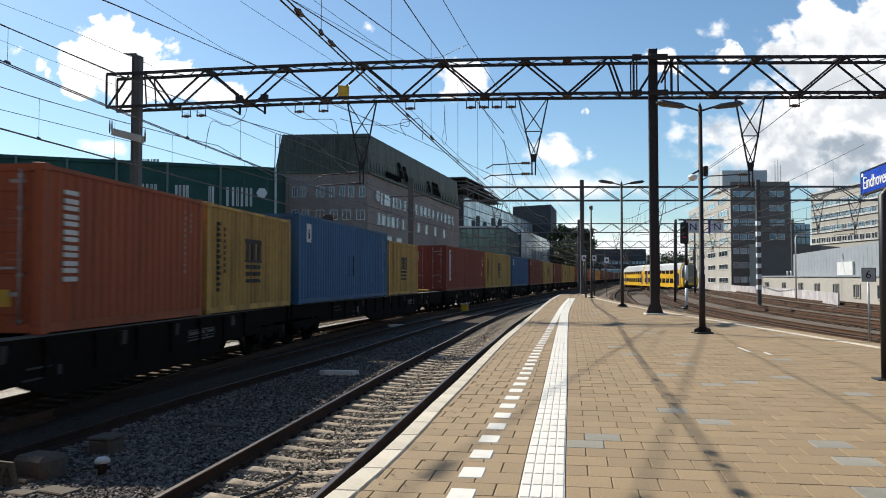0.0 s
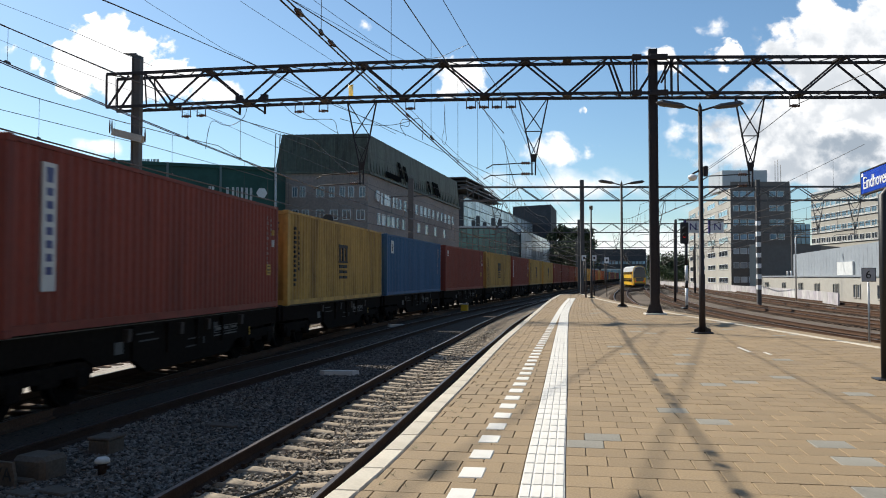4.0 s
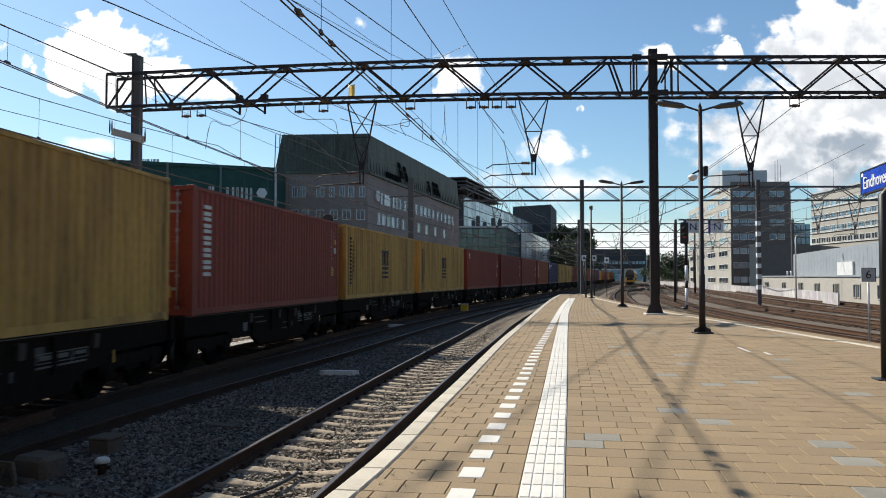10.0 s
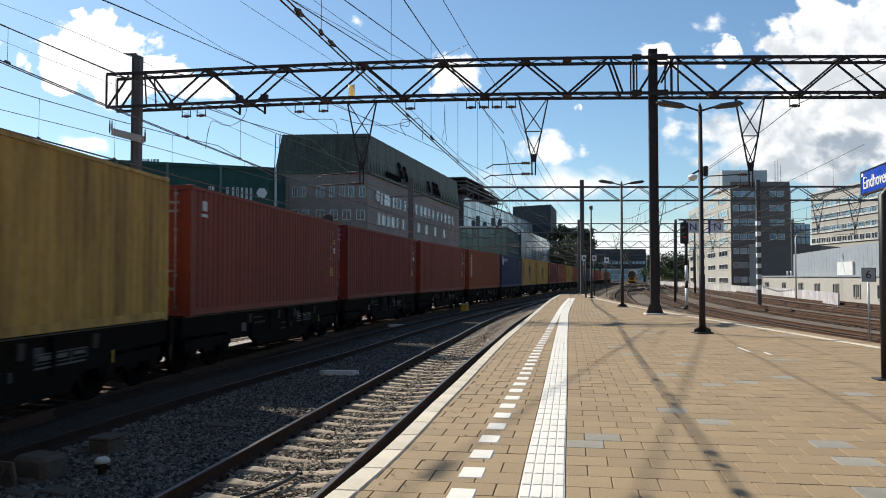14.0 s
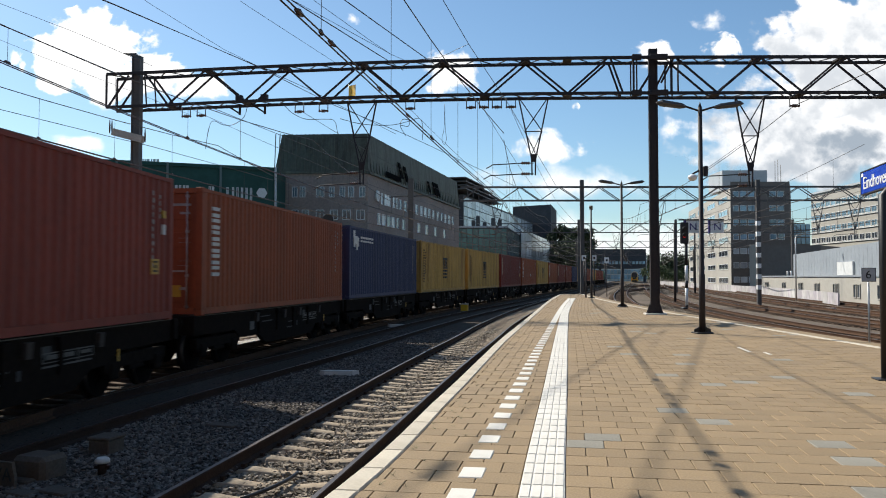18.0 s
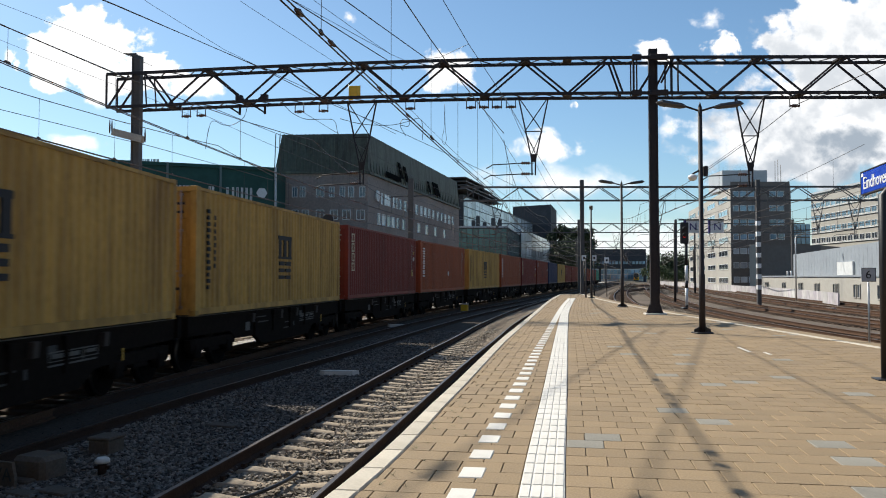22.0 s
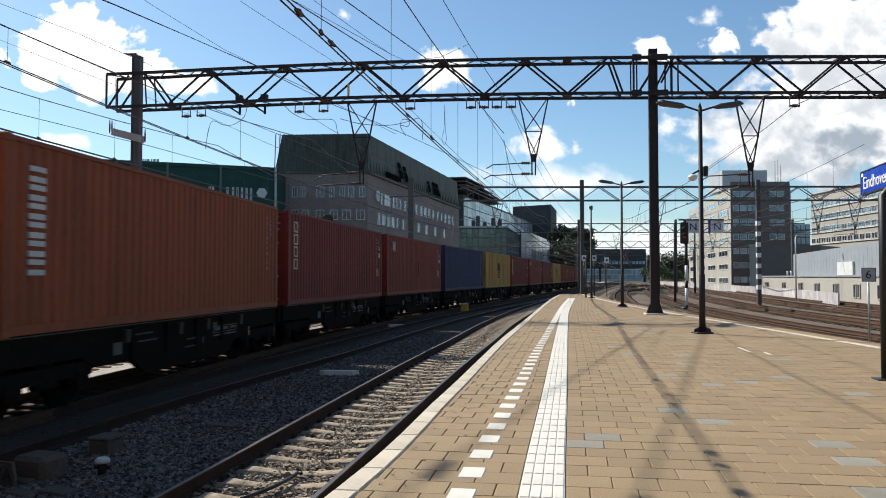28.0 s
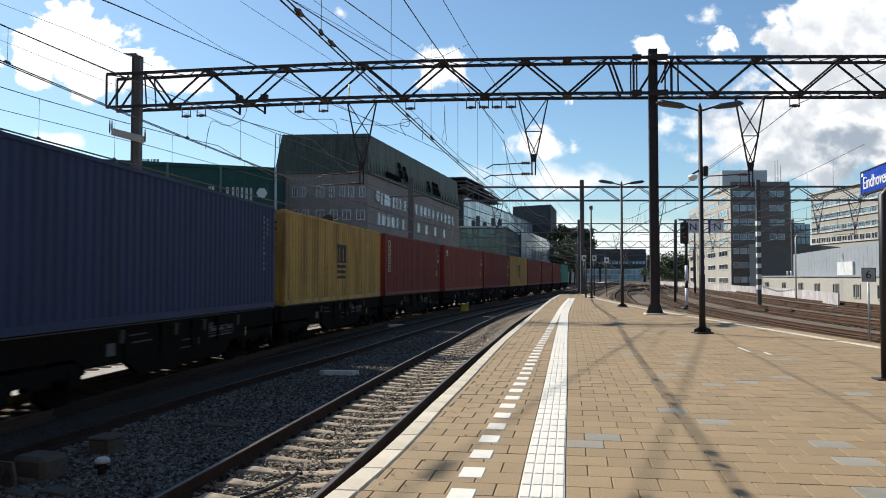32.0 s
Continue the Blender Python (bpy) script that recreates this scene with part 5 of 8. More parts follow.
# office tower across the yard
Y0 = 190.0
tow = thing("office_tower", "seven-storey office tower with charcoal front and beige wing", "building")
x0, x1 = place(1292, Y0), place(1396, Y0)
solid(tow, "wall", [(x0, Y0), (x1, Y0), (place(1398, Y0 + 22), Y0 + 22), (place(1296, Y0 + 22), Y0 + 22)], -1.3, zof(322, Y0), M["tower_dark"])
solid(tow, "wing", [(x0 + 0.5, Y0 + 1.5), (place(1218, 262), 262), (place(1218, 262) + 20, 270), (x0 + 12, Y0 + 22)], -1.3, zof(332, Y0), M["beige"], "pale beige wing")
solid(tow, "penthouse", [(place(1278, 205), 205), (place(1357, 205), 205), (place(1357, 205), 216), (place(1278, 205), 216)], zof(325, Y0), zof(302, 205), M["grey_panel"])
fw_ = Wall((x0, Y0), (x1, Y0))
for r in range(7):
    zc = zof(338 + r * 25.2, Y0)
    for pa, pb in ((1296, 1306), (1308, 1320), (1322, 1334)) if r < 7 else ():
        window(tow, fw_, (place(pa, Y0) - x0), (place(pb, Y0) - x0), zc - 1.5, zc - 0.1, M["window_blue"] if r < 4 else M["window_lit"], fw=0.12)
    if r < 4:
        for pa, pb in ((1360, 1372), (1374, 1386)):
            window(tow, fw_, (place(pa, Y0) - x0), (place(pb, Y0) - x0), zc - 1.5, zc - 0.1, M["window_blue"], fw=0.12)
wg = Wall((place(1218, 262), 262), (x0 + 0.5, Y0 + 1.5))
for r in range(7):
    zc = zof(342 + r * 24.8, Y0)
    for k in range(4):
        u0 = wg.length * (0.04 + k * 0.245)
        window(tow, wg, u0, u0 + wg.length * 0.17, zc - 1.55, zc - 0.05, M["window"] if r > 3 else M["window_blue"], fw=0.14, bars=2)
bm = bmesh.new()
for px, py in ((1371, 285), (1376, 283), (1381, 292), (1310, 300)):
    tube(bm, [(place(px, 200), 200, zof(325, 200)), (place(px, 200), 200, zof(py, 200))], 0.07, 5)
part("antenna", bm, M["steel_grey"], tow)

# long beige office behind the sheds
ob = thing("long_office", "long beige office block with bands of blue windows", "building")
oa, o2 = (101.0, 227.0), (100.8, 150.0)
OFFICE_TOP = 24.6
solid(ob, "wall", [oa, o2, (o2[0] + 22, o2[1] + 2), (oa[0] + 22, oa[1] + 4)], -1.3, OFFICE_TOP, M["beige"])
ow = Wall(oa, o2)
for r, zc in enumerate((11.4, 14.5, 17.8, 21.2)):
    for k in range(26):
        u0 = ow.length * k / 26
        window(ob, ow, u0 + 0.2, u0 + ow.length / 26 - 0.25, zc - 0.75, zc + 0.75, M["window" if r == 0 else "window_blue"], M["frame_white"], fw=0.12, bars=1)
    bm = bmesh.new()
    ow.block(bm, 0, ow.length, zc - 1.05, zc - 0.85, 0.0, 0.25)
    part("sill_band", bm, M["frame_white"], ob)
bm = bmesh.new()
ow.block(bm, -0.3, ow.length, OFFICE_TOP - 0.2, OFFICE_TOP + 0.3, -0.5, 0.4)
part("roof_edge", bm, M["grey_panel"], ob)

# low shed with saw-tooth ends
sh = thing("workshop_shed", "low beige workshop with pale metal roofs", "building")
sa0, sb0 = (place(1345, 112), 112.0), (place(1700, 52), 52.0)
zs = 1.5
solid(sh, "wall", [sa0, sb0, (sb0[0] + 25, sb0[1] + 12), (sa0[0] + 25, sa0[1] + 12)], -1.3, zs, M["beige"])
swl = Wall(sa0, sb0)
for px in (1352, 1381, 1410, 1438, 1470, 1506, 1548, 1600, 1660):
    u0 = min((abs(swl.p(u, 0).x - place(px, swl.p(u, 0).y)), u) for u in [swl.length * i / 1500 for i in range(1501)])[1]
    window(sh, swl, u0, u0 + 0.75, -0.55, 0.75, M["window"], M["beige"], fw=0.1)
    window(sh, swl, u0 + 1.1, u0 + 1.85, -0.55, 0.75, M["window"], M["beige"], fw=0.1)


def shed_u(px):
    best = min((abs(swl.p(u, 0).x - place(px, swl.p(u, 0).y)), u) for u in [swl.length * i / 1500 for i in range(1501)])
    return best[1]


ua, ub = shed_u(1393), swl.length - 0.5
nb = 40
for k in range(nb):
    u0, u1 = ua + (ub - ua) * k / nb, ua + (ub - ua) * (k + 1) / nb
    bm = bmesh.new()
    swl.block(bm, u0 + 0.015, u1 - 0.015, zs + 0.01, 4.05 + 0.5 * k / nb, -1.2, -0.5)
    part("cladding_panel", bm, M["shed"], sh)
bm = bmesh.new()
swl.block(bm, ua - 0.3, ub, 3.0, 4.0, -14, -1.25)
swl.block(bm, -0.2, swl.length, zs - 0.12, zs + 0.02, -0.2, 0.12)
part("roof", bm, M["shed"], sh, "pale ribbed metal roof")
bm = bmesh.new()
u0, u1 = shed_u(1471), shed_u(1498)
swl.block(bm, u0, u1, zs + 0.05, zs + 1.3, -0.5, -0.3)
part("white_panel", bm, M["frame_white"], sh, "white roller door panel")
for px in (1362, 1368, 1374):
    bm = bmesh.new()
    uu = shed_u(px)
    tube(bm, [swl.p(uu, zs, -2), swl.p(uu, zs + 0.65, -2)], 0.12, 8)
    part("vent_pipe", bm, M["frame_white"], sh)
# grey block between
gb_ = thing("charcoal_block", "low charcoal block with a sloping end", "building")
solid(gb_, "wall", [(place(1343, 150), 150), (place(1450, 150), 150), (place(1520, 150), 158), (place(1350, 160), 160)], -1.3, zof(435, 150), M["tower_dark"])
solid(gb_, "end_wall", [(place(1324, 149), 149), (place(1344, 149), 149), (place(1344, 160), 160), (place(1330, 160), 160)], -1.3, zof(433, 149), M["beige"])
solid(gb_, "annex", [(place(1398, 170), 170), (place(1431, 170), 170), (place(1431, 180), 180), (place(1402, 180), 180)], -1.3, zof(398, 170), M["tower_dark"])
aw = Wall((place(1398, 170), 170), (place(1431, 170), 170))
for k in range(4):
    for r in range(3):
        bm = bmesh.new()
        z0 = zof(432, 170) + r * 1.5
        aw.block(bm, aw.length * k / 4 + 0.1, aw.length * (k + 1) / 4 - 0.1, z0, z0 + 1.2, 0.01, 0.1)
        part("pane", bm, M["window_blue"], gb_)

# low painted wall along the yard
lw = thing("yard_wall", "low pale boundary wall with faded paint", "wall", kind="structure")
wa, wb, wc = (place(1165, 260), 260.0), (place(1372, 98), 98.0), (place(1478, 66), 66.0)
for p, q in ((wa, wb), (wb, wc)):
    w = Wall(p, q)
    n = int(w.length / 4)
    for k in range(n):
        bm = bmesh.new()
        w.block(bm, w.length * k / n + 0.02, w.length * (k + 1) / n - 0.02, -1.3, 0.05, -0.12, 0.0)
        part("panel", bm, M["graffiti"], lw)

# plain unseen wall added behind the camera to cut skylight; it closes the place
hall = thing("station_hall", "plain unseen brick wall cutting skylight behind the camera", "building", kind="structure")
bm = bmesh.new()
box(bm, -70, 90, -42, -40, -1.2, 24)
part("wall", bm, M["brick_dark"], hall)

# street lamps by the sheds
for px, y, z1 in ((1405, 80, 5.5), (1457, 92, 3.0)):
    sl_ = thing("street_lamp", "slim grey street lamp with a bent arm by the sheds", "lamp post", at=pose(place(px, y), y, -1.2), group="street lamps")
    bm = bmesh.new()
    tube(bm, [(0, 0, 0), (0, 0, z1 + 0.9), (0.12, 0, z1 + 1.15), (0.5, 0, z1 + 1.25), (1.6, 0, z1 + 1.3)], [0.08, 0.06, 0.05, 0.045, 0.04], 8)
    part("pole", bm, M["galv"], sl_)
    bm = bmesh.new()
    box(bm, 1.5, 2.1, -0.1, 0.1, z1 + 1.24, z1 + 1.34, 0, 0.02)
    part("lamp_head", bm, M["grey_panel"], sl_)


# ---- containers ----
COLORS = {
    "red": ((0.205, 0.0375, 0.0225), (0.11, 0.023, 0.016)),
    "orange": ((0.265, 0.062, 0.021), (0.14, 0.035, 0.015)),
    "dark_red": ((0.165, 0.024, 0.0180), (0.085, 0.016, 0.012)),
    "yellow": ((0.44, 0.26, 0.062), (0.21, 0.11, 0.03)),
    "blue": ((0.028, 0.098, 0.205), (0.018, 0.052, 0.11)),
    "navy": ((0.025, 0.036, 0.092), (0.017, 0.022, 0.05)),
    "green": ((0.039, 0.2496, 0.1872), (0.0234, 0.1248, 0.1014)),
}
for k, (c, s) in COLORS.items():
    M["box_" + k] = material("container_%s_paint" % k, c, 0.6, spec=0.28, grain=9, amount=0.12, stain=1.3, stain_amount=0.34, stain_color=s, random_amount=0.10, streak=0.16)
M["box_yellow"] = material("container_yellow_paint", COLORS["yellow"][0], 0.6, spec=0.28, grain=7, amount=0.14, stain=1.6, stain_amount=0.42, stain_color=(0.13, 0.066, 0.02), random_amount=0.12, streak=0.14)
M["letter_cream"] = material("cream_lettering", (0.46, 0.40, 0.26), 0.6, grain=6, amount=0.1)
M["pale_blue"] = material("pale_blue_sticker", (0.30, 0.42, 0.50), 0.5, grain=5, amount=0.1)
M["logo_black"] = material("black_lettering", (0.012, 0.011, 0.014), 0.75, grain=6, amount=0.1)
M["logo_white"] = material("white_lettering", (0.55, 0.55, 0.53), 0.6, grain=6, amount=0.1, stain=3, stain_amount=0.15)
M["door_ink"] = material("faded_door_writing", (0.26, 0.24, 0.22), 0.7, grain=9, amount=0.25)
M["plate_yellow"] = material("yellow_plate", (0.42, 0.24, 0.015), 0.5, grain=8, amount=0.1)
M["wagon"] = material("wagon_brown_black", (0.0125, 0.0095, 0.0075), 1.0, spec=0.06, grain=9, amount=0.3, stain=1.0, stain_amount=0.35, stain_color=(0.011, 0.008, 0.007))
M["sticker_brown"] = material("faded_sticker_brown", (0.26, 0.13, 0.05), 0.7, grain=10, amount=0.2, stain=2.0, stain_amount=0.3)
M["lock_bar"] = material("worn_galvanised_bar", (0.30, 0.265, 0.25), 0.6, 0.0, grain=12, amount=0.3, stain=2.0, stain_amount=0.4, stain_color=(0.12, 0.06, 0.04))
M["wagon_top"] = material("wagon_worn_top", (0.085, 0.076, 0.066), 0.7, 0.0, grain=9, amount=0.2)
M["stencil"] = material("faded_stencil", (0.045, 0.044, 0.042), 0.8, grain=8, amount=0.3)
M["plate_pale"] = material("dirty_white_plate", (0.085, 0.082, 0.076), 0.7, grain=12, amount=0.3, stain=4, stain_amount=0.3)
M["wagon_rib"] = material("worn_rusty_rib", (0.028, 0.02, 0.015), 0.8, grain=14, amount=0.3)
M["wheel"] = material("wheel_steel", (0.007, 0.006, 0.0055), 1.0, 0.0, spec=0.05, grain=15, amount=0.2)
M["tread"] = material("wheel_tread", (0.10, 0.095, 0.09), 0.5, 1.0, grain=15, amount=0.1)

CH, CW = 2.896, 2.438


def corrugated(bm, length, height, z0, x_out, y0, axis, deep=0.036, wave=0.277, flip=False, mat=0):
    """Trapezoid-ribbed sheet along y (axis 'y', at x = x_out) or along x (axis 'x', at y = x_out)."""
    pts = []
    n = max(3, round(length / wave))
    p = length / n
    for k in range(n):
        b = y0 + k * p
        pts += [(b, 0), (b + p * 0.26, 0), (b + p * 0.5, 1), (b + p * 0.76, 1)]
    pts.append((y0 + length, 0))
    s = -deep if not flip else deep
    cols = []
    for u, d in pts:
        if axis == "y":
            cols.append((bm.verts.new((x_out + s * d, u, z0)), bm.verts.new((x_out + s * d, u, z0 + height))))
        else:
            cols.append((bm.verts.new((u, x_out + s * d, z0)), bm.verts.new((u, x_out + s * d, z0 + height))))
    for (a0, a1), (b0, b1) in zip(cols, cols[1:]):
        bm.faces.new((a0, b0, b1, a1)).material_index = mat


TALL = [1.0]


def bars(bm, cells, x, mat=0):
    """Plain flat marks on the side: cells (y0, y1, z0, z1)."""
    for y0, y1, z0, z1 in cells:
        box(bm, x - 0.03, x + 0.006, y0, y1, z0 * TALL[0], z1 * TALL[0], mat)


CASTINGS = {}


def build_container(color, length, label, doors=False, mark="", name="freight_container"):
    """Origin at the middle of the near end's bottom edge; the box runs to +y."""
    c = thing(name, label, "container", group="freight containers")
    mat = M["box_" + color]
    L, w = length, CW / 2
    h = CH if length > 7 else 2.591      # the short boxes are lower
    TALL[0] = h / CH
    bm = bmesh.new()
    for s in (-1, 1):
        for y in (0.08, L - 0.08):
            box(bm, s * w - (0.14 if s > 0 else 0), s * w + (0.14 if s < 0 else 0), y - 0.08, y + 0.08, 0.12, h - 0.12)
        box(bm, min(s * w, s * (w - 0.09)), max(s * w, s * (w - 0.09)), 0.16, L - 0.16, 0.03, 0.17)
        box(bm, min(s * w, s * (w - 0.06)), max(s * w, s * (w - 0.06)), 0.16, L - 0.16, h - 0.09, h - 0.02)
    for y in (0.05, L - 0.05):
        for z0, z1 in ((0.03, 0.17), (h - 0.13, h - 0.02)):
            box(bm, -w + 0.16, w - 0.16, y - 0.05, y + 0.05, z0, z1)
    part("frame", bm, mat, c)
    if color not in CASTINGS:
        cast = bmesh.new()
        box(cast, -0.082, 0.082, -0.092, 0.092, -0.06, 0.06, 0, 0.01)
        CASTINGS[color] = mesh_of("corner_casting", cast, mat)
    for s in (-1, 1):
        for y in (0.09, L - 0.09):
            for z in (0.06, h - 0.06):
                share("corner_casting", CASTINGS[color], c, pose(s * (w - 0.08), y, z))
    for s in (-1, 1):
        bm = bmesh.new()
        corrugated(bm, L - 0.32, h - 0.26, 0.17, s * (w - 0.01), 0.16, "y", flip=(s < 0))
        part("side_panel", bm, mat, c)
    bm = bmesh.new()
    corrugated(bm, 2 * w - 0.28, h - 0.28, 0.15, L - 0.03, -w + 0.14, "x", wave=0.25)
    part("end_panel", bm, mat, c)
    bm = bmesh.new()
    n = 20
    for k in range(n):
        y0 = 0.1 + (L - 0.2) * k / n
        box(bm, -w + 0.06, w - 0.06, y0, y0 + (L - 0.2) / n * 0.75, h - 0.05, h - 0.012)
    box(bm, -w + 0.06, w - 0.06, 0.1, L - 0.1, h - 0.06, h - 0.03)
    part("roof", bm, mat, c)
    if doors:
        for s in (-1, 1):
            bm = bmesh.new()
            x0, x1 = (0.01, w - 0.15) if s > 0 else (-w + 0.15, -0.01)
            box(bm, x0, x1, 0.04, 0.09, 0.17, h - 0.14)
            for k in range(4):
                z0 = 0.3 + k * 0.62
                box(bm, x0 + 0.1, x1 - 0.1, 0.02, 0.04, z0, z0 + 0.34, 0, 0.008)
            d = part("door", bm, mat, c, "ribbed door leaf")
            for q in (0.28, 0.78):
                bm = bmesh.new()
                xx = s * (w - 0.15) * q + s * 0.03
                tube(bm, [(xx, -0.01, 0.14), (xx, -0.01, h - 0.1)], 0.017, 6)
                for z in (0.2, 0.9, 1.9, h - 0.2):
                    box(bm, xx - 0.035, xx + 0.035, -0.02, 0.03, z - 0.03, z + 0.03)
                part("locking_bar", bm, M["lock_bar"], d)
            bm = bmesh.new()
            xx = s * (w - 0.15) * 0.5
            box(bm, xx - 0.28, xx + 0.28, -0.03, -0.01, 0.98, 1.02)
            part("door_handle", bm, M["lock_bar"], d)
        ink = M["logo_black"] if color == "yellow" else M["door_ink"]
        bm = bmesh.new()
        for x0, x1, z0, z1 in ((0.25, 1.0, 2.45, 2.55), (0.62, 0.98, 2.26, 2.36), (0.6, 0.98, 1.72, 1.77), (0.6, 0.98, 1.62, 1.67), (0.15, 0.45, 1.35, 1.4), (0.6, 0.98, 1.2, 1.25), (0.6, 0.98, 1.1, 1.15),
                               (0.62, 0.9, 0.55, 0.66), (0.8, 0.95, 0.1, 0.16), (-0.55, -0.42, 2.2, 2.42)):
            box(bm, x0 + 0.06, x1 - 0.06, 0.008, 0.018, z0 + 0.025, z1 - 0.02)
        tagged(part("door_marks", bm, ink, c), kind="stuff")
    if doors and "label" in mark:
        bm = bmesh.new()
        box(bm, -1.02, -0.62, 0.008, 0.018, 1.95, 2.5)
        part("sticker", bm, M["pale_blue"], c, "pale blue sticker")
    if doors and color in ("red", "dark_red", "orange"):
        bm = bmesh.new()
        if "label" in mark:
            box(bm, -1.0, -0.86, 0.008, 0.018, 1.32, 1.66)
            box(bm, -0.86, -0.68, 0.008, 0.018, 1.32, 1.52)
            part("hazard_sticker", bm, M["plate_yellow"], c)
            bm = bmesh.new()
            box(bm, -0.96, -0.76, 0.008, 0.018, 0.82, 1.1)
            part("faded_sticker", bm, M["sticker_brown"], c, "faded brown sticker")
        else:
            box(bm, 0.3, 0.72, 0.008, 0.018, 0.42, 0.68)
            part("hazard_sticker", bm, M["plate_yellow"], c)
    if not doors:
        bm = bmesh.new()
        corrugated(bm, 2 * w - 0.28, h - 0.28, 0.15, 0.03, -w + 0.14, "x", wave=0.25, flip=True)
        part("end_panel", bm, mat, c)
    xs = w - 0.004
    cy = L / 2
    if "block" in mark:
        # shipping mark: two tiers of plain black bars
        y = cy - 0.06
        cells = [(y - 0.56, y - 0.34, 1.45, 2.12), (y - 0.12, y + 0.1, 1.45, 2.12), (y + 0.32, y + 0.54, 1.45, 2.12), (y - 0.62, y + 0.58, 2.12, 2.28), (y - 0.62, y + 0.6, 1.36, 1.45)]
        for a in (y - 0.5, y + 0.06):
            cells += [(a, a + 0.44, 1.1, 1.26), (a, a + 0.44, 0.83, 0.98), (a, a + 0.44, 0.56, 0.7)]
        for cell in cells:
            bm = bmesh.new()
            bars(bm, [(cell[0], cell[1], 1.44 + (cell[2] - 1.42) * 0.73, 1.44 + (cell[3] - 1.42) * 0.73)], xs)
            part("mark_stroke", bm, M["logo_black"], c)
    if "sidetext" in mark:
        bm = bmesh.new()
        cells = []
        r = random.Random(7)
        for k in range(13):
            cells.append((0.62, 0.62 + r.choice((0.1, 0.14, 0.16)), 2.42 - k * 0.145 - 0.09, 2.42 - k * 0.145))
        for k in range(8):
            cells.append((0.98, 1.06, 2.3 - k * 0.16 - 0.1, 2.3 - k * 0.16))
        bars(bm, cells, xs)
        tagged(part("side_writing", bm, M["logo_black"], c, "column of small dark letters"), kind="stuff")
    if "column" in mark:
        # six white signs one above another, each a pair of plain bars
        for k in range(6):
            z = 2.5 - k * 0.275
            bm = bmesh.new()
            bars(bm, [(0.58, 0.96, z - 0.08, z), (0.58, 0.96, z - 0.235, z - 0.15)], xs)
            part("side_bar", bm, M["logo_white"], c)
    if "short" in mark:
        # four cream frames one above another
        for k in range(4):
            z = 2.58 - k * 0.38
            bm = bmesh.new()
            bars(bm, [(0.5, 0.86, z - 0.05, z), (0.5, 0.86, z - 0.33, z - 0.28), (0.5, 0.57, z - 0.28, z - 0.05), (0.79, 0.86, z - 0.28, z - 0.05)], xs)
            part("side_frame", bm, M["letter_cream"], c)
    if "label" in mark:
        bm = bmesh.new()
        bars(bm, [(0.85, 1.2, 0.65, 2.6)], xs)
        part("tall_label", bm, M["logo_white"], c, "tall white label")
        bm = bmesh.new()
        bars(bm, [(0.94, 1.11, 2.3 - k * 0.2, 2.42 - k * 0.2) for k in range(8)] + [(0.93, 1.12, 2.42, 2.53)], xs + 0.004)
        part("label_writing", bm, M["train_blue"], c)
    if "patch" in mark:
        bm = bmesh.new()
        bars(bm, [(0.75, 1.2, 2.0, 2.6)], xs)
        part("white_patch", bm, M["logo_white"], c, "white patch with a dark emblem")
        bm = bmesh.new()
        bars(bm, [(0.9, 1.05, 2.1, 2.32), (0.93, 1.03, 2.34, 2.42)], xs + 0.004)
        part("emblem", bm, M["logo_black"], c)
    if mark == "emblem":
        bm = bmesh.new()
        # a reared shape, plain strokes that meet
        bars(bm, [(0.5, 0.78, 2.44, 2.72), (0.78, 1.12, 2.2, 2.5), (0.62, 0.78, 2.06, 2.44), (0.96, 1.12, 1.96, 2.2), (1.12, 1.3, 2.34, 2.46), (1.2, 1.3, 2.1, 2.34)], xs)
        part("side_emblem", bm, M["logo_white"], c, "white emblem of plain strokes")
        for k in range(6):
            bm = bmesh.new()
            y = 1.55 + k * 0.33
            bars(bm, [(y, y + 0.25, 2.44, 2.52), (y, y + 0.25, 2.3, 2.37)], xs)
            part("side_bar", bm, M["logo_white"], c)
    if "small" in mark:
        bm = bmesh.new()
        bars(bm, [(0.6, 0.82, 2.36, 2.58), (0.56, 0.86, 2.22, 2.29)], xs)
        part("side_emblem", bm, M["logo_white"], c, "small white emblem")
    if "frame" in mark:
        bm = bmesh.new()
        bars(bm, [(cy - 0.35, cy - 0.3, 0.9, 1.7), (cy + 0.3, cy + 0.35, 0.9, 1.7)], xs)
        part("side_mark", bm, M["logo_black"], c)
    if "emblem_plate" in mark:
        bm = bmesh.new()
        bars(bm, [(0.9, 1.5, 2.1, 2.55)], xs)
        part("side_emblem", bm, M["train_blue"], c, "blue emblem plate")
        bm = bmesh.new()
        bars(bm, [(1.0, 1.4, 2.2, 2.42)], xs + 0.004)
        part("emblem_mark", bm, M["plate_yellow"], c)
    if "diamond" in mark:
        bm = bmesh.new()
        y, z = L * 0.58, 1.1
        vs = [bm.verts.new((xs + 0.006, y + a, z + b)) for a, b in ((-0.16, 0), (0, -0.16), (0.16, 0), (0, 0.16))]
        lo = [bm.verts.new((xs - 0.03, v.co.y, v.co.z)) for v in vs]
        bm.faces.new(vs)
        for k in range(4):
            bm.faces.new((vs[k], lo[k], lo[(k + 1) % 4], vs[(k + 1) % 4]))
        bmesh.ops.recalc_face_normals(bm, faces=bm.faces)
        part("diamond_mark", bm, M["logo_white"], c, "white diamond mark")
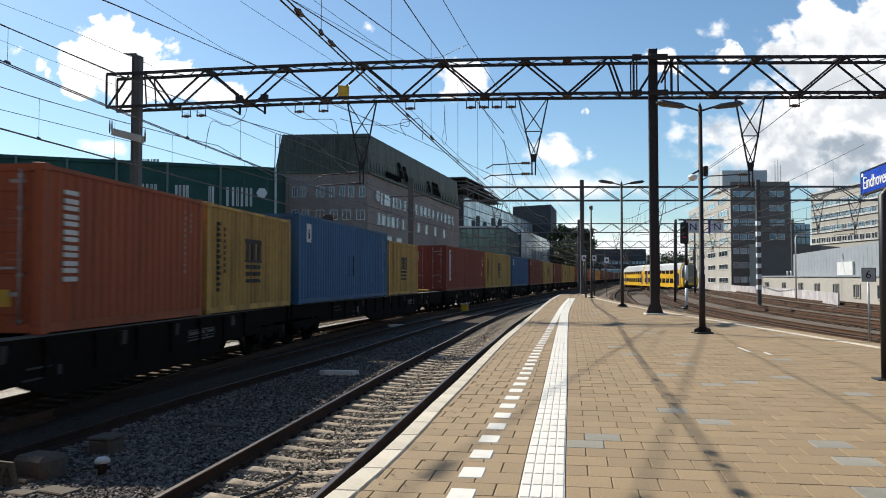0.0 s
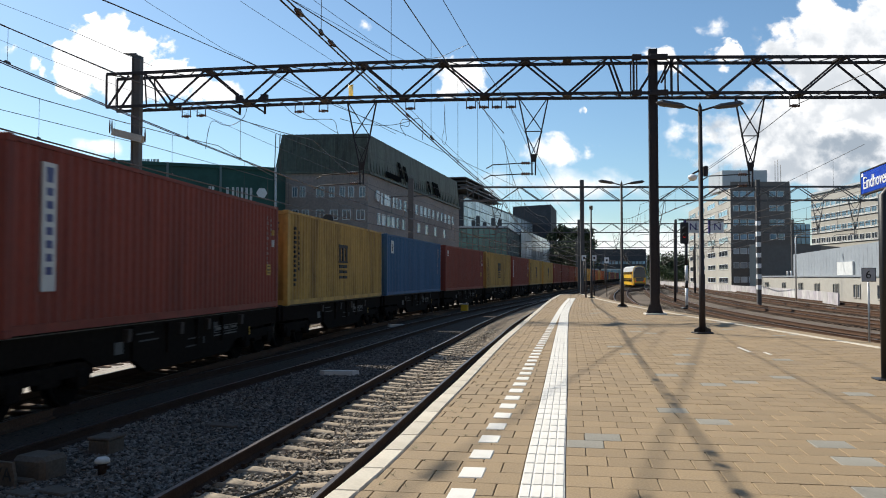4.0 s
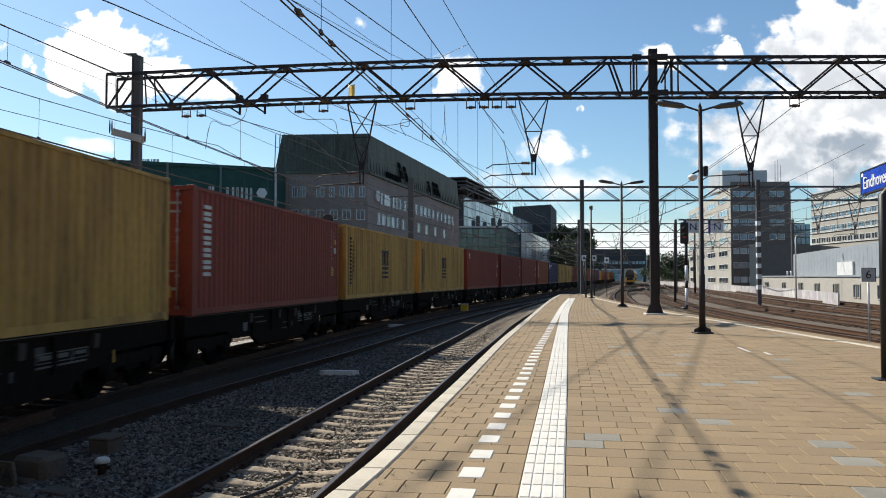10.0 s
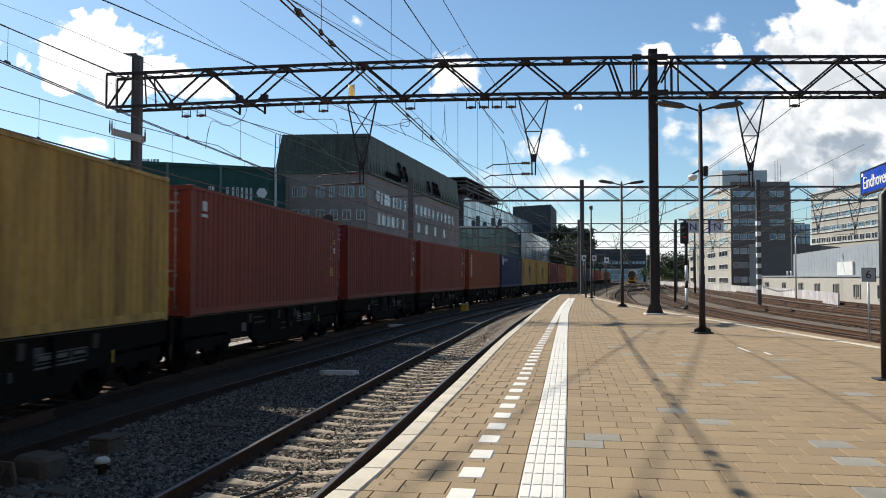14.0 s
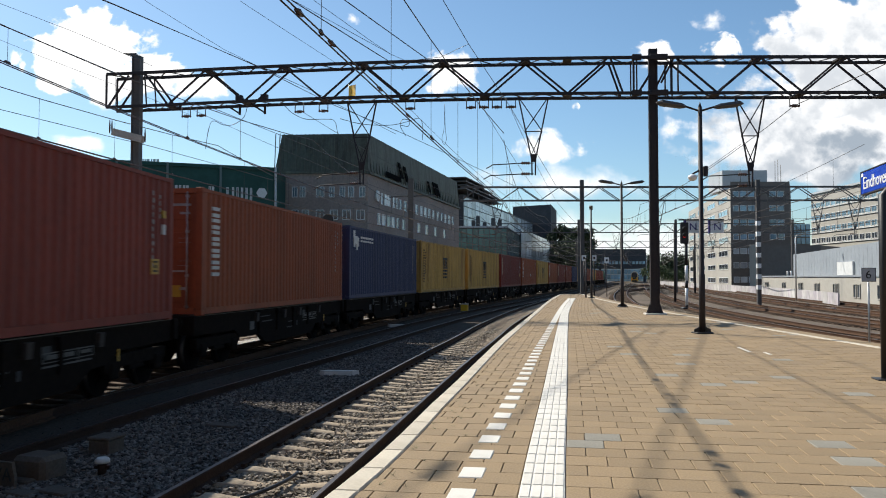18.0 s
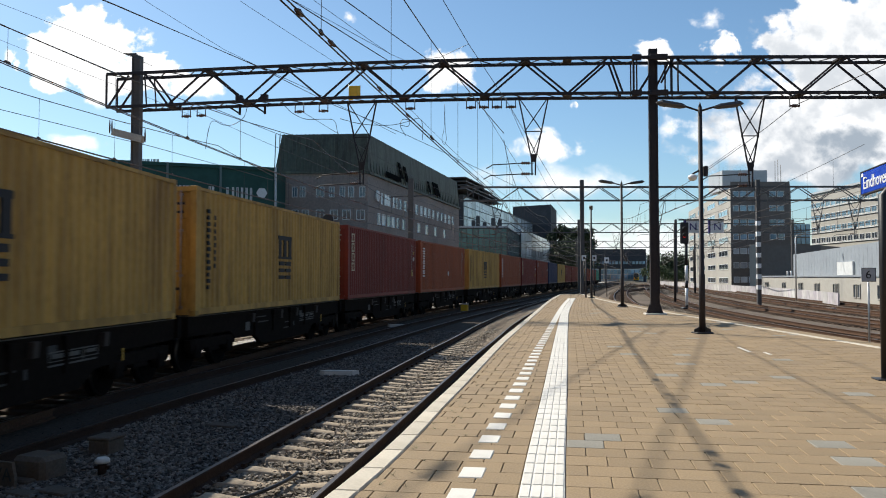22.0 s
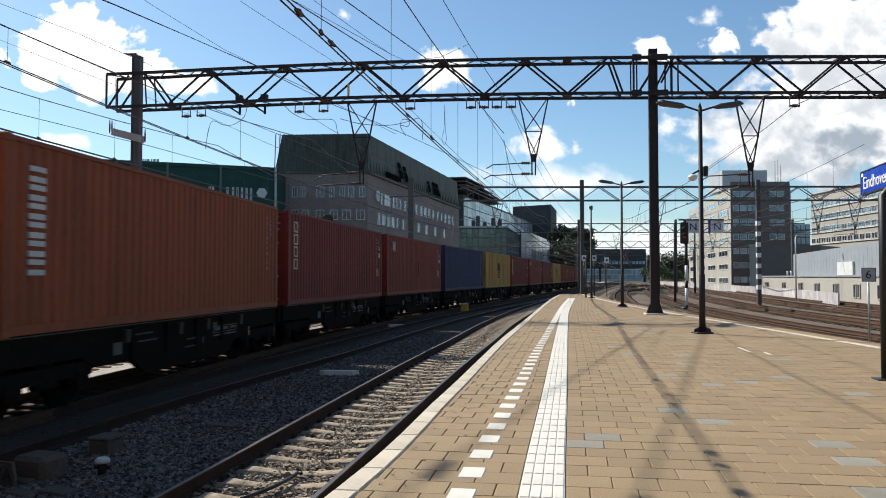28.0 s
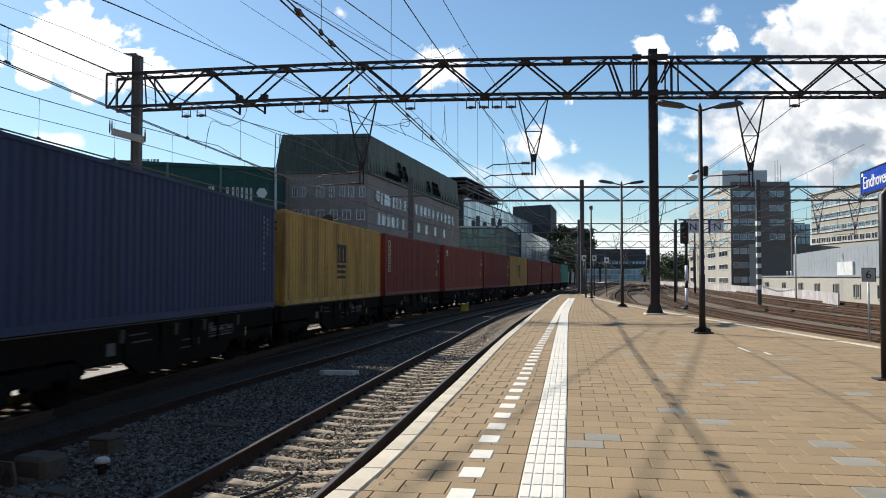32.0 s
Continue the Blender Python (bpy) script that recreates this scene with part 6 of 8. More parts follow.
    if color in ("red", "dark_red"):
        bm = bmesh.new()
        bars(bm, [(L - 1.0, L - 0.66, 0.92, 1.22)], xs)
        sp = part("size_plate", bm, M["plate_yellow"], c, "yellow size plate")
        bm = bmesh.new()
        bars(bm, [(L - 0.95, L - 0.71, 1.15, 1.18), (L - 0.92, L - 0.86, 1.04, 1.1), (L - 0.81, L - 0.75, 1.04, 1.1), (L - 0.93, L - 0.73, 0.97, 1.0)], xs + 0.004)
        tagged(part("plate_writing", bm, M["logo_black"], sp), kind="stuff")
        bm = bmesh.new()
        bars(bm, [(L - 0.5, L - 0.36, 2.05, 2.2)], xs)
        part("hazard_sticker", bm, M["plate_yellow"], c)
        bm = bmesh.new()
        bars(bm, [(L - 0.5, L - 0.36, 1.72, 1.92)], xs)
        part("sticker", bm, M["logo_white"], c)
    # numbers near the far end, as bars
    if color != "yellow":
        bm = bmesh.new()
        bars(bm, [(L - 0.97, L - 0.97 + (0.05, 0.08, 0.035)[k * 7 % 3], 2.55 - k * 0.14 - 0.085, 2.55 - k * 0.14) for k in range(11)], xs)
        bars(bm, [(L - 0.66, L - 0.61, 2.5 - k * 0.13 - 0.08, 2.5 - k * 0.13) for k in range(4)], xs)
        tagged(part("number_marks", bm, M["door_ink"], c), kind="stuff")
    return c


# ---- wagons ----
bm = bmesh.new()
prof = [(0.0, 0.10), (0.46, 0.10), (0.46, 0.0)]
for s in (-1, 1):
    x = s * 0.7535
    tube(bm, [(x - 0.065, 0, 0), (x + 0.065, 0, 0)], 0.46, 24, 1)
    for f in bm.faces:
        if len(f.verts) > 4:
            f.material_index = 0
    tube(bm, [(x - s * 0.085, 0, 0), (x - s * 0.06, 0, 0)], 0.49, 24, 0)
    tube(bm, [(x + s * 0.066, 0, 0), (x + s * 0.075, 0, 0)], 0.40, 24, 0)
    for k in range(3):
        a = 2 * math.pi * k / 3
        box(bm, x + s * 0.075 - 0.006, x + s * 0.075 + 0.012, 0.25 * math.cos(a) - 0.04, 0.25 * math.cos(a) + 0.04, 0.25 * math.sin(a) - 0.04, 0.25 * math.sin(a) + 0.04)
tube(bm, [(-1.02, 0, 0), (1.02, 0, 0)], 0.08, 10, 0)
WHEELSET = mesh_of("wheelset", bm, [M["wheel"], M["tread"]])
bm = bmesh.new()
for s in (-1, 1):
    x0, x1 = (0.93, 1.09) if s > 0 else (-1.09, -0.93)
    prism(bm, [(x0, 0.5), (x1, 0.5), (x1, 0.72), (x0, 0.72)], -1.25, 1.25)
    for y in (-0.9, 0.9):
        box(bm, x0 - 0.02, x1 + 0.03, y - 0.16, y + 0.16, 0.3, 0.62, 0, 0.03)
        for q in (-0.23, 0.23):
            tube(bm, [(s * 1.02, y + q, 0.42), (s * 1.02, y + q, 0.66)], 0.075, 8)
    box(bm, x0, x1, -0.3, 0.3, 0.4, 0.5, 0, 0.02)
box(bm, -1.0, 1.0, -0.2, 0.2, 0.45, 0.8, 0, 0.03)
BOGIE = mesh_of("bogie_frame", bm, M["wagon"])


bm = bmesh.new()
tube(bm, [(0, 0, 0), (0, 0.3, 0)], 0.08, 10)
tube(bm, [(0, 0.3, 0), (0, 0.34, 0)], 0.2, 12)
BUFFER = mesh_of("buffer", bm, M["wagon"])
WHEELS = []


def build_wagon(length, label, deck=1.06):
    """Flat container wagon; origin on the rails under its near end, running to +y."""
    w = thing("container_wagon", label, "wagon", group="container wagons")
    L = length
    for s in (-1, 1):
        bm = bmesh.new()
        x0, x1 = (1.0, 1.12) if s > 0 else (-1.12, -1.0)
        out = [(0.25, deck), (L - 0.25, deck), (L - 0.25, deck - 0.42), (L - 2.6, deck - 0.44), (L - 3.0, deck - 0.64), (L * 0.73, deck - 0.66), (L * 0.69, deck - 0.93), (L * 0.37, deck - 0.93), (L * 0.33, deck - 0.66), (3.0, deck - 0.64), (2.6, deck - 0.44), (0.25, deck - 0.42)]
        n = len(out)
        a = [bm.verts.new((x0, y, z)) for y, z in out]
        b = [bm.verts.new((x1, y, z)) for y, z in out]
        for i in range(n):
            bm.faces.new((a[i], a[(i + 1) % n], b[(i + 1) % n], b[i]))
        bm.faces.new(a[::-1])
        bm.faces.new(b)
        k = 4.2
        while k < L - 4.0:
            box(bm, min(s * 1.12, s * 1.17), max(s * 1.12, s * 1.17), k, k + 0.1, deck - 0.62, deck - 0.04)
            box(bm, min(s * 1.12, s * 1.21), max(s * 1.12, s * 1.21), k - 0.06, k + 0.16, deck - 0.16, deck - 0.03)
            k += 1.45
        bmesh.ops.recalc_face_normals(bm, faces=bm.faces)
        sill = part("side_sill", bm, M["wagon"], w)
        for y0, y1, z0, z1 in ((4.4, 5.1, deck - 0.2, deck - 0.17), (4.5, 5.3, deck - 0.34, deck - 0.31), (6.6, 7.2, deck - 0.62, deck - 0.59), (6.7, 7.3, deck - 0.46, deck - 0.43), (7.5, 7.58, deck - 0.6, deck - 0.45),
                               (L - 5.0, L - 4.75, deck - 0.3, deck - 0.16)):
            bm = bmesh.new()
            box(bm, min(s * 1.13, s * 1.135), max(s * 1.13, s * 1.135), y0, y1, z0, z1)
            part("stencil_mark", bm, M["stencil"], sill)
        # framed data panel, a pale square plate and a small yellow triangle
        o0, o1 = min(s * 1.13, s * 1.136), max(s * 1.13, s * 1.136)
        bm = bmesh.new()
        yp = L * 0.62
        for a, b, p, q in ((0, 1.5, 0.27, 0.29), (0, 1.5, 0.13, 0.145), (0, 0.02, 0.13, 0.29), (1.0, 1.03, 0.1, 0.3), (1.48, 1.5, 0.13, 0.29), (0.08, 0.9, 0.18, 0.25), (1.1, 1.42, 0.19, 0.25), (0.0, 1.45, 0.06, 0.09)):
            box(bm, o0, o1, yp + a, yp + b, deck - 0.55 + p, deck - 0.55 + q)
        part("data_panel", bm, M["plate_pale"], sill, "pale framed data panel")
        bm = bmesh.new()
        box(bm, o0, o1, L * 0.275, L * 0.275 + 0.3, deck - 0.5, deck - 0.28)
        part("white_plate", bm, M["plate_pale"], sill)
        bm = bmesh.new()
        prism(bm, [(o0, deck - 0.62), (o1, deck - 0.62), (o1, deck - 0.4), (o0, deck - 0.4)], L * 0.8, L * 0.8 + 0.07)
        part("yellow_mark", bm, M["plate_yellow"], sill)
        # spring hangers and brackets that stand out from the sill
        for y in (L * 0.3, L * 0.47, L * 0.58, L * 0.74):
            bm = bmesh.new()
            prism(bm, [(min(s * 1.12, s * 1.2), deck - 0.3), (max(s * 1.12, s * 1.2), deck - 0.3), (max(s * 1.12, s * 1.22), deck - 0.06), (min(s * 1.12, s * 1.22), deck - 0.06)], y, y + 0.16)
            part("bracket", bm, M["wagon_rib"], sill, "worn rusty bracket")
    bm = bmesh.new()
    box(bm, -1.2, 1.2, 0.12, 0.3, deck - 0.4, deck + 0.02)
    box(bm, -1.2, 1.2, L - 0.3, L - 0.12, deck - 0.4, deck + 0.02)
    for k in range(int(L / 2.2)):
        box(bm, -1.0, 1.0, 1.2 + k * 2.2, 1.4 + k * 2.2, deck - 0.3, deck - 0.02)
    box(bm, -0.25, 0.25, 0.3, L - 0.3, deck - 0.45, deck - 0.06)
    part("underframe", bm, M["wagon"], w)
    for s in (-1, 1):
        bm = bmesh.new()
        box(bm, min(s * 0.86, s * 1.13), max(s * 0.86, s * 1.13), 0.3, L - 0.3, deck + 0.001, deck + 0.02)
        part("deck_flange", bm, M["wagon_top"], w, "worn bare-metal top flange")
    # cross plates whose hollow edges leave oval openings in the deck
    for k in range(int((L - 0.8) / 2.35)):
        yc = 1.0 + k * 2.35
        bm = bmesh.new()
        cols = []
        for q in range(13):
            x = -0.86 + 1.72 * q / 12
            e = 0.2 + 0.85 * abs(x / 0.86) ** 2.6
            cols.append([bm.verts.new((x, yc + a, z)) for a, z in ((-e, deck + 0.004), (-e, deck + 0.018), (e, deck + 0.018), (e, deck + 0.004))])
        for c0_, c1_ in zip(cols, cols[1:]):
            for v in range(3):
                bm.faces.new((c0_[v], c1_[v], c1_[v + 1], c0_[v + 1]))
        part("deck_plate", bm, M["wagon_top"], w, "worn deck plate with hollow edges")
    bm = bmesh.new()
    tube(bm, [(-0.6, L * 0.42, deck - 0.6), (0.6, L * 0.42, deck - 0.6)], 0.17, 10)
    part("air_tank", bm, M["wagon"], w)
    bm = bmesh.new()
    box(bm, 0.7, 1.0, L * 0.5, L * 0.5 + 0.7, deck - 0.85, deck - 0.45, 0, 0.02)
    part("brake_gear", bm, M["wagon"], w)
    for s in (-1, 1):
        for y, d in ((0.12, 180), (L - 0.12, 0)):
            share("buffer", BUFFER, w, pose(s * 0.875, y, deck - 0.12, 0, 0, d))
    for y in (1.75, L - 1.75):
        bg = share("bogie", BOGIE, w, pose(0, y, 0))
        for a in (-0.9, 0.9):
            share("wheelset", WHEELSET, bg, pose(0, a, 0.46))
    return w


DECK = 1.255
LOADS = [
    # colour, length, doors, mark, label
    ("orange", 6.058, True, "column", "short orange-brown ribbed container with a column of white letters"),
    ("yellow", 6.058, True, "block sidetext", "short mustard yellow container with black block mark"),
    ("blue", 12.192, False, "patch frame", "bright blue ribbed container with a white patch"),
    ("yellow", 6.058, True, "block", "short mustard yellow container with black block mark"),
    ("red", 12.192, True, "label", "brick-red container with doors and a tall white label"),
    ("yellow", 12.192, True, "block sidetext", "mustard yellow ribbed container with black block mark"),
    ("blue", 12.192, False, "patch", "bright blue ribbed container with a white patch"),
    ("red", 12.192, True, "small", "brick-red container with a small white emblem"),
    ("yellow", 12.192, True, "block sidetext", "mustard yellow streaked container with black block mark"),
    ("red", 12.192, True, "column", "brick-red container with a column of white letters"),
    ("yellow", 12.192, True, "block sidetext", "mustard yellow ribbed container with black block mark"),
]
ORDER = [("yellow", "block sidetext"), ("red", "small"), ("dark_red", ""), ("red", ""), ("orange", "column"), ("navy", "emblem"), ("yellow", "block sidetext"),
         ("yellow", "block sidetext"), ("dark_red", "short"), ("orange", "column diamond"), ("yellow", "block sidetext"), ("orange", "column"), ("dark_red", "short"),
         ("red", "emblem_plate frame"), ("navy", ""), ("yellow", "block"), ("dark_red", "short"), ("red", "small"), ("dark_red", ""), ("yellow", "block"),
         ("red", ""), ("dark_red", ""), ("red", ""), ("green", "")]
NAMES = {"red": "brick-red", "dark_red": "dark maroon", "orange": "orange-brown", "yellow": "mustard yellow", "blue": "bright blue", "navy": "navy blue", "green": "sea-green"}
EXTRA = {"column diamond": "with white letters and a white diamond", "emblem_plate frame": "with a small blue emblem plate", "column": "with a column of white letters", "short": "with a short column of cream letters", "small": "with a small white emblem", "emblem": "with a white emblem and letters",
         "block": "with black block mark", "block sidetext": "with black block mark and side writing", "": "with plain streaked sides"}
for n, (col, mk) in enumerate(ORDER):
    LOADS.append((col, 12.192, True, mk, NAMES[col] + " ribbed container " + EXTRA[mk]))
# distance of each box's near end from the point abreast of the camera, at the start
STARTS = [11.99, 18.35, 25.34, 37.81, 51.41, 64.53, 77.77, 91.44, 104.86, 118.26, 131.56, 145.09, 158.43, 172.08, 185.55, 199.28, 212.57, 225.97, 239.22, 252.63, 266.09, 279.68, 292.93, 306.14, 319.41, 332.95, 346.15, 359.33, 372.97, 385.76, 398.7, 411.8, 425.2, 439.2, 452.6]
CARRIED = []          # (thing, place of its near end at the start, length)
made = {}
for (col, ln, doors, mk, label), s0 in zip(LOADS, STARTS):
    key = (col, ln, doors, mk)
    if key in made:
        c = copy_thing(made[key], pose(0, 0, 0))
    else:
        c = made[key] = build_container(col, ln, label, doors, mk)
    CARRIED.append((c, s0, ln, RAIL + DECK))
SPEED = 10.065
short_wagon = None
for start, ln, label in ((4.9, 19.9, "black four-axle container wagon with worn deck"), (25.0, 26.3, "long black container wagon with an empty stretch of worn deck")):
    w = build_wagon(ln, label, DECK - 0.02)
    CARRIED.append((w, start, ln, RAIL))
bm = bmesh.new()
box(bm, -0.75, 0.35, 25.2, 25.75, DECK - 0.02, DECK + 0.1, 0, 0.03)
part("end_stop", bm, M["plate_yellow"], w, "yellow end stop")
for s0 in STARTS[4:]:
    if short_wagon is None:
        w = short_wagon = build_wagon(13.1, "black container wagon under a single box", DECK - 0.02)
    else:
        w = copy_thing(short_wagon, pose(0, 0, 0))
    CARRIED.append((w, s0 - 0.45, 13.1, RAIL))


def on_freight(s, z):
    """Pose of a vehicle's near end on the freight line, pointing along its chord."""
    if s < -58:
        x, y, h = on_line(-58)
        d = s + 58
        return x + math.sin(h) * d, y + math.cos(h) * d
    x, y, h = on_line(s)
    return x, y


def vehicle_pose(s, length, z):
    a, b = on_freight(s + length * 0.12, z), on_freight(s + length * 0.88, z)
    h = math.atan2(b[0] - a[0], b[1] - a[1])
    mx, my = (a[0] + b[0]) / 2, (a[1] + b[1]) / 2
    return pose(mx - math.sin(h) * length / 2, my - math.cos(h) * length / 2, z, 0, 0, -math.degrees(h))


# ---- the yellow passenger train ----
pass_x = spline([(60, 41.5), (139, 40.9), (158, 40.7), (172, 40.7), (190, 42.2), (205, 44.8), (225, 49.3), (267, 59.0), (340, 76.4), (440, 100), (1400, 326)])


def pass_y(t):
    return 139.0 + float(np.interp(t, [0, 3.5, 7, 9, 13, 17, 20, 25, 32], [0, 33, 66, 86, 128, 200, 262, 400, 640]))


CARS = []
for k in range(4):
    car = thing("passenger_coach", "yellow and blue double-deck passenger coach", "train", group="passenger train coaches")
    bm = bmesh.new()
    sec = [(-1.4, 0.35), (1.4, 0.35), (1.42, 1.4), (1.42, 3.2), (1.1, 4.3), (0.6, 4.62), (-0.6, 4.62), (-1.1, 4.3), (-1.42, 3.2), (-1.42, 1.4)]
    prism(bm, sec, 0.9 if k == 0 else 0.2, 26.3)
    part("body", bm, M["yellow"], car)
    bm = bmesh.new()
    prism(bm, [(-1.44, 3.35), (1.44, 3.35), (1.15, 4.3), (0.62, 4.66), (-0.62, 4.66), (-1.15, 4.3)], 1.2, 26.2)
    part("roof", bm, M["grey_panel"], car)
    for z0, z1 in ((1.1, 1.9), (2.75, 3.35)):
        for j in range(9):
            bm = bmesh.new()
            for s in (-1, 1):
                box(bm, min(s * 1.40, s * 1.45), max(s * 1.40, s * 1.45), 2.6 + j * 2.6, 4.7 + j * 2.6, z0, z1)
            part("window", bm, M["train_glass"], car)
    for s in (-1, 1):
        for j in (1.6, 23.6):
            bm = bmesh.new()
            box(bm, min(s * 1.41, s * 1.455), max(s * 1.41, s * 1.455), j, j + 1.3, 0.7, 2.8)
            part("door", bm, M["train_blue"], car)
    bm = bmesh.new()
    for y in (4, 22):
        box(bm, -1.2, 1.2, y - 1.5, y + 1.5, 0.05, 0.5, 0, 0.05)
    part("bogie", bm, M["black"], car)
    if k == 0:
        bm = bmesh.new()
        prism(bm, [(-1.25, 0.5), (1.25, 0.5), (1.36, 1.5), (1.36, 2.0), (-1.36, 2.0), (-1.36, 1.5)], -0.2, 0.95)
        part("nose", bm, M["yellow"], car)
        bm = bmesh.new()
        prism(bm, [(-1.36, 2.001), (1.36, 2.001), (1.3, 3.3), (0.95, 4.25), (0.4, 4.5), (-0.4, 4.5), (-0.95, 4.25), (-1.3, 3.3)], 0.45, 0.95)
        part("nose_hood", bm, M["grey_panel"], car, "silver-grey upper nose")
        bm = bmesh.new()
        prism(bm, [(-1.25, 2.002), (1.25, 2.002), (1.25, 3.2), (0.9, 4.05), (0.35, 4.3), (-0.35, 4.3), (-0.9, 4.05), (-1.25, 3.2)], -0.05, 0.46)
        box(bm, -0.85, 0.85, -0.23, -0.19, 1.2, 1.98)
        part("windscreen", bm, M["train_glass"], car, "large black windscreen")
        bm = bmesh.new()
        prism(bm, [(-1.0, 0.35), (1.0, 0.35), (1.2, 0.75), (-1.2, 0.75)], -0.35, 0.2)
        part("skirt", bm, M["black"], car)
        bm = bmesh.new()
        for s in (-1, 1):
            tube(bm, [(s * 0.9, -0.25, 1.2), (s * 0.9, -0.18, 1.2)], 0.12, 8)
        part("tail_lamp", bm, M["red_lens"], car)
    CARS.append((car, 27.0 * k))


# ---- clouds: far glowing backdrop sheets that drift with the wind ----
def cloud_material(name, seed, grain, cover, grey, soft, rag):
    """White vapour: a soft-rimmed heap whose outline billows at three scales; thick low parts turn grey."""
    m = bpy.data.materials.new(name)
    m.use_nodes = True
    n, l = m.node_tree.nodes, m.node_tree.links
    n.clear()

    def math_node(op, a, b=0.0):
        q = n.new("ShaderNodeMath")
        q.operation = op
        for k, v in ((0, a), (1, b)):
            if isinstance(v, (int, float)):
                q.inputs[k].default_value = v
            else:
                l.new(v, q.inputs[k])
        return q.outputs["Value"]

    def noise(scale, detail, shift):
        mp = n.new("ShaderNodeMapping")
        mp.inputs["Location"].default_value = (seed * 3.17 + shift, seed * 1.31, seed + shift)
        mp.inputs["Scale"].default_value = (scale, scale, scale * 1.15)
        l.new(tc.outputs["Object"], mp.inputs["Vector"])
        no = n.new("ShaderNodeTexNoise")
        no.inputs["Scale"].default_value = 1.0
        no.inputs["Detail"].default_value = detail
        no.inputs["Roughness"].default_value = 0.54
        l.new(mp.outputs["Vector"], no.inputs["Vector"])
        return math_node("SUBTRACT", no.outputs["Fac"], 0.5)

    def ramp(v, a, b, lo, hi, smooth=True):
        q = n.new("ShaderNodeMapRange")
        q.interpolation_type = "SMOOTHSTEP" if smooth else "LINEAR"
        for k, w in (("From Min", a), ("From Max", b), ("To Min", lo), ("To Max", hi)):
            q.inputs[k].default_value = w
        l.new(v, q.inputs["Value"])
        return q.outputs["Result"]

    out = n.new("ShaderNodeOutputMaterial")
    mixs = n.new("ShaderNodeMixShader")
    tr = n.new("ShaderNodeBsdfTransparent")
    em = n.new("ShaderNodeEmission")
    tc = n.new("ShaderNodeTexCoord")
    # distance from the sheet's middle, 0 to 1 at its rim
    sub = n.new("ShaderNodeVectorMath")
    sub.operation = "SUBTRACT"
    sub.inputs[1].default_value = (0.5, 0.5, 0.5)
    l.new(tc.outputs["Generated"], sub.inputs[0])
    mul = n.new("ShaderNodeVectorMath")
    mul.operation = "MULTIPLY"
    mul.inputs[1].default_value = (2, 0, 2)
    l.new(sub.outputs["Vector"], mul.inputs[0])
    ln = n.new("ShaderNodeVectorMath")
    ln.operation = "LENGTH"
    l.new(mul.outputs["Vector"], ln.inputs[0])
    sep = n.new("ShaderNodeSeparateXYZ")
    l.new(mul.outputs["Vector"], sep.inputs["Vector"])
    body = math_node("ADD", math_node("SUBTRACT", cover, ln.outputs["Value"]), math_node("MULTIPLY", noise(grain, 10, 0.0), rag))
    rim = ramp(ln.outputs["Value"], 0.8, 0.99, 1.0, 0.0)
    dens = math_node("MULTIPLY", ramp(body, 0.0, soft, 0.0, 1.0), rim)
    # thick parts and low bases turn grey, in folds
    low = math_node("MULTIPLY", sep.outputs["Z"], -0.35)
    fold = math_node("ADD", math_node("MULTIPLY", noise(grain * 0.9, 6, 9.0), 2.6), math_node("ADD", low, math_node("MULTIPLY", body, 0.5)))
    shade = ramp(fold, -0.2, 0.6, 0.0, grey)
    col = n.new("ShaderNodeMix")
    col.data_type = "RGBA"
    col.inputs["A"].default_value = rgb(0.97, 0.97, 0.97)
    col.inputs["B"].default_value = rgb(0.33, 0.385, 0.45)
    l.new(shade, col.inputs["Factor"])
    l.new(col.outputs["Result"], em.inputs["Color"])
    em.inputs["Strength"].default_value = 0.98
    l.new(dens, mixs.inputs["Fac"])
    l.new(tr.outputs["BSDF"], mixs.inputs[1])
    l.new(em.outputs["Emission"], mixs.inputs[2])
    l.new(mixs.outputs["Shader"], out.inputs["Surface"])
    return m


CLOUD_Y = 3200.0
CLOUDS = []


def cloud(px, py, w, h, seed, label, grain=2.6, cover=0.75, grey=0.1, soft=0.15, rag=1.6, far=0.0):
    y = CLOUD_Y + far
    k = y / 1419.75
    bm = bmesh.new()
    nx, nz = 14, 8
    g = {}
    for i in range(nx + 1):
        for j in range(nz + 1):
            u, v = i / nx * 2 - 1, j / nz * 2 - 1
            g[i, j] = bm.verts.new((u * w / 2 * k, 60 * (u * u + v * v) + 20 * math.sin(5 * u + seed), v * h / 2 * k))
    for i in range(nx):
        for j in range(nz):
            bm.faces.new((g[i, j], g[i + 1, j], g[i + 1, j + 1], g[i, j + 1]))
    me = mesh_of("cloud", bm, cloud_material("cloud_vapour", seed, grain / (100 * k), cover, grey, soft, rag))
    c = tagged(new("cloud", me), label, "cloud", "clouds", "structure")
    at = (place(px, y), y, zof(py, y))
    CLOUDS.append((c, at))


cloud(185, 98, 330, 210, 1.0, "bright white cumulus cloud", 1.7, 0.78, 0.0, 0.14, 1.5)
cloud(285, 140, 240, 110, 1.6, "bright white cumulus cloud", 2.2, 0.72, 0.0, 0.16, 1.5, 20)
cloud(395, 160, 190, 80, 1.9, "thin white cloud trail", 2.4, 0.62, 0.0, 0.3, 1.5, 40)
cloud(185, 258, 200, 56, 2.0, "thin white cloud bank", 2.2, 0.66, 0.0, 0.5, 1.2)
cloud(160, 26, 80, 44, 3.0, "small white cloud wisp", 3.0, 0.58, 0.0, 0.3, 1.8)
cloud(20, 85, 110, 60, 3.4, "faint white cloud wisp", 3.0, 0.5, 0.0, 0.7, 1.8)
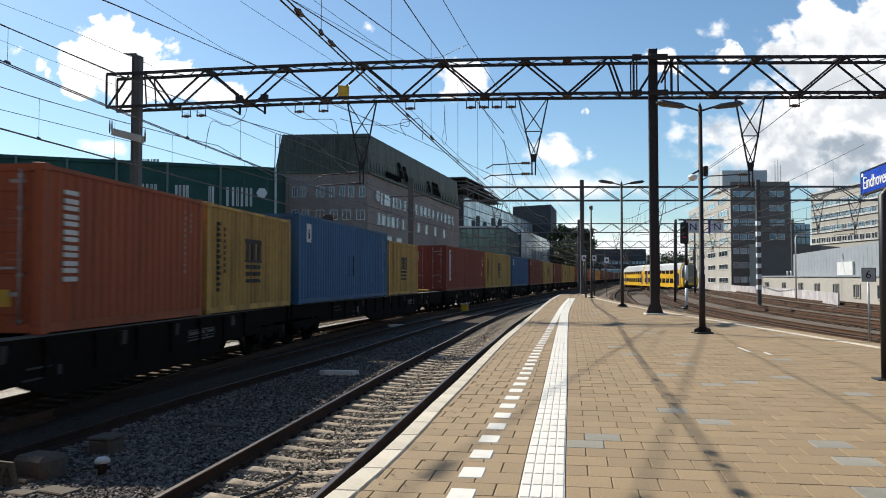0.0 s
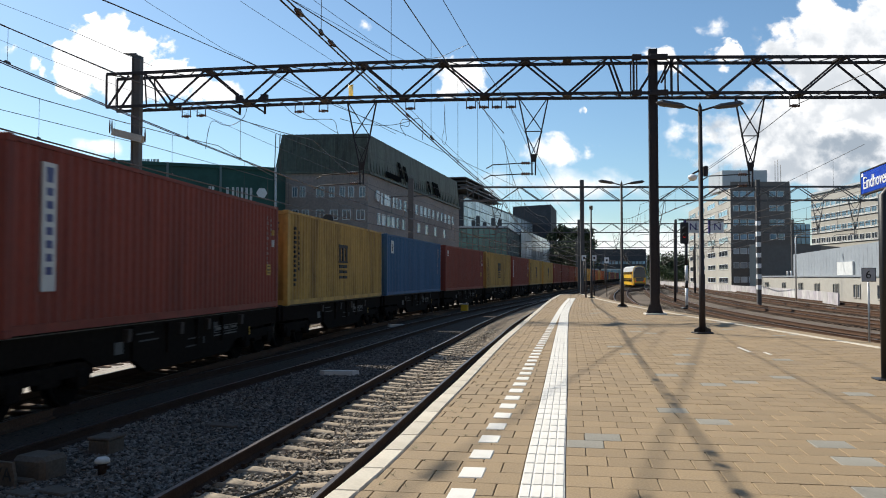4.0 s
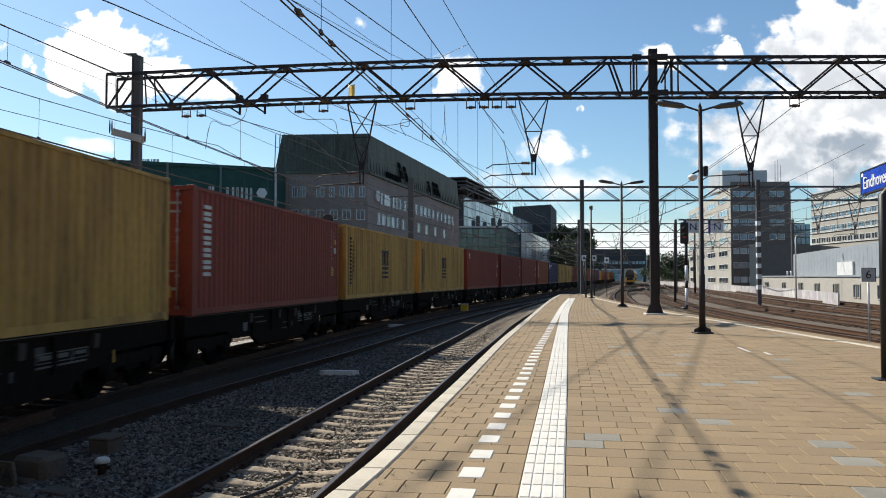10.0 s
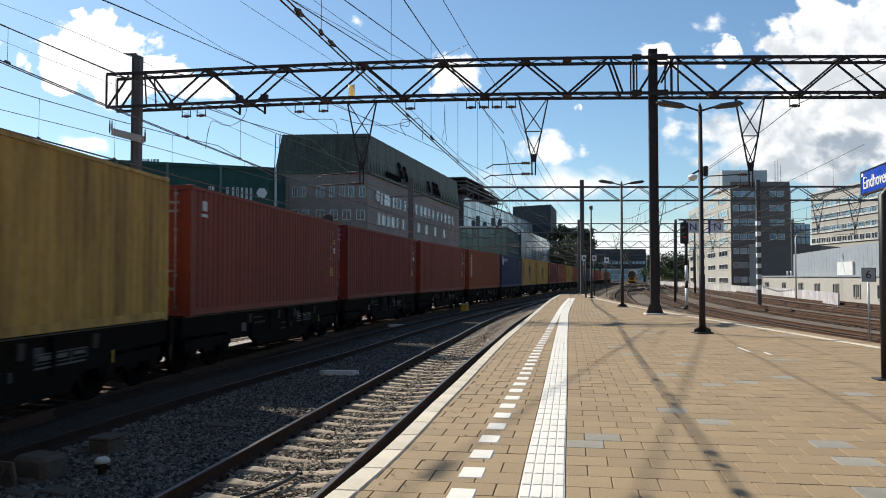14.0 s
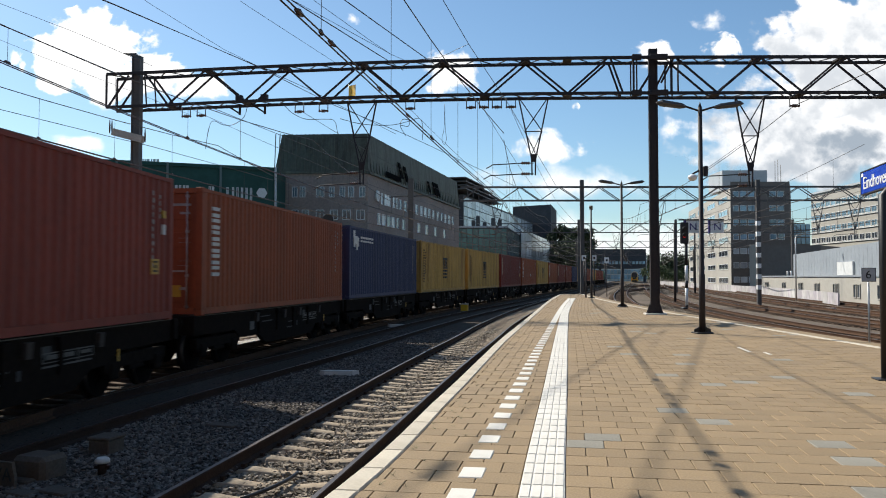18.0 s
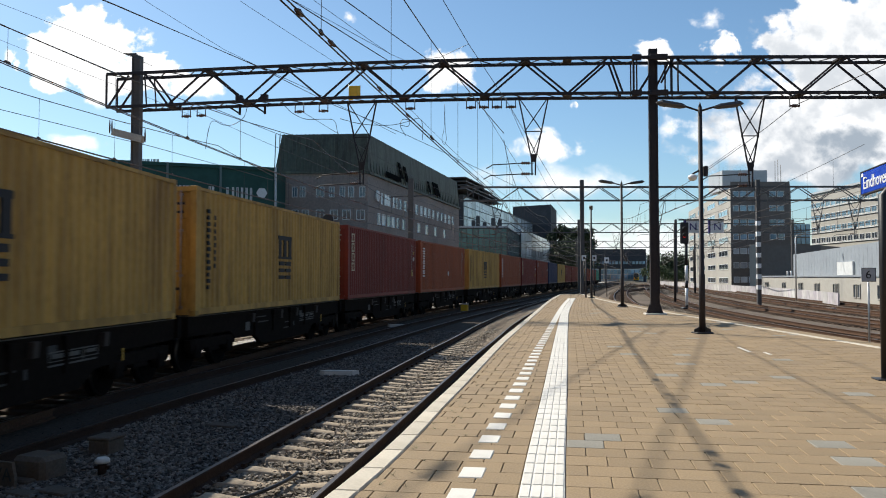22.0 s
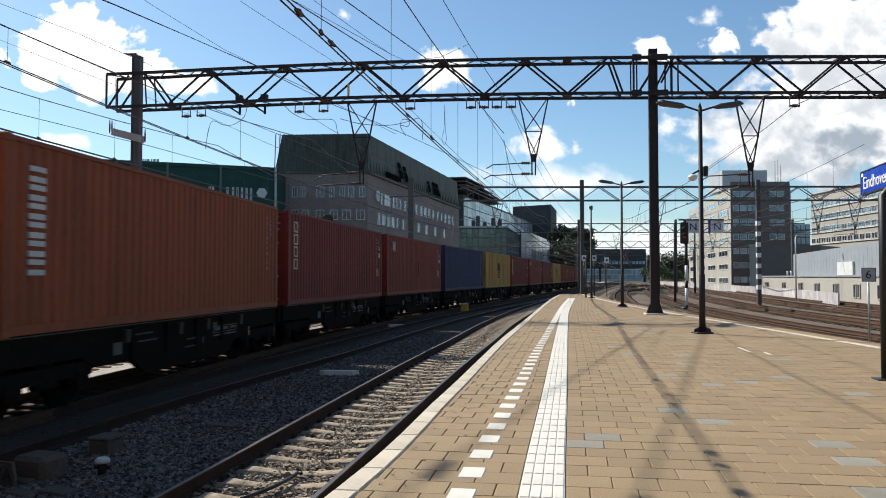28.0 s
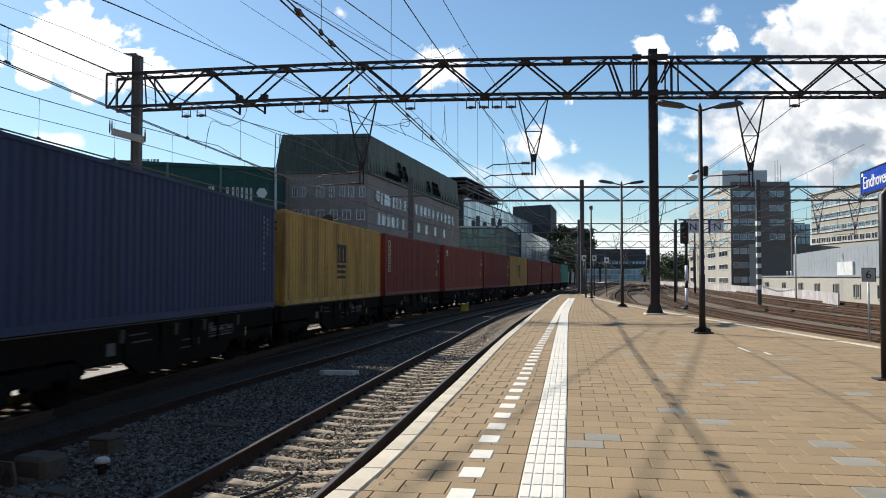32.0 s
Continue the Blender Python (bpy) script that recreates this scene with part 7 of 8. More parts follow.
cloud(815, 135, 170, 130, 4.0, "white cumulus puff", 2.4, 0.6, 0.0, 0.3, 1.7)
cloud(985, 270, 210, 100, 5.0, "pale flat cumulus", 2.2, 0.66, 0.1, 0.4, 1.6)
cloud(1000, 330, 560, 110, 5.5, "broad pale cloud bank", 1.8, 0.6, 0.12, 0.8, 1.6, 60)
cloud(1200, 440, 1700, 200, 6.0, "low pale cloud layer", 1.4, 0.64, 0.12, 0.9, 1.5, 200)
cloud(1530, 115, 440, 330, 7.0, "towering white cumulus with grey folds", 1.5, 0.84, 0.6, 0.16, 1.4)
cloud(1430, 245, 560, 290, 7.5, "grey-white cumulus base", 1.5, 0.76, 0.8, 0.3, 1.6, 60)
cloud(1500, 265, 440, 170, 8.0, "grey-white cloud base", 1.8, 0.72, 1.0, 0.4, 1.5, -20)
cloud(1270, 275, 230, 110, 8.6, "pale cloud bank behind the gantry", 2.0, 0.5, 0.3, 0.7, 1.8, 120)
cloud(1270, 45, 120, 100, 9.0, "small torn cloud", 2.6, 0.42, 0.0, 0.6, 2.0)
cloud(1180, 104, 120, 90, 10.0, "small cumulus puff", 2.8, 0.6, 0.0, 0.25, 1.6)
cloud(1300, 100, 120, 90, 11.0, "small cumulus puff", 2.8, 0.6, 0.0, 0.25, 1.6)
cloud(1040, 195, 40, 24, 12.0, "tiny cloud wisp", 4.0, 0.5, 0.0, 0.5, 1.5)
cloud(650, 40, 60, 44, 13.0, "faint cloud wisp", 3.4, 0.42, 0.0, 0.6, 1.8)

# ---- yellow flag on the gantry ----
flag = thing("warning_flag", "small yellow plastic flag flapping above the gantry chord", "flag",
             at=pose(place(616, 30.4), 30.35, zof(182, 30.4)))
bm = bmesh.new()
tube(bm, [(0, 0, -0.15), (0, 0, 0.75)], 0.012, 6)
part("staff", bm, M["galv"], flag)
M["flag"] = material("thin_yellow_plastic", (0.85, 0.50, 0.02), 0.4, grain=6, amount=0.1)
FLAPS = []
for k in range(3):
    bm = bmesh.new()
    box(bm, 0, 0.185, -0.004, 0.004, 0.0, 0.56 - 0.05 * k)
    FLAPS.append((part("flag_panel", bm, M["flag"], flag), k))


# ---- trees and shrubs ----
M["leaf"] = material("tree_leaves", (0.055, 0.085, 0.022), 0.7, grain=3, amount=0.3, stain=0.4, stain_amount=0.4, stain_color=(0.03, 0.05, 0.015), random_amount=0.4, island=True)
M["leaf_dark"] = material("dark_tree_leaves", (0.045, 0.062, 0.024), 0.75, grain=3, amount=0.3, stain=0.3, stain_amount=0.4, random_amount=0.4, island=True)
M["bark"] = material("bark", (0.07, 0.055, 0.04), 0.9, grain=8, amount=0.3, bump=0.4)


def leaves(name, blobs, n, size, mat, parent, seed):
    g = np.random.default_rng(seed)
    pts = []
    per = n // len(blobs)
    for cx, cy, cz, r in blobs:
        d = g.normal(size=(per, 3))
        d /= np.linalg.norm(d, axis=1)[:, None]
        pts.append(np.array([cx, cy, cz]) + d * (r * g.random((per, 1)) ** 0.45) * np.array([1, 1, 0.85]))
    p = np.concatenate(pts)
    m = len(p)
    a, b = g.normal(size=(m, 3)), g.normal(size=(m, 3))
    a /= np.linalg.norm(a, axis=1)[:, None]
    b -= a * (a * b).sum(1)[:, None]
    b /= np.linalg.norm(b, axis=1)[:, None]
    s = size * (0.6 + 0.8 * g.random((m, 1)))
    v = np.stack([p - a * s, p - b * s * 0.5, p + a * s, p + b * s * 0.5], 1).reshape(-1, 3)
    me = bpy.data.meshes.new(name)
    me.from_pydata(v.tolist(), [], (np.arange(m * 4).reshape(-1, 4)).tolist())
    me.materials.append(mat)
    ob = new(name, me)
    ob.parent = parent
    return ob


def tree(x, y, h, r, seed, label, mat="leaf", base=-1.2, n=2600):
    g = random.Random(seed)
    t = thing("tree", label, "tree", at=pose(x, y, base), group="trees")
    bm = bmesh.new()
    tube(bm, [(0, 0, 0), (0.05 * r, 0, h * 0.3), (0.02 * r, 0.05 * r, h * 0.62), (0, 0, h * 0.85)], [0.045 * h * 0.5, 0.035 * h * 0.5, 0.02 * h * 0.5, 0.006 * h], 8)
    part("trunk", bm, M["bark"], t)
    blobs = []
    for k in range(11):
        a = g.uniform(0, 6.28)
        d = r * g.uniform(0.2, 0.75)
        z = h * g.uniform(0.42, 0.88)
        blobs.append((math.cos(a) * d, math.sin(a) * d, z, r * g.uniform(0.3, 0.48)))
        bm = bmesh.new()
        tube(bm, [(0, 0, h * 0.3), (math.cos(a) * d * 0.5, math.sin(a) * d * 0.5, z * 0.8), (math.cos(a) * d, math.sin(a) * d, z)], [0.012 * h, 0.008 * h, 0.003 * h], 5)
        part("limb", bm, M["bark"], t)
    blobs.append((0, 0, h * 0.88, r * 0.42))
    leaves("crown", blobs, n, 0.022 * h + 0.12, M[mat], t, seed)
    return t


for k, (px, y, top, r) in enumerate(((992, 285, 396, 6), (1008, 300, 404, 7), (1022, 280, 400, 6), (1000, 270, 425, 6), (1016, 260, 430, 5.5), (1035, 320, 415, 7))):
    tree(place(px, y), y, zof(top, y) + 1.2, r, 20 + k, "dark broad-leaved tree behind the tracks", "leaf_dark")
for k, (px, y, top, r) in enumerate(((1162, 300, 468, 5), (1178, 330, 476, 5), (1195, 300, 480, 4), (1148, 340, 474, 5))):
    tree(place(px, y), y, zof(top, y) + 1.2, r, 40 + k, "small green tree beyond the yard", "leaf", n=1200)
woods = leaves("far_woods", [(place(px, 560), 560 + (px % 7) * 4, zof(top, 560) - 8, 9.5) for px, top in
                             ((1136, 448), (1150, 452), (1163, 446), (1177, 450), (1190, 444), (1204, 449), (1217, 446), (1230, 450), (1245, 452), (1120, 462), (1100, 470), (1160, 466), (1190, 466), (1215, 466))],
               7000, 0.9, M["leaf_dark"], None, 77)
tagged(woods, "dark belt of trees far beyond the yard", "trees", kind="stuff")
# yellow-green leaf copy: sun on the foliage is put into the base colour
M["leaf_gold"] = material("sunlight_coloured_leaves", (0.23, 0.215, 0.035), 0.7, grain=3, amount=0.3, random_amount=0.4, island=True)
for k, (px, y, top, r, mt) in enumerate(((120, 60, 388, 2.9, "leaf_dark"), (152, 64, 398, 2.9, "leaf_dark"), (97, 56.0, 404, 1.7, "leaf_gold"), (86, 57.0, 424, 1.6, "leaf_gold"), (20, 68, 420, 2.8, "leaf"))):
    tree(place(px, y), y, zof(top, y) + 1.2, r, 60 + k, "leafy tree with yellow-green sunlit edges behind the line", mt, n=3600)

# ---- what shows through the gap in the train ----
fence = thing("palisade_fence", "white steel palisade fence beyond the tracks", "fence", kind="structure")
fa, fb_ = Vector((-29.0, 36.0, -1.2)), Vector((-21.55, 40.5, -1.2))
bm = bmesh.new()
box(bm, -0.035, 0.035, -0.008, 0.008, 0.05, 3.9)
PALE = mesh_of("pale", bm, M["white"])
L_ = (fb_ - fa).length
turn_f = math.degrees(math.atan2(fb_.y - fa.y, fb_.x - fa.x))
for k in range(int(L_ / 0.16)):
    p = fa.lerp(fb_, k * 0.16 / L_)
    share("pale", PALE, fence, pose(p.x, p.y, p.z, 0, 0, turn_f))
for z in (0.5, 2.0, 3.4):
    bm = bmesh.new()
    beam(bm, fa + Vector((0, 0.04, z)), fb_ + Vector((0, 0.04, z)), 0.04, 0.06)
    part("fence_rail", bm, M["galv"], fence)
for px, y, z1 in ((99, 42.0, 5.95), (150, 58.0, 2.4)):
    m = thing("lamp_mast", "pale grey lamp mast with a small cross head", "lamp post", at=pose(place(px, y), y, -1.2), group="lamp masts")
    bm = bmesh.new()
    tube(bm, [(0, 0, 0), (0, 0, z1 + 1.2)], [0.085, 0.06], 8)
    part("pole", bm, M["galv"], m)
    bm = bmesh.new()
    box(bm, -0.35, 0.45, -0.08, 0.08, z1 + 1.2, z1 + 1.3, 0, 0.02)
    part("lamp_head", bm, M["white"], m)
# car parked beyond the line
car_ = thing("parked_car", "low white parked coupe with dark windows beyond the railway fence", "car", at=pose(place(142, 38), 38, -1.25, 0, 0, 68))
M["car_paint"] = material("white_car_paint", (0.62, 0.62, 0.61), 0.3, grain=5, amount=0.04, stain=1.0, stain_amount=0.1)
bm = bmesh.new()
rings = []
for q, half, z0, z1 in ((-1.75, 0.56, 0.3, 0.52), (-1.6, 0.66, 0.2, 0.66), (-0.9, 0.74, 0.18, 0.7), (0.0, 0.75, 0.18, 0.72), (0.9, 0.74, 0.18, 0.7), (1.6, 0.66, 0.2, 0.6), (1.8, 0.55, 0.28, 0.45)):
    ring = [(q, -half * 0.9, z0), (q, -half, (z0 + z1) / 2), (q, -half * 0.9, z1 - 0.04), (q, -half * 0.6, z1), (q, half * 0.6, z1), (q, half * 0.9, z1 - 0.04), (q, half, (z0 + z1) / 2), (q, half * 0.9, z0)]
    rings.append([bm.verts.new(c) for c in ring])
for a, b in zip(rings, rings[1:]):
    for k in range(8):
        bm.faces.new((a[k], a[(k + 1) % 8], b[(k + 1) % 8], b[k]))
bm.faces.new(rings[0])
bm.faces.new(rings[-1][::-1])
bmesh.ops.recalc_face_normals(bm, faces=bm.faces)
part("body", bm, M["car_paint"], car_)


def cabin(name, z0, z1, half0, half1, q0, q1, lean_, mat):
    bm = bmesh.new()
    lo = [bm.verts.new(c) for c in ((q0, -half0, z0), (q1, -half0, z0), (q1, half0, z0), (q0, half0, z0))]
    hi = [bm.verts.new(c) for c in ((q0 + lean_, -half1, z1), (q1 - lean_, -half1, z1), (q1 - lean_, half1, z1), (q0 + lean_, half1, z1))]
    bm.faces.new(lo[::-1])
    bm.faces.new(hi)
    for k in range(4):
        bm.faces.new((lo[k], lo[(k + 1) % 4], hi[(k + 1) % 4], hi[k]))
    bmesh.ops.bevel(bm, geom=bm.edges[:], offset=0.025, segments=2, affect='EDGES')
    part(name, bm, mat, car_)


cabin("cabin_glass", 0.66, 1.0, 0.66, 0.55, -1.15, 0.75, 0.38, M["train_glass"])
cabin("roof", 0.985, 1.06, 0.56, 0.5, -0.78, 0.38, 0.12, M["car_paint"])
for q in (-1.05, 1.1):
    for sy in (-0.76, 0.6):
        bm = bmesh.new()
        tube(bm, [(q, sy, 0.29), (q, sy + 0.16, 0.29)], 0.29, 14)
        part("wheel", bm, M["black"], car_)
M["pillar_brick"] = material("brown_pillar_brick", (0.19, 0.15, 0.125), 0.9, grain=18, amount=0.3, stain=1.5, stain_amount=0.3)
M["screen_pane"] = material("weathered_pale_pane", (0.36, 0.34, 0.335), 0.6, grain=6, amount=0.2, stain=1.2, stain_amount=0.4, stain_color=(0.2, 0.17, 0.15), random_amount=0.55)
M["screen_back"] = material("brown_screen_back", (0.075, 0.062, 0.052), 0.8, grain=8, amount=0.3)
kiosk = thing("bicycle_shelter", "small building with a slanting screen of pale squares", "building")
ky = 46.0
solid(kiosk, "pillar", [(place(50, ky), ky), (place(74, ky), ky), (place(72, ky + 1), ky + 1), (place(50, ky + 1), ky + 1)], -1.2, zof(440, ky), M["pillar_brick"])
solid(kiosk, "wall", [(place(-160, ky), ky + 0.4), (place(51, ky), ky + 0.4), (place(50, ky + 5), ky + 5), (place(-160, ky), ky + 5)], -1.2, zof(440, ky), M["brick_dark"])
# slanting screen of pale square panels on a dark back
def lean(py):
    return (437 - py) * 0.45


bm = bmesh.new()
sheet = [(-160, 438), (76, 438), (76 + lean(342), 342), (-160, 342)]
lo = [bm.verts.new((place(px, ky), ky - 0.1 - 0.003 * (438 - py), zof(py, ky))) for px, py in sheet]
hi = [bm.verts.new((v.co.x, v.co.y + 0.3, v.co.z)) for v in lo]
bm.faces.new(lo)
bm.faces.new(hi[::-1])
for k in range(4):
    bm.faces.new((lo[k], hi[k], hi[(k + 1) % 4], lo[(k + 1) % 4]))
bmesh.ops.recalc_face_normals(bm, faces=bm.faces)
part("screen_frame", bm, M["screen_back"], kiosk)
for r in range(6):
    for q in range(14):
        v0 = 344 + r * 15.6
        u1 = 73 + lean(v0 + 6) - q * 16.5
        bm = bmesh.new()
        cell = [(u1 - 12.5 - 2.7, v0 + 12), (u1 - 2.7, v0 + 12), (u1 + 2.7, v0), (u1 - 12.5 + 2.7, v0)]
        lo = [bm.verts.new((place(px, ky), ky - 0.1 - 0.003 * (438 - py) - 0.06, zof(py, ky))) for px, py in cell]
        hi = [bm.verts.new((v.co.x, v.co.y + 0.05, v.co.z)) for v in lo]
        bm.faces.new(lo)
        for k in range(4):
            bm.faces.new((lo[k], hi[k], hi[(k + 1) % 4], lo[(k + 1) % 4]))
        bmesh.ops.recalc_face_normals(bm, faces=bm.faces)
        part("screen_panel", bm, M["screen_pane"], kiosk)

# gate pillar, white pickets and a shrub seen past the gantry post
gy = 48.0
gp = thing("gate_pillar", "pale brick gate pillar beyond the railway", "pillar")
solid(gp, "shaft", [(place(240, gy), gy), (place(265, gy), gy), (place(265, gy), gy + 0.8), (place(240, gy), gy + 0.8)], -1.3, zof(451, gy), M["beige"])
solid(gp, "cap_stone", [(place(238, gy), gy - 0.06), (place(267, gy), gy - 0.06), (place(267, gy), gy + 0.86), (place(238, gy), gy + 0.86)], zof(451, gy) + 0.002, zof(448, gy), M["concrete"])
gate = thing("picket_gate", "white picket gate beside a brick pillar", "gate")
for k in range(13):
    bm = bmesh.new()
    px = 268 + k * 4.0
    box(bm, place(px, gy), place(px + 2.6, gy), gy + 0.2, gy + 0.24, -1.3, zof(455, gy))
    part("picket", bm, M["white"], gate)
for z in (-0.8, 1.4):
    bm = bmesh.new()
    box(bm, place(267, gy), place(320, gy), gy + 0.245, gy + 0.28, z, z + 0.08)
    part("gate_rail", bm, M["white"], gate)
shrub = thing("shrub", "yellow-green sunlit shrub behind a pillar", "shrub", at=pose(place(258, gy + 2), gy + 2, -1.25))
bm = bmesh.new()
tube(bm, [(0, 0, 0), (0.05, 0, 3.0), (0, 0, 4.9)], [0.08, 0.05, 0.02], 6)
part("stem", bm, M["bark"], shrub)
leaves("foliage", [(0, 0, 4.2, 0.7), (0.2, 0.1, 4.8, 0.5), (-0.35, 0, 3.7, 0.6), (0.35, 0, 3.6, 0.6), (-0.6, 0, 2.4, 0.6)], 1400, 0.11, M["leaf_gold"], shrub, 77)

# ---- small things on the ballast ----
def ray_ground(px, py, z):
    y = (1.34 - z) * 1419.75 / (py - 490.8)
    return place(px, y), y


for px, py, ln in ((601, 669, 0.95), (704, 581, 0.95), (1462, 549, 1.0)):
    x, y = ray_ground(px, py, BED)
    tr = thing("cable_trough_lid", "pale concrete trough cover lying on the ballast", "cover", at=pose(x, y, BED + 0.06, 0, 0, -3), group="trough covers")
    bm = bmesh.new()
    h = ln / 2
    out = [(-h, 0.0), (-h + 0.14, -0.13), (h - 0.14, -0.13), (h, 0.0), (h - 0.14, 0.13), (-h + 0.14, 0.13)]
    lo = [bm.verts.new((a, b, 0.0)) for a, b in out]
    hi = [bm.verts.new((a * 0.97, b * 0.9, 0.12)) for a, b in out]
    for k in range(6):
        bm.faces.new((lo[k], lo[(k + 1) % 6], hi[(k + 1) % 6], hi[k]))
    bm.faces.new(hi)
    part("lid", bm, M["tile_white"], tr)
SHOULDER = -0.945
x, y = ray_ground(190, 800, SHOULDER)
blockx = thing("cable_box", "square concrete cable box beside the track", "box", at=pose(x, y, SHOULDER - 0.02, 0, 0, -12))
bm = bmesh.new()
box(bm, -0.15, 0.15, -0.17, 0.17, 0, 0.2, 0, 0.015)
part("body", bm, M["old_concrete"], blockx)
bm = bmesh.new()
box(bm, -0.165, 0.165, -0.185, 0.185, 0.203, 0.245, 0, 0.012)
part("lid", bm, M["old_concrete"], blockx)
x, y = ray_ground(183, 840, SHOULDER)
cap = thing("marker_cap", "white capped marker stub on the ballast", "marker", at=pose(x, y, SHOULDER - 0.02))
bm = bmesh.new()
tube(bm, [(0, 0, 0), (0, 0, 0.17)], 0.05, 10)
box(bm, -0.09, 0.09, -0.02, 0.02, 0.1, 0.13)
part("stub", bm, M["rail_side"], cap)
bm = bmesh.new()
tube(bm, [(0, 0, 0.165), (0, 0, 0.2), (0, 0, 0.225)], [0.085, 0.085, 0.06], 12)
part("cap", bm, M["tile_white"], cap)
x, y = ray_ground(12, 862, SHOULDER)
num = thing("track_marker", "pale track marker plate with dark figures", "marker", at=pose(x, y, SHOULDER - 0.02, 0, 0, -20))
bm = bmesh.new()
prism(bm, [(-0.3, 0), (0.13, 0), (0.15, 0.12), (0.1, 0.3), (-0.3, 0.3)], -0.02, 0.02)
part("plate", bm, M["old_concrete"], num)
words("figures", "7A", 0.2, M["black"], num, pose(-0.13, -0.023, 0.16, 90, 0, 0), 0.002)
x, y = ray_ground(62, 850, SHOULDER)
drum = thing("cable_pit", "rounded concrete cable pit beside the track", "box", at=pose(x, y + 0.15, SHOULDER - 0.03, 0, 0, -18))
bm = bmesh.new()
box(bm, -0.24, 0.22, -0.2, 0.2, 0, 0.3, 0, 0.05)
part("body", bm, M["old_concrete"], drum)
bm = bmesh.new()
box(bm, -0.2, 0.16, -0.36, -0.22, 0, 0.09, 0, 0.02)
part("step", bm, M["old_concrete"], drum)
for px, py, w, l in ((105, 872, 0.42, 0.24), (40, 876, 0.3, 0.2), (395, 755, 0.5, 0.22), (560, 588, 0.6, 0.2)):
    x, y = ray_ground(px, py, SHOULDER)
    sl_ = thing("concrete_slab", "flat brown-stained concrete slab lying in the ballast", "slab", at=pose(x, y, SHOULDER - 0.03, 0, 0, -24), group="concrete slabs")
    bm = bmesh.new()
    box(bm, -w / 2, w / 2, -l / 2, l / 2, 0, 0.075, 0, 0.012)
    part("slab", bm, M["old_concrete"], sl_)
x, y = ray_ground(822, 552, BED)
pm = thing("point_machine", "yellow point machine case between the tracks", "box", at=pose(x, y, BED, 0, 0, -12))
bm = bmesh.new()
box(bm, -0.24, 0.24, -0.2, 0.2, 0, 0.5, 0, 0.04)
part("case", bm, M["yellow"], pm)
bm = bmesh.new()
box(bm, -0.27, 0.27, -0.23, 0.23, 0.5, 0.55, 0, 0.02)
part("lid", bm, M["grey_panel"], pm)
# black hose or cable loop between the sleepers
hose = thing("cable_loop", "black cable lying across the sleepers", "cable")
bm = bmesh.new()
pts = []
for k in range(18):
    t = k / 17
    px, py = 430 + 95 * math.sin(1.7 * t) + 10 * t, 880 - 62 * t + 18 * max(0, t - 0.75) * 4
    x, y = ray_ground(px, py, RAIL - 0.13)
    pts.append((x, y, RAIL - 0.13))
tube(bm, pts, 0.022, 8)
part("sheath", bm, M["black"], hose)

# worn white paint strokes on the paving
for (pa, qa), (pb, qb) in (((1302, 614), (1322, 622)), ((1348, 623), (1359, 627))):
    x, y = ray_ground(pa, qa, 0.0)
    x2, y2 = ray_ground(pb, qb, 0.0)
    mk_ = thing("paint_stroke", "short worn white paint stroke on paving", "paint mark", group="paint strokes")
    bm = bmesh.new()
    beam(bm, (x, y, 0.004), (x2, y2, 0.004), 0.05, 0.006)
    part("stroke", bm, M["tile_white"], mk_)

# weeds in the paving joints
M["weed"] = material("dry_weed", (0.12, 0.11, 0.045), 0.8, grain=10, amount=0.3)
wg_ = np.random.default_rng(9)
vs, fs = [], []
for k in range(90):
    y = wg_.uniform(4.6, 20)
    x = edge_left(y) + 0.18 + abs(wg_.normal(0, 0.25))
    for b in range(6):
        a, ln = wg_.uniform(0, 6.28), wg_.uniform(0.02, 0.07)
        dx, dy = math.cos(a), math.sin(a)
        n0 = len(vs)
        vs += [(x - dy * 0.003, y + dx * 0.003, 0.0), (x + dy * 0.003, y - dx * 0.003, 0.0), (x + dx * ln, y + dy * ln, ln * 0.35)]
        fs.append((n0, n0 + 1, n0 + 2))
me = bpy.data.meshes.new("weeds")
me.from_pydata(vs, [], fs)
me.materials.append(M["weed"])
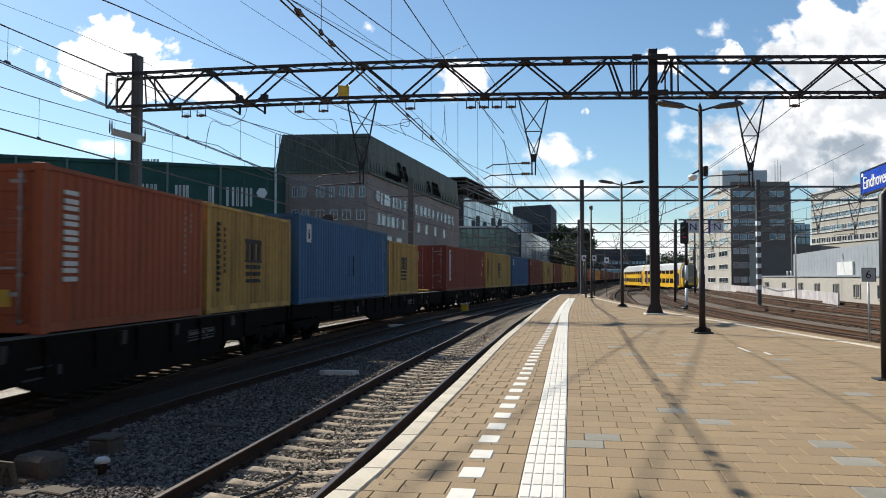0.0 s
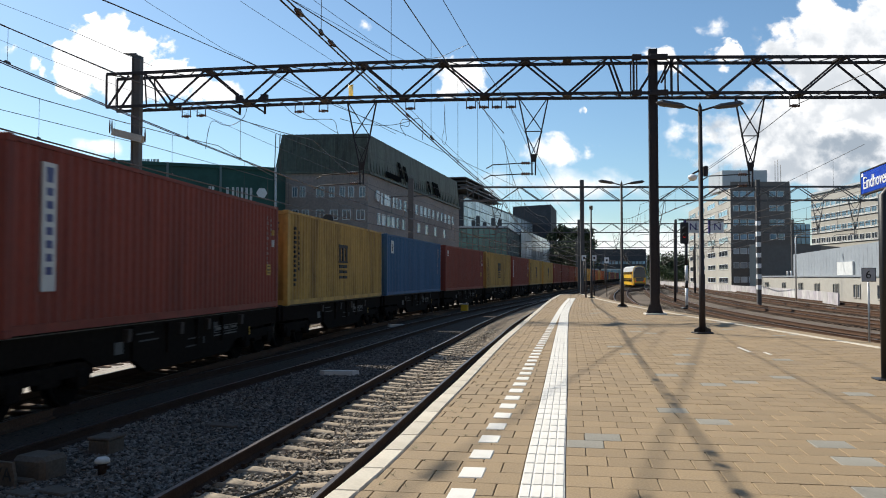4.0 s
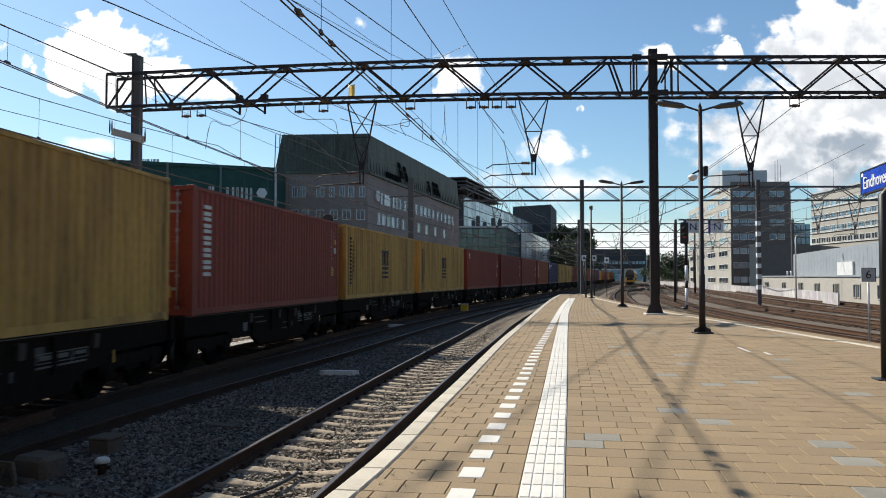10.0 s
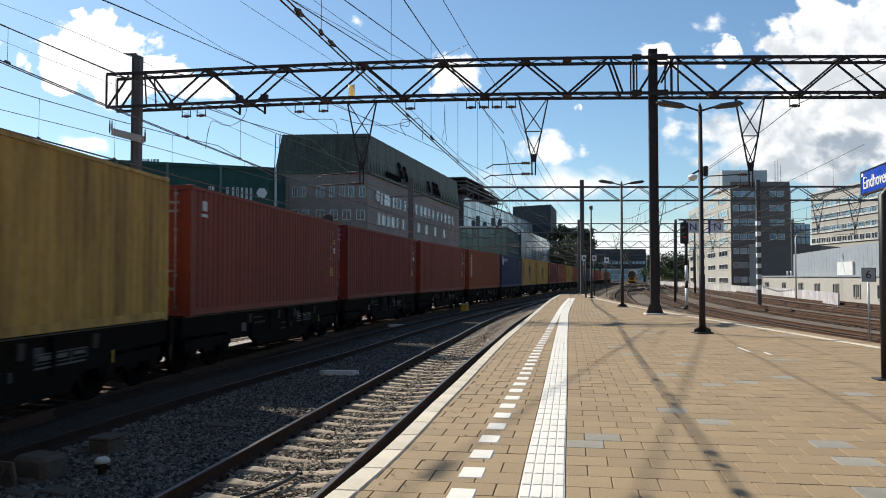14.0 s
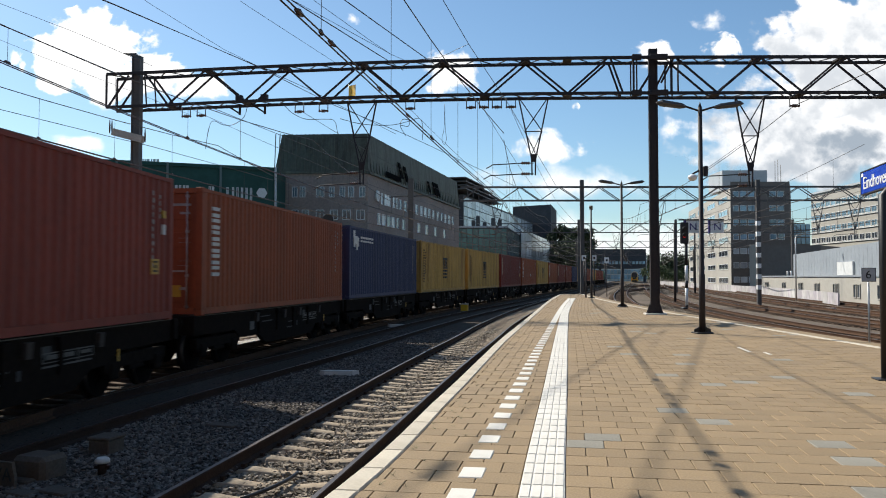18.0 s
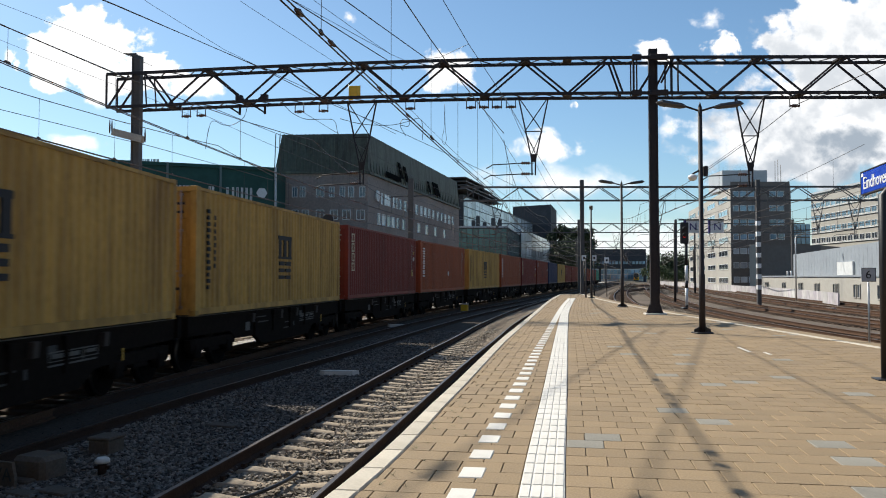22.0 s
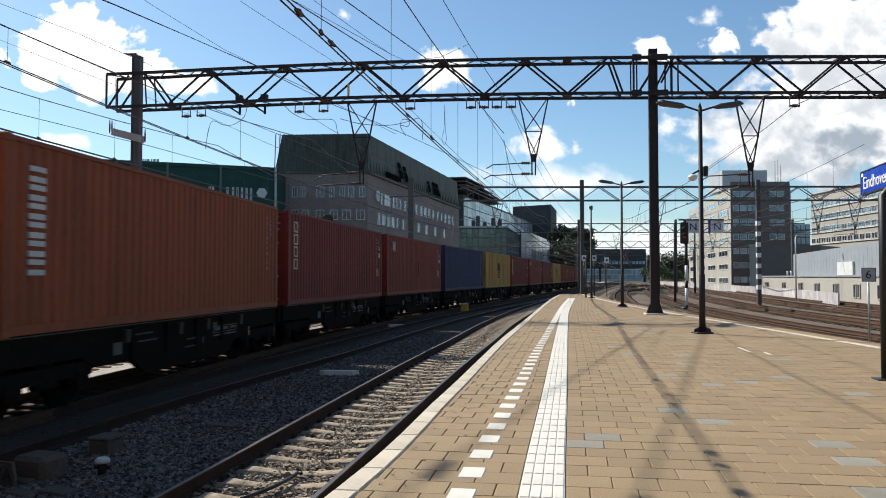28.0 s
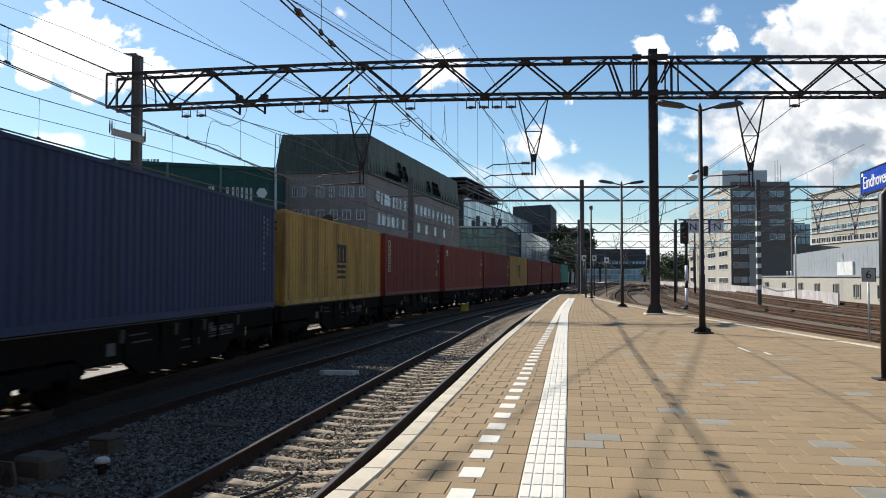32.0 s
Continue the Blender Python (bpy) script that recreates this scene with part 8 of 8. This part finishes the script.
tagged(new("weeds", me), "dry weeds sprouting in paving joints", "weeds", kind="stuff")


# ---- what moves ----
def motions():
    for ob, s0, length, z in CARRIED:
        rows = []
        for k in range(33):
            rows.append((float(k), vehicle_pose(s0 - SPEED * k, length, z)))
        walk(ob, rows)
    # wheels roll: one turn of keys for each axle place, shared by all bogies
    by_place = {}
    for ob in scene.objects:
        if ob.name.split(".")[0] == "wheelset":
            by_place.setdefault(round(ob.location.y, 2), []).append(ob)
    for y, obs in by_place.items():
        rate = math.degrees(SPEED / 0.46)
        walk(obs[0], [(k / 15, pose(0, y, 0.46, rate * k / 15, 0, 0)) for k in range(481)])
        for other in obs[1:]:
            other.rotation_mode = "QUATERNION"
            keys = other.animation_data_create()
            keys.action = obs[0].animation_data.action
            keys.action_slot = obs[0].animation_data.action_slot
    for car, ahead in CARS:
        rows = []
        for k in range(17):
            t = 2.0 * k
            y = pass_y(t) + ahead * 0.975
            a, b = (pass_x(y), y), (pass_x(y + 24), y + 24)
            h = math.atan2(b[0] - a[0], b[1] - a[1])
            rows.append((t, pose(a[0], a[1], RAIL, 0, 0, -math.degrees(h))))
        walk(car, rows)
    # clouds come nearer and drift a little aside
    for c, (x, y, z) in CLOUDS:
        walk(c, [(0.0, pose(x, y, z)), (16.0, pose(x - 45, y - 88, z)), (32.0, pose(x - 90, y - 176, z))])
    # the flag swings and ripples
    turns = [(0, 215), (0.6, 218), (1.2, 245), (1.8, 228), (2.4, 262), (3, 285), (3.5, 290), (6, 275), (9, 290), (11, 300), (13, 300), (15, 295), (17, 310),
             (19, 318), (21, 330), (22.4, 340), (23, 335), (24, 320), (25.5, 310), (28, 282), (30, 300), (32, 285)]
    for ob, k in FLAPS:
        rows = []
        for t, a in turns:
            x = y = 0.0
            for j in range(k):
                b = radians(a + 16 * j * math.sin(2.1 * t + j))
                x += 0.185 * math.cos(b)
                y += 0.185 * math.sin(b)
            rows.append((t, pose(x, y, 0.12 + 0.03 * k, 0, 0, a + 16 * k * math.sin(2.1 * t + k))))
        walk(ob, rows)


motions()
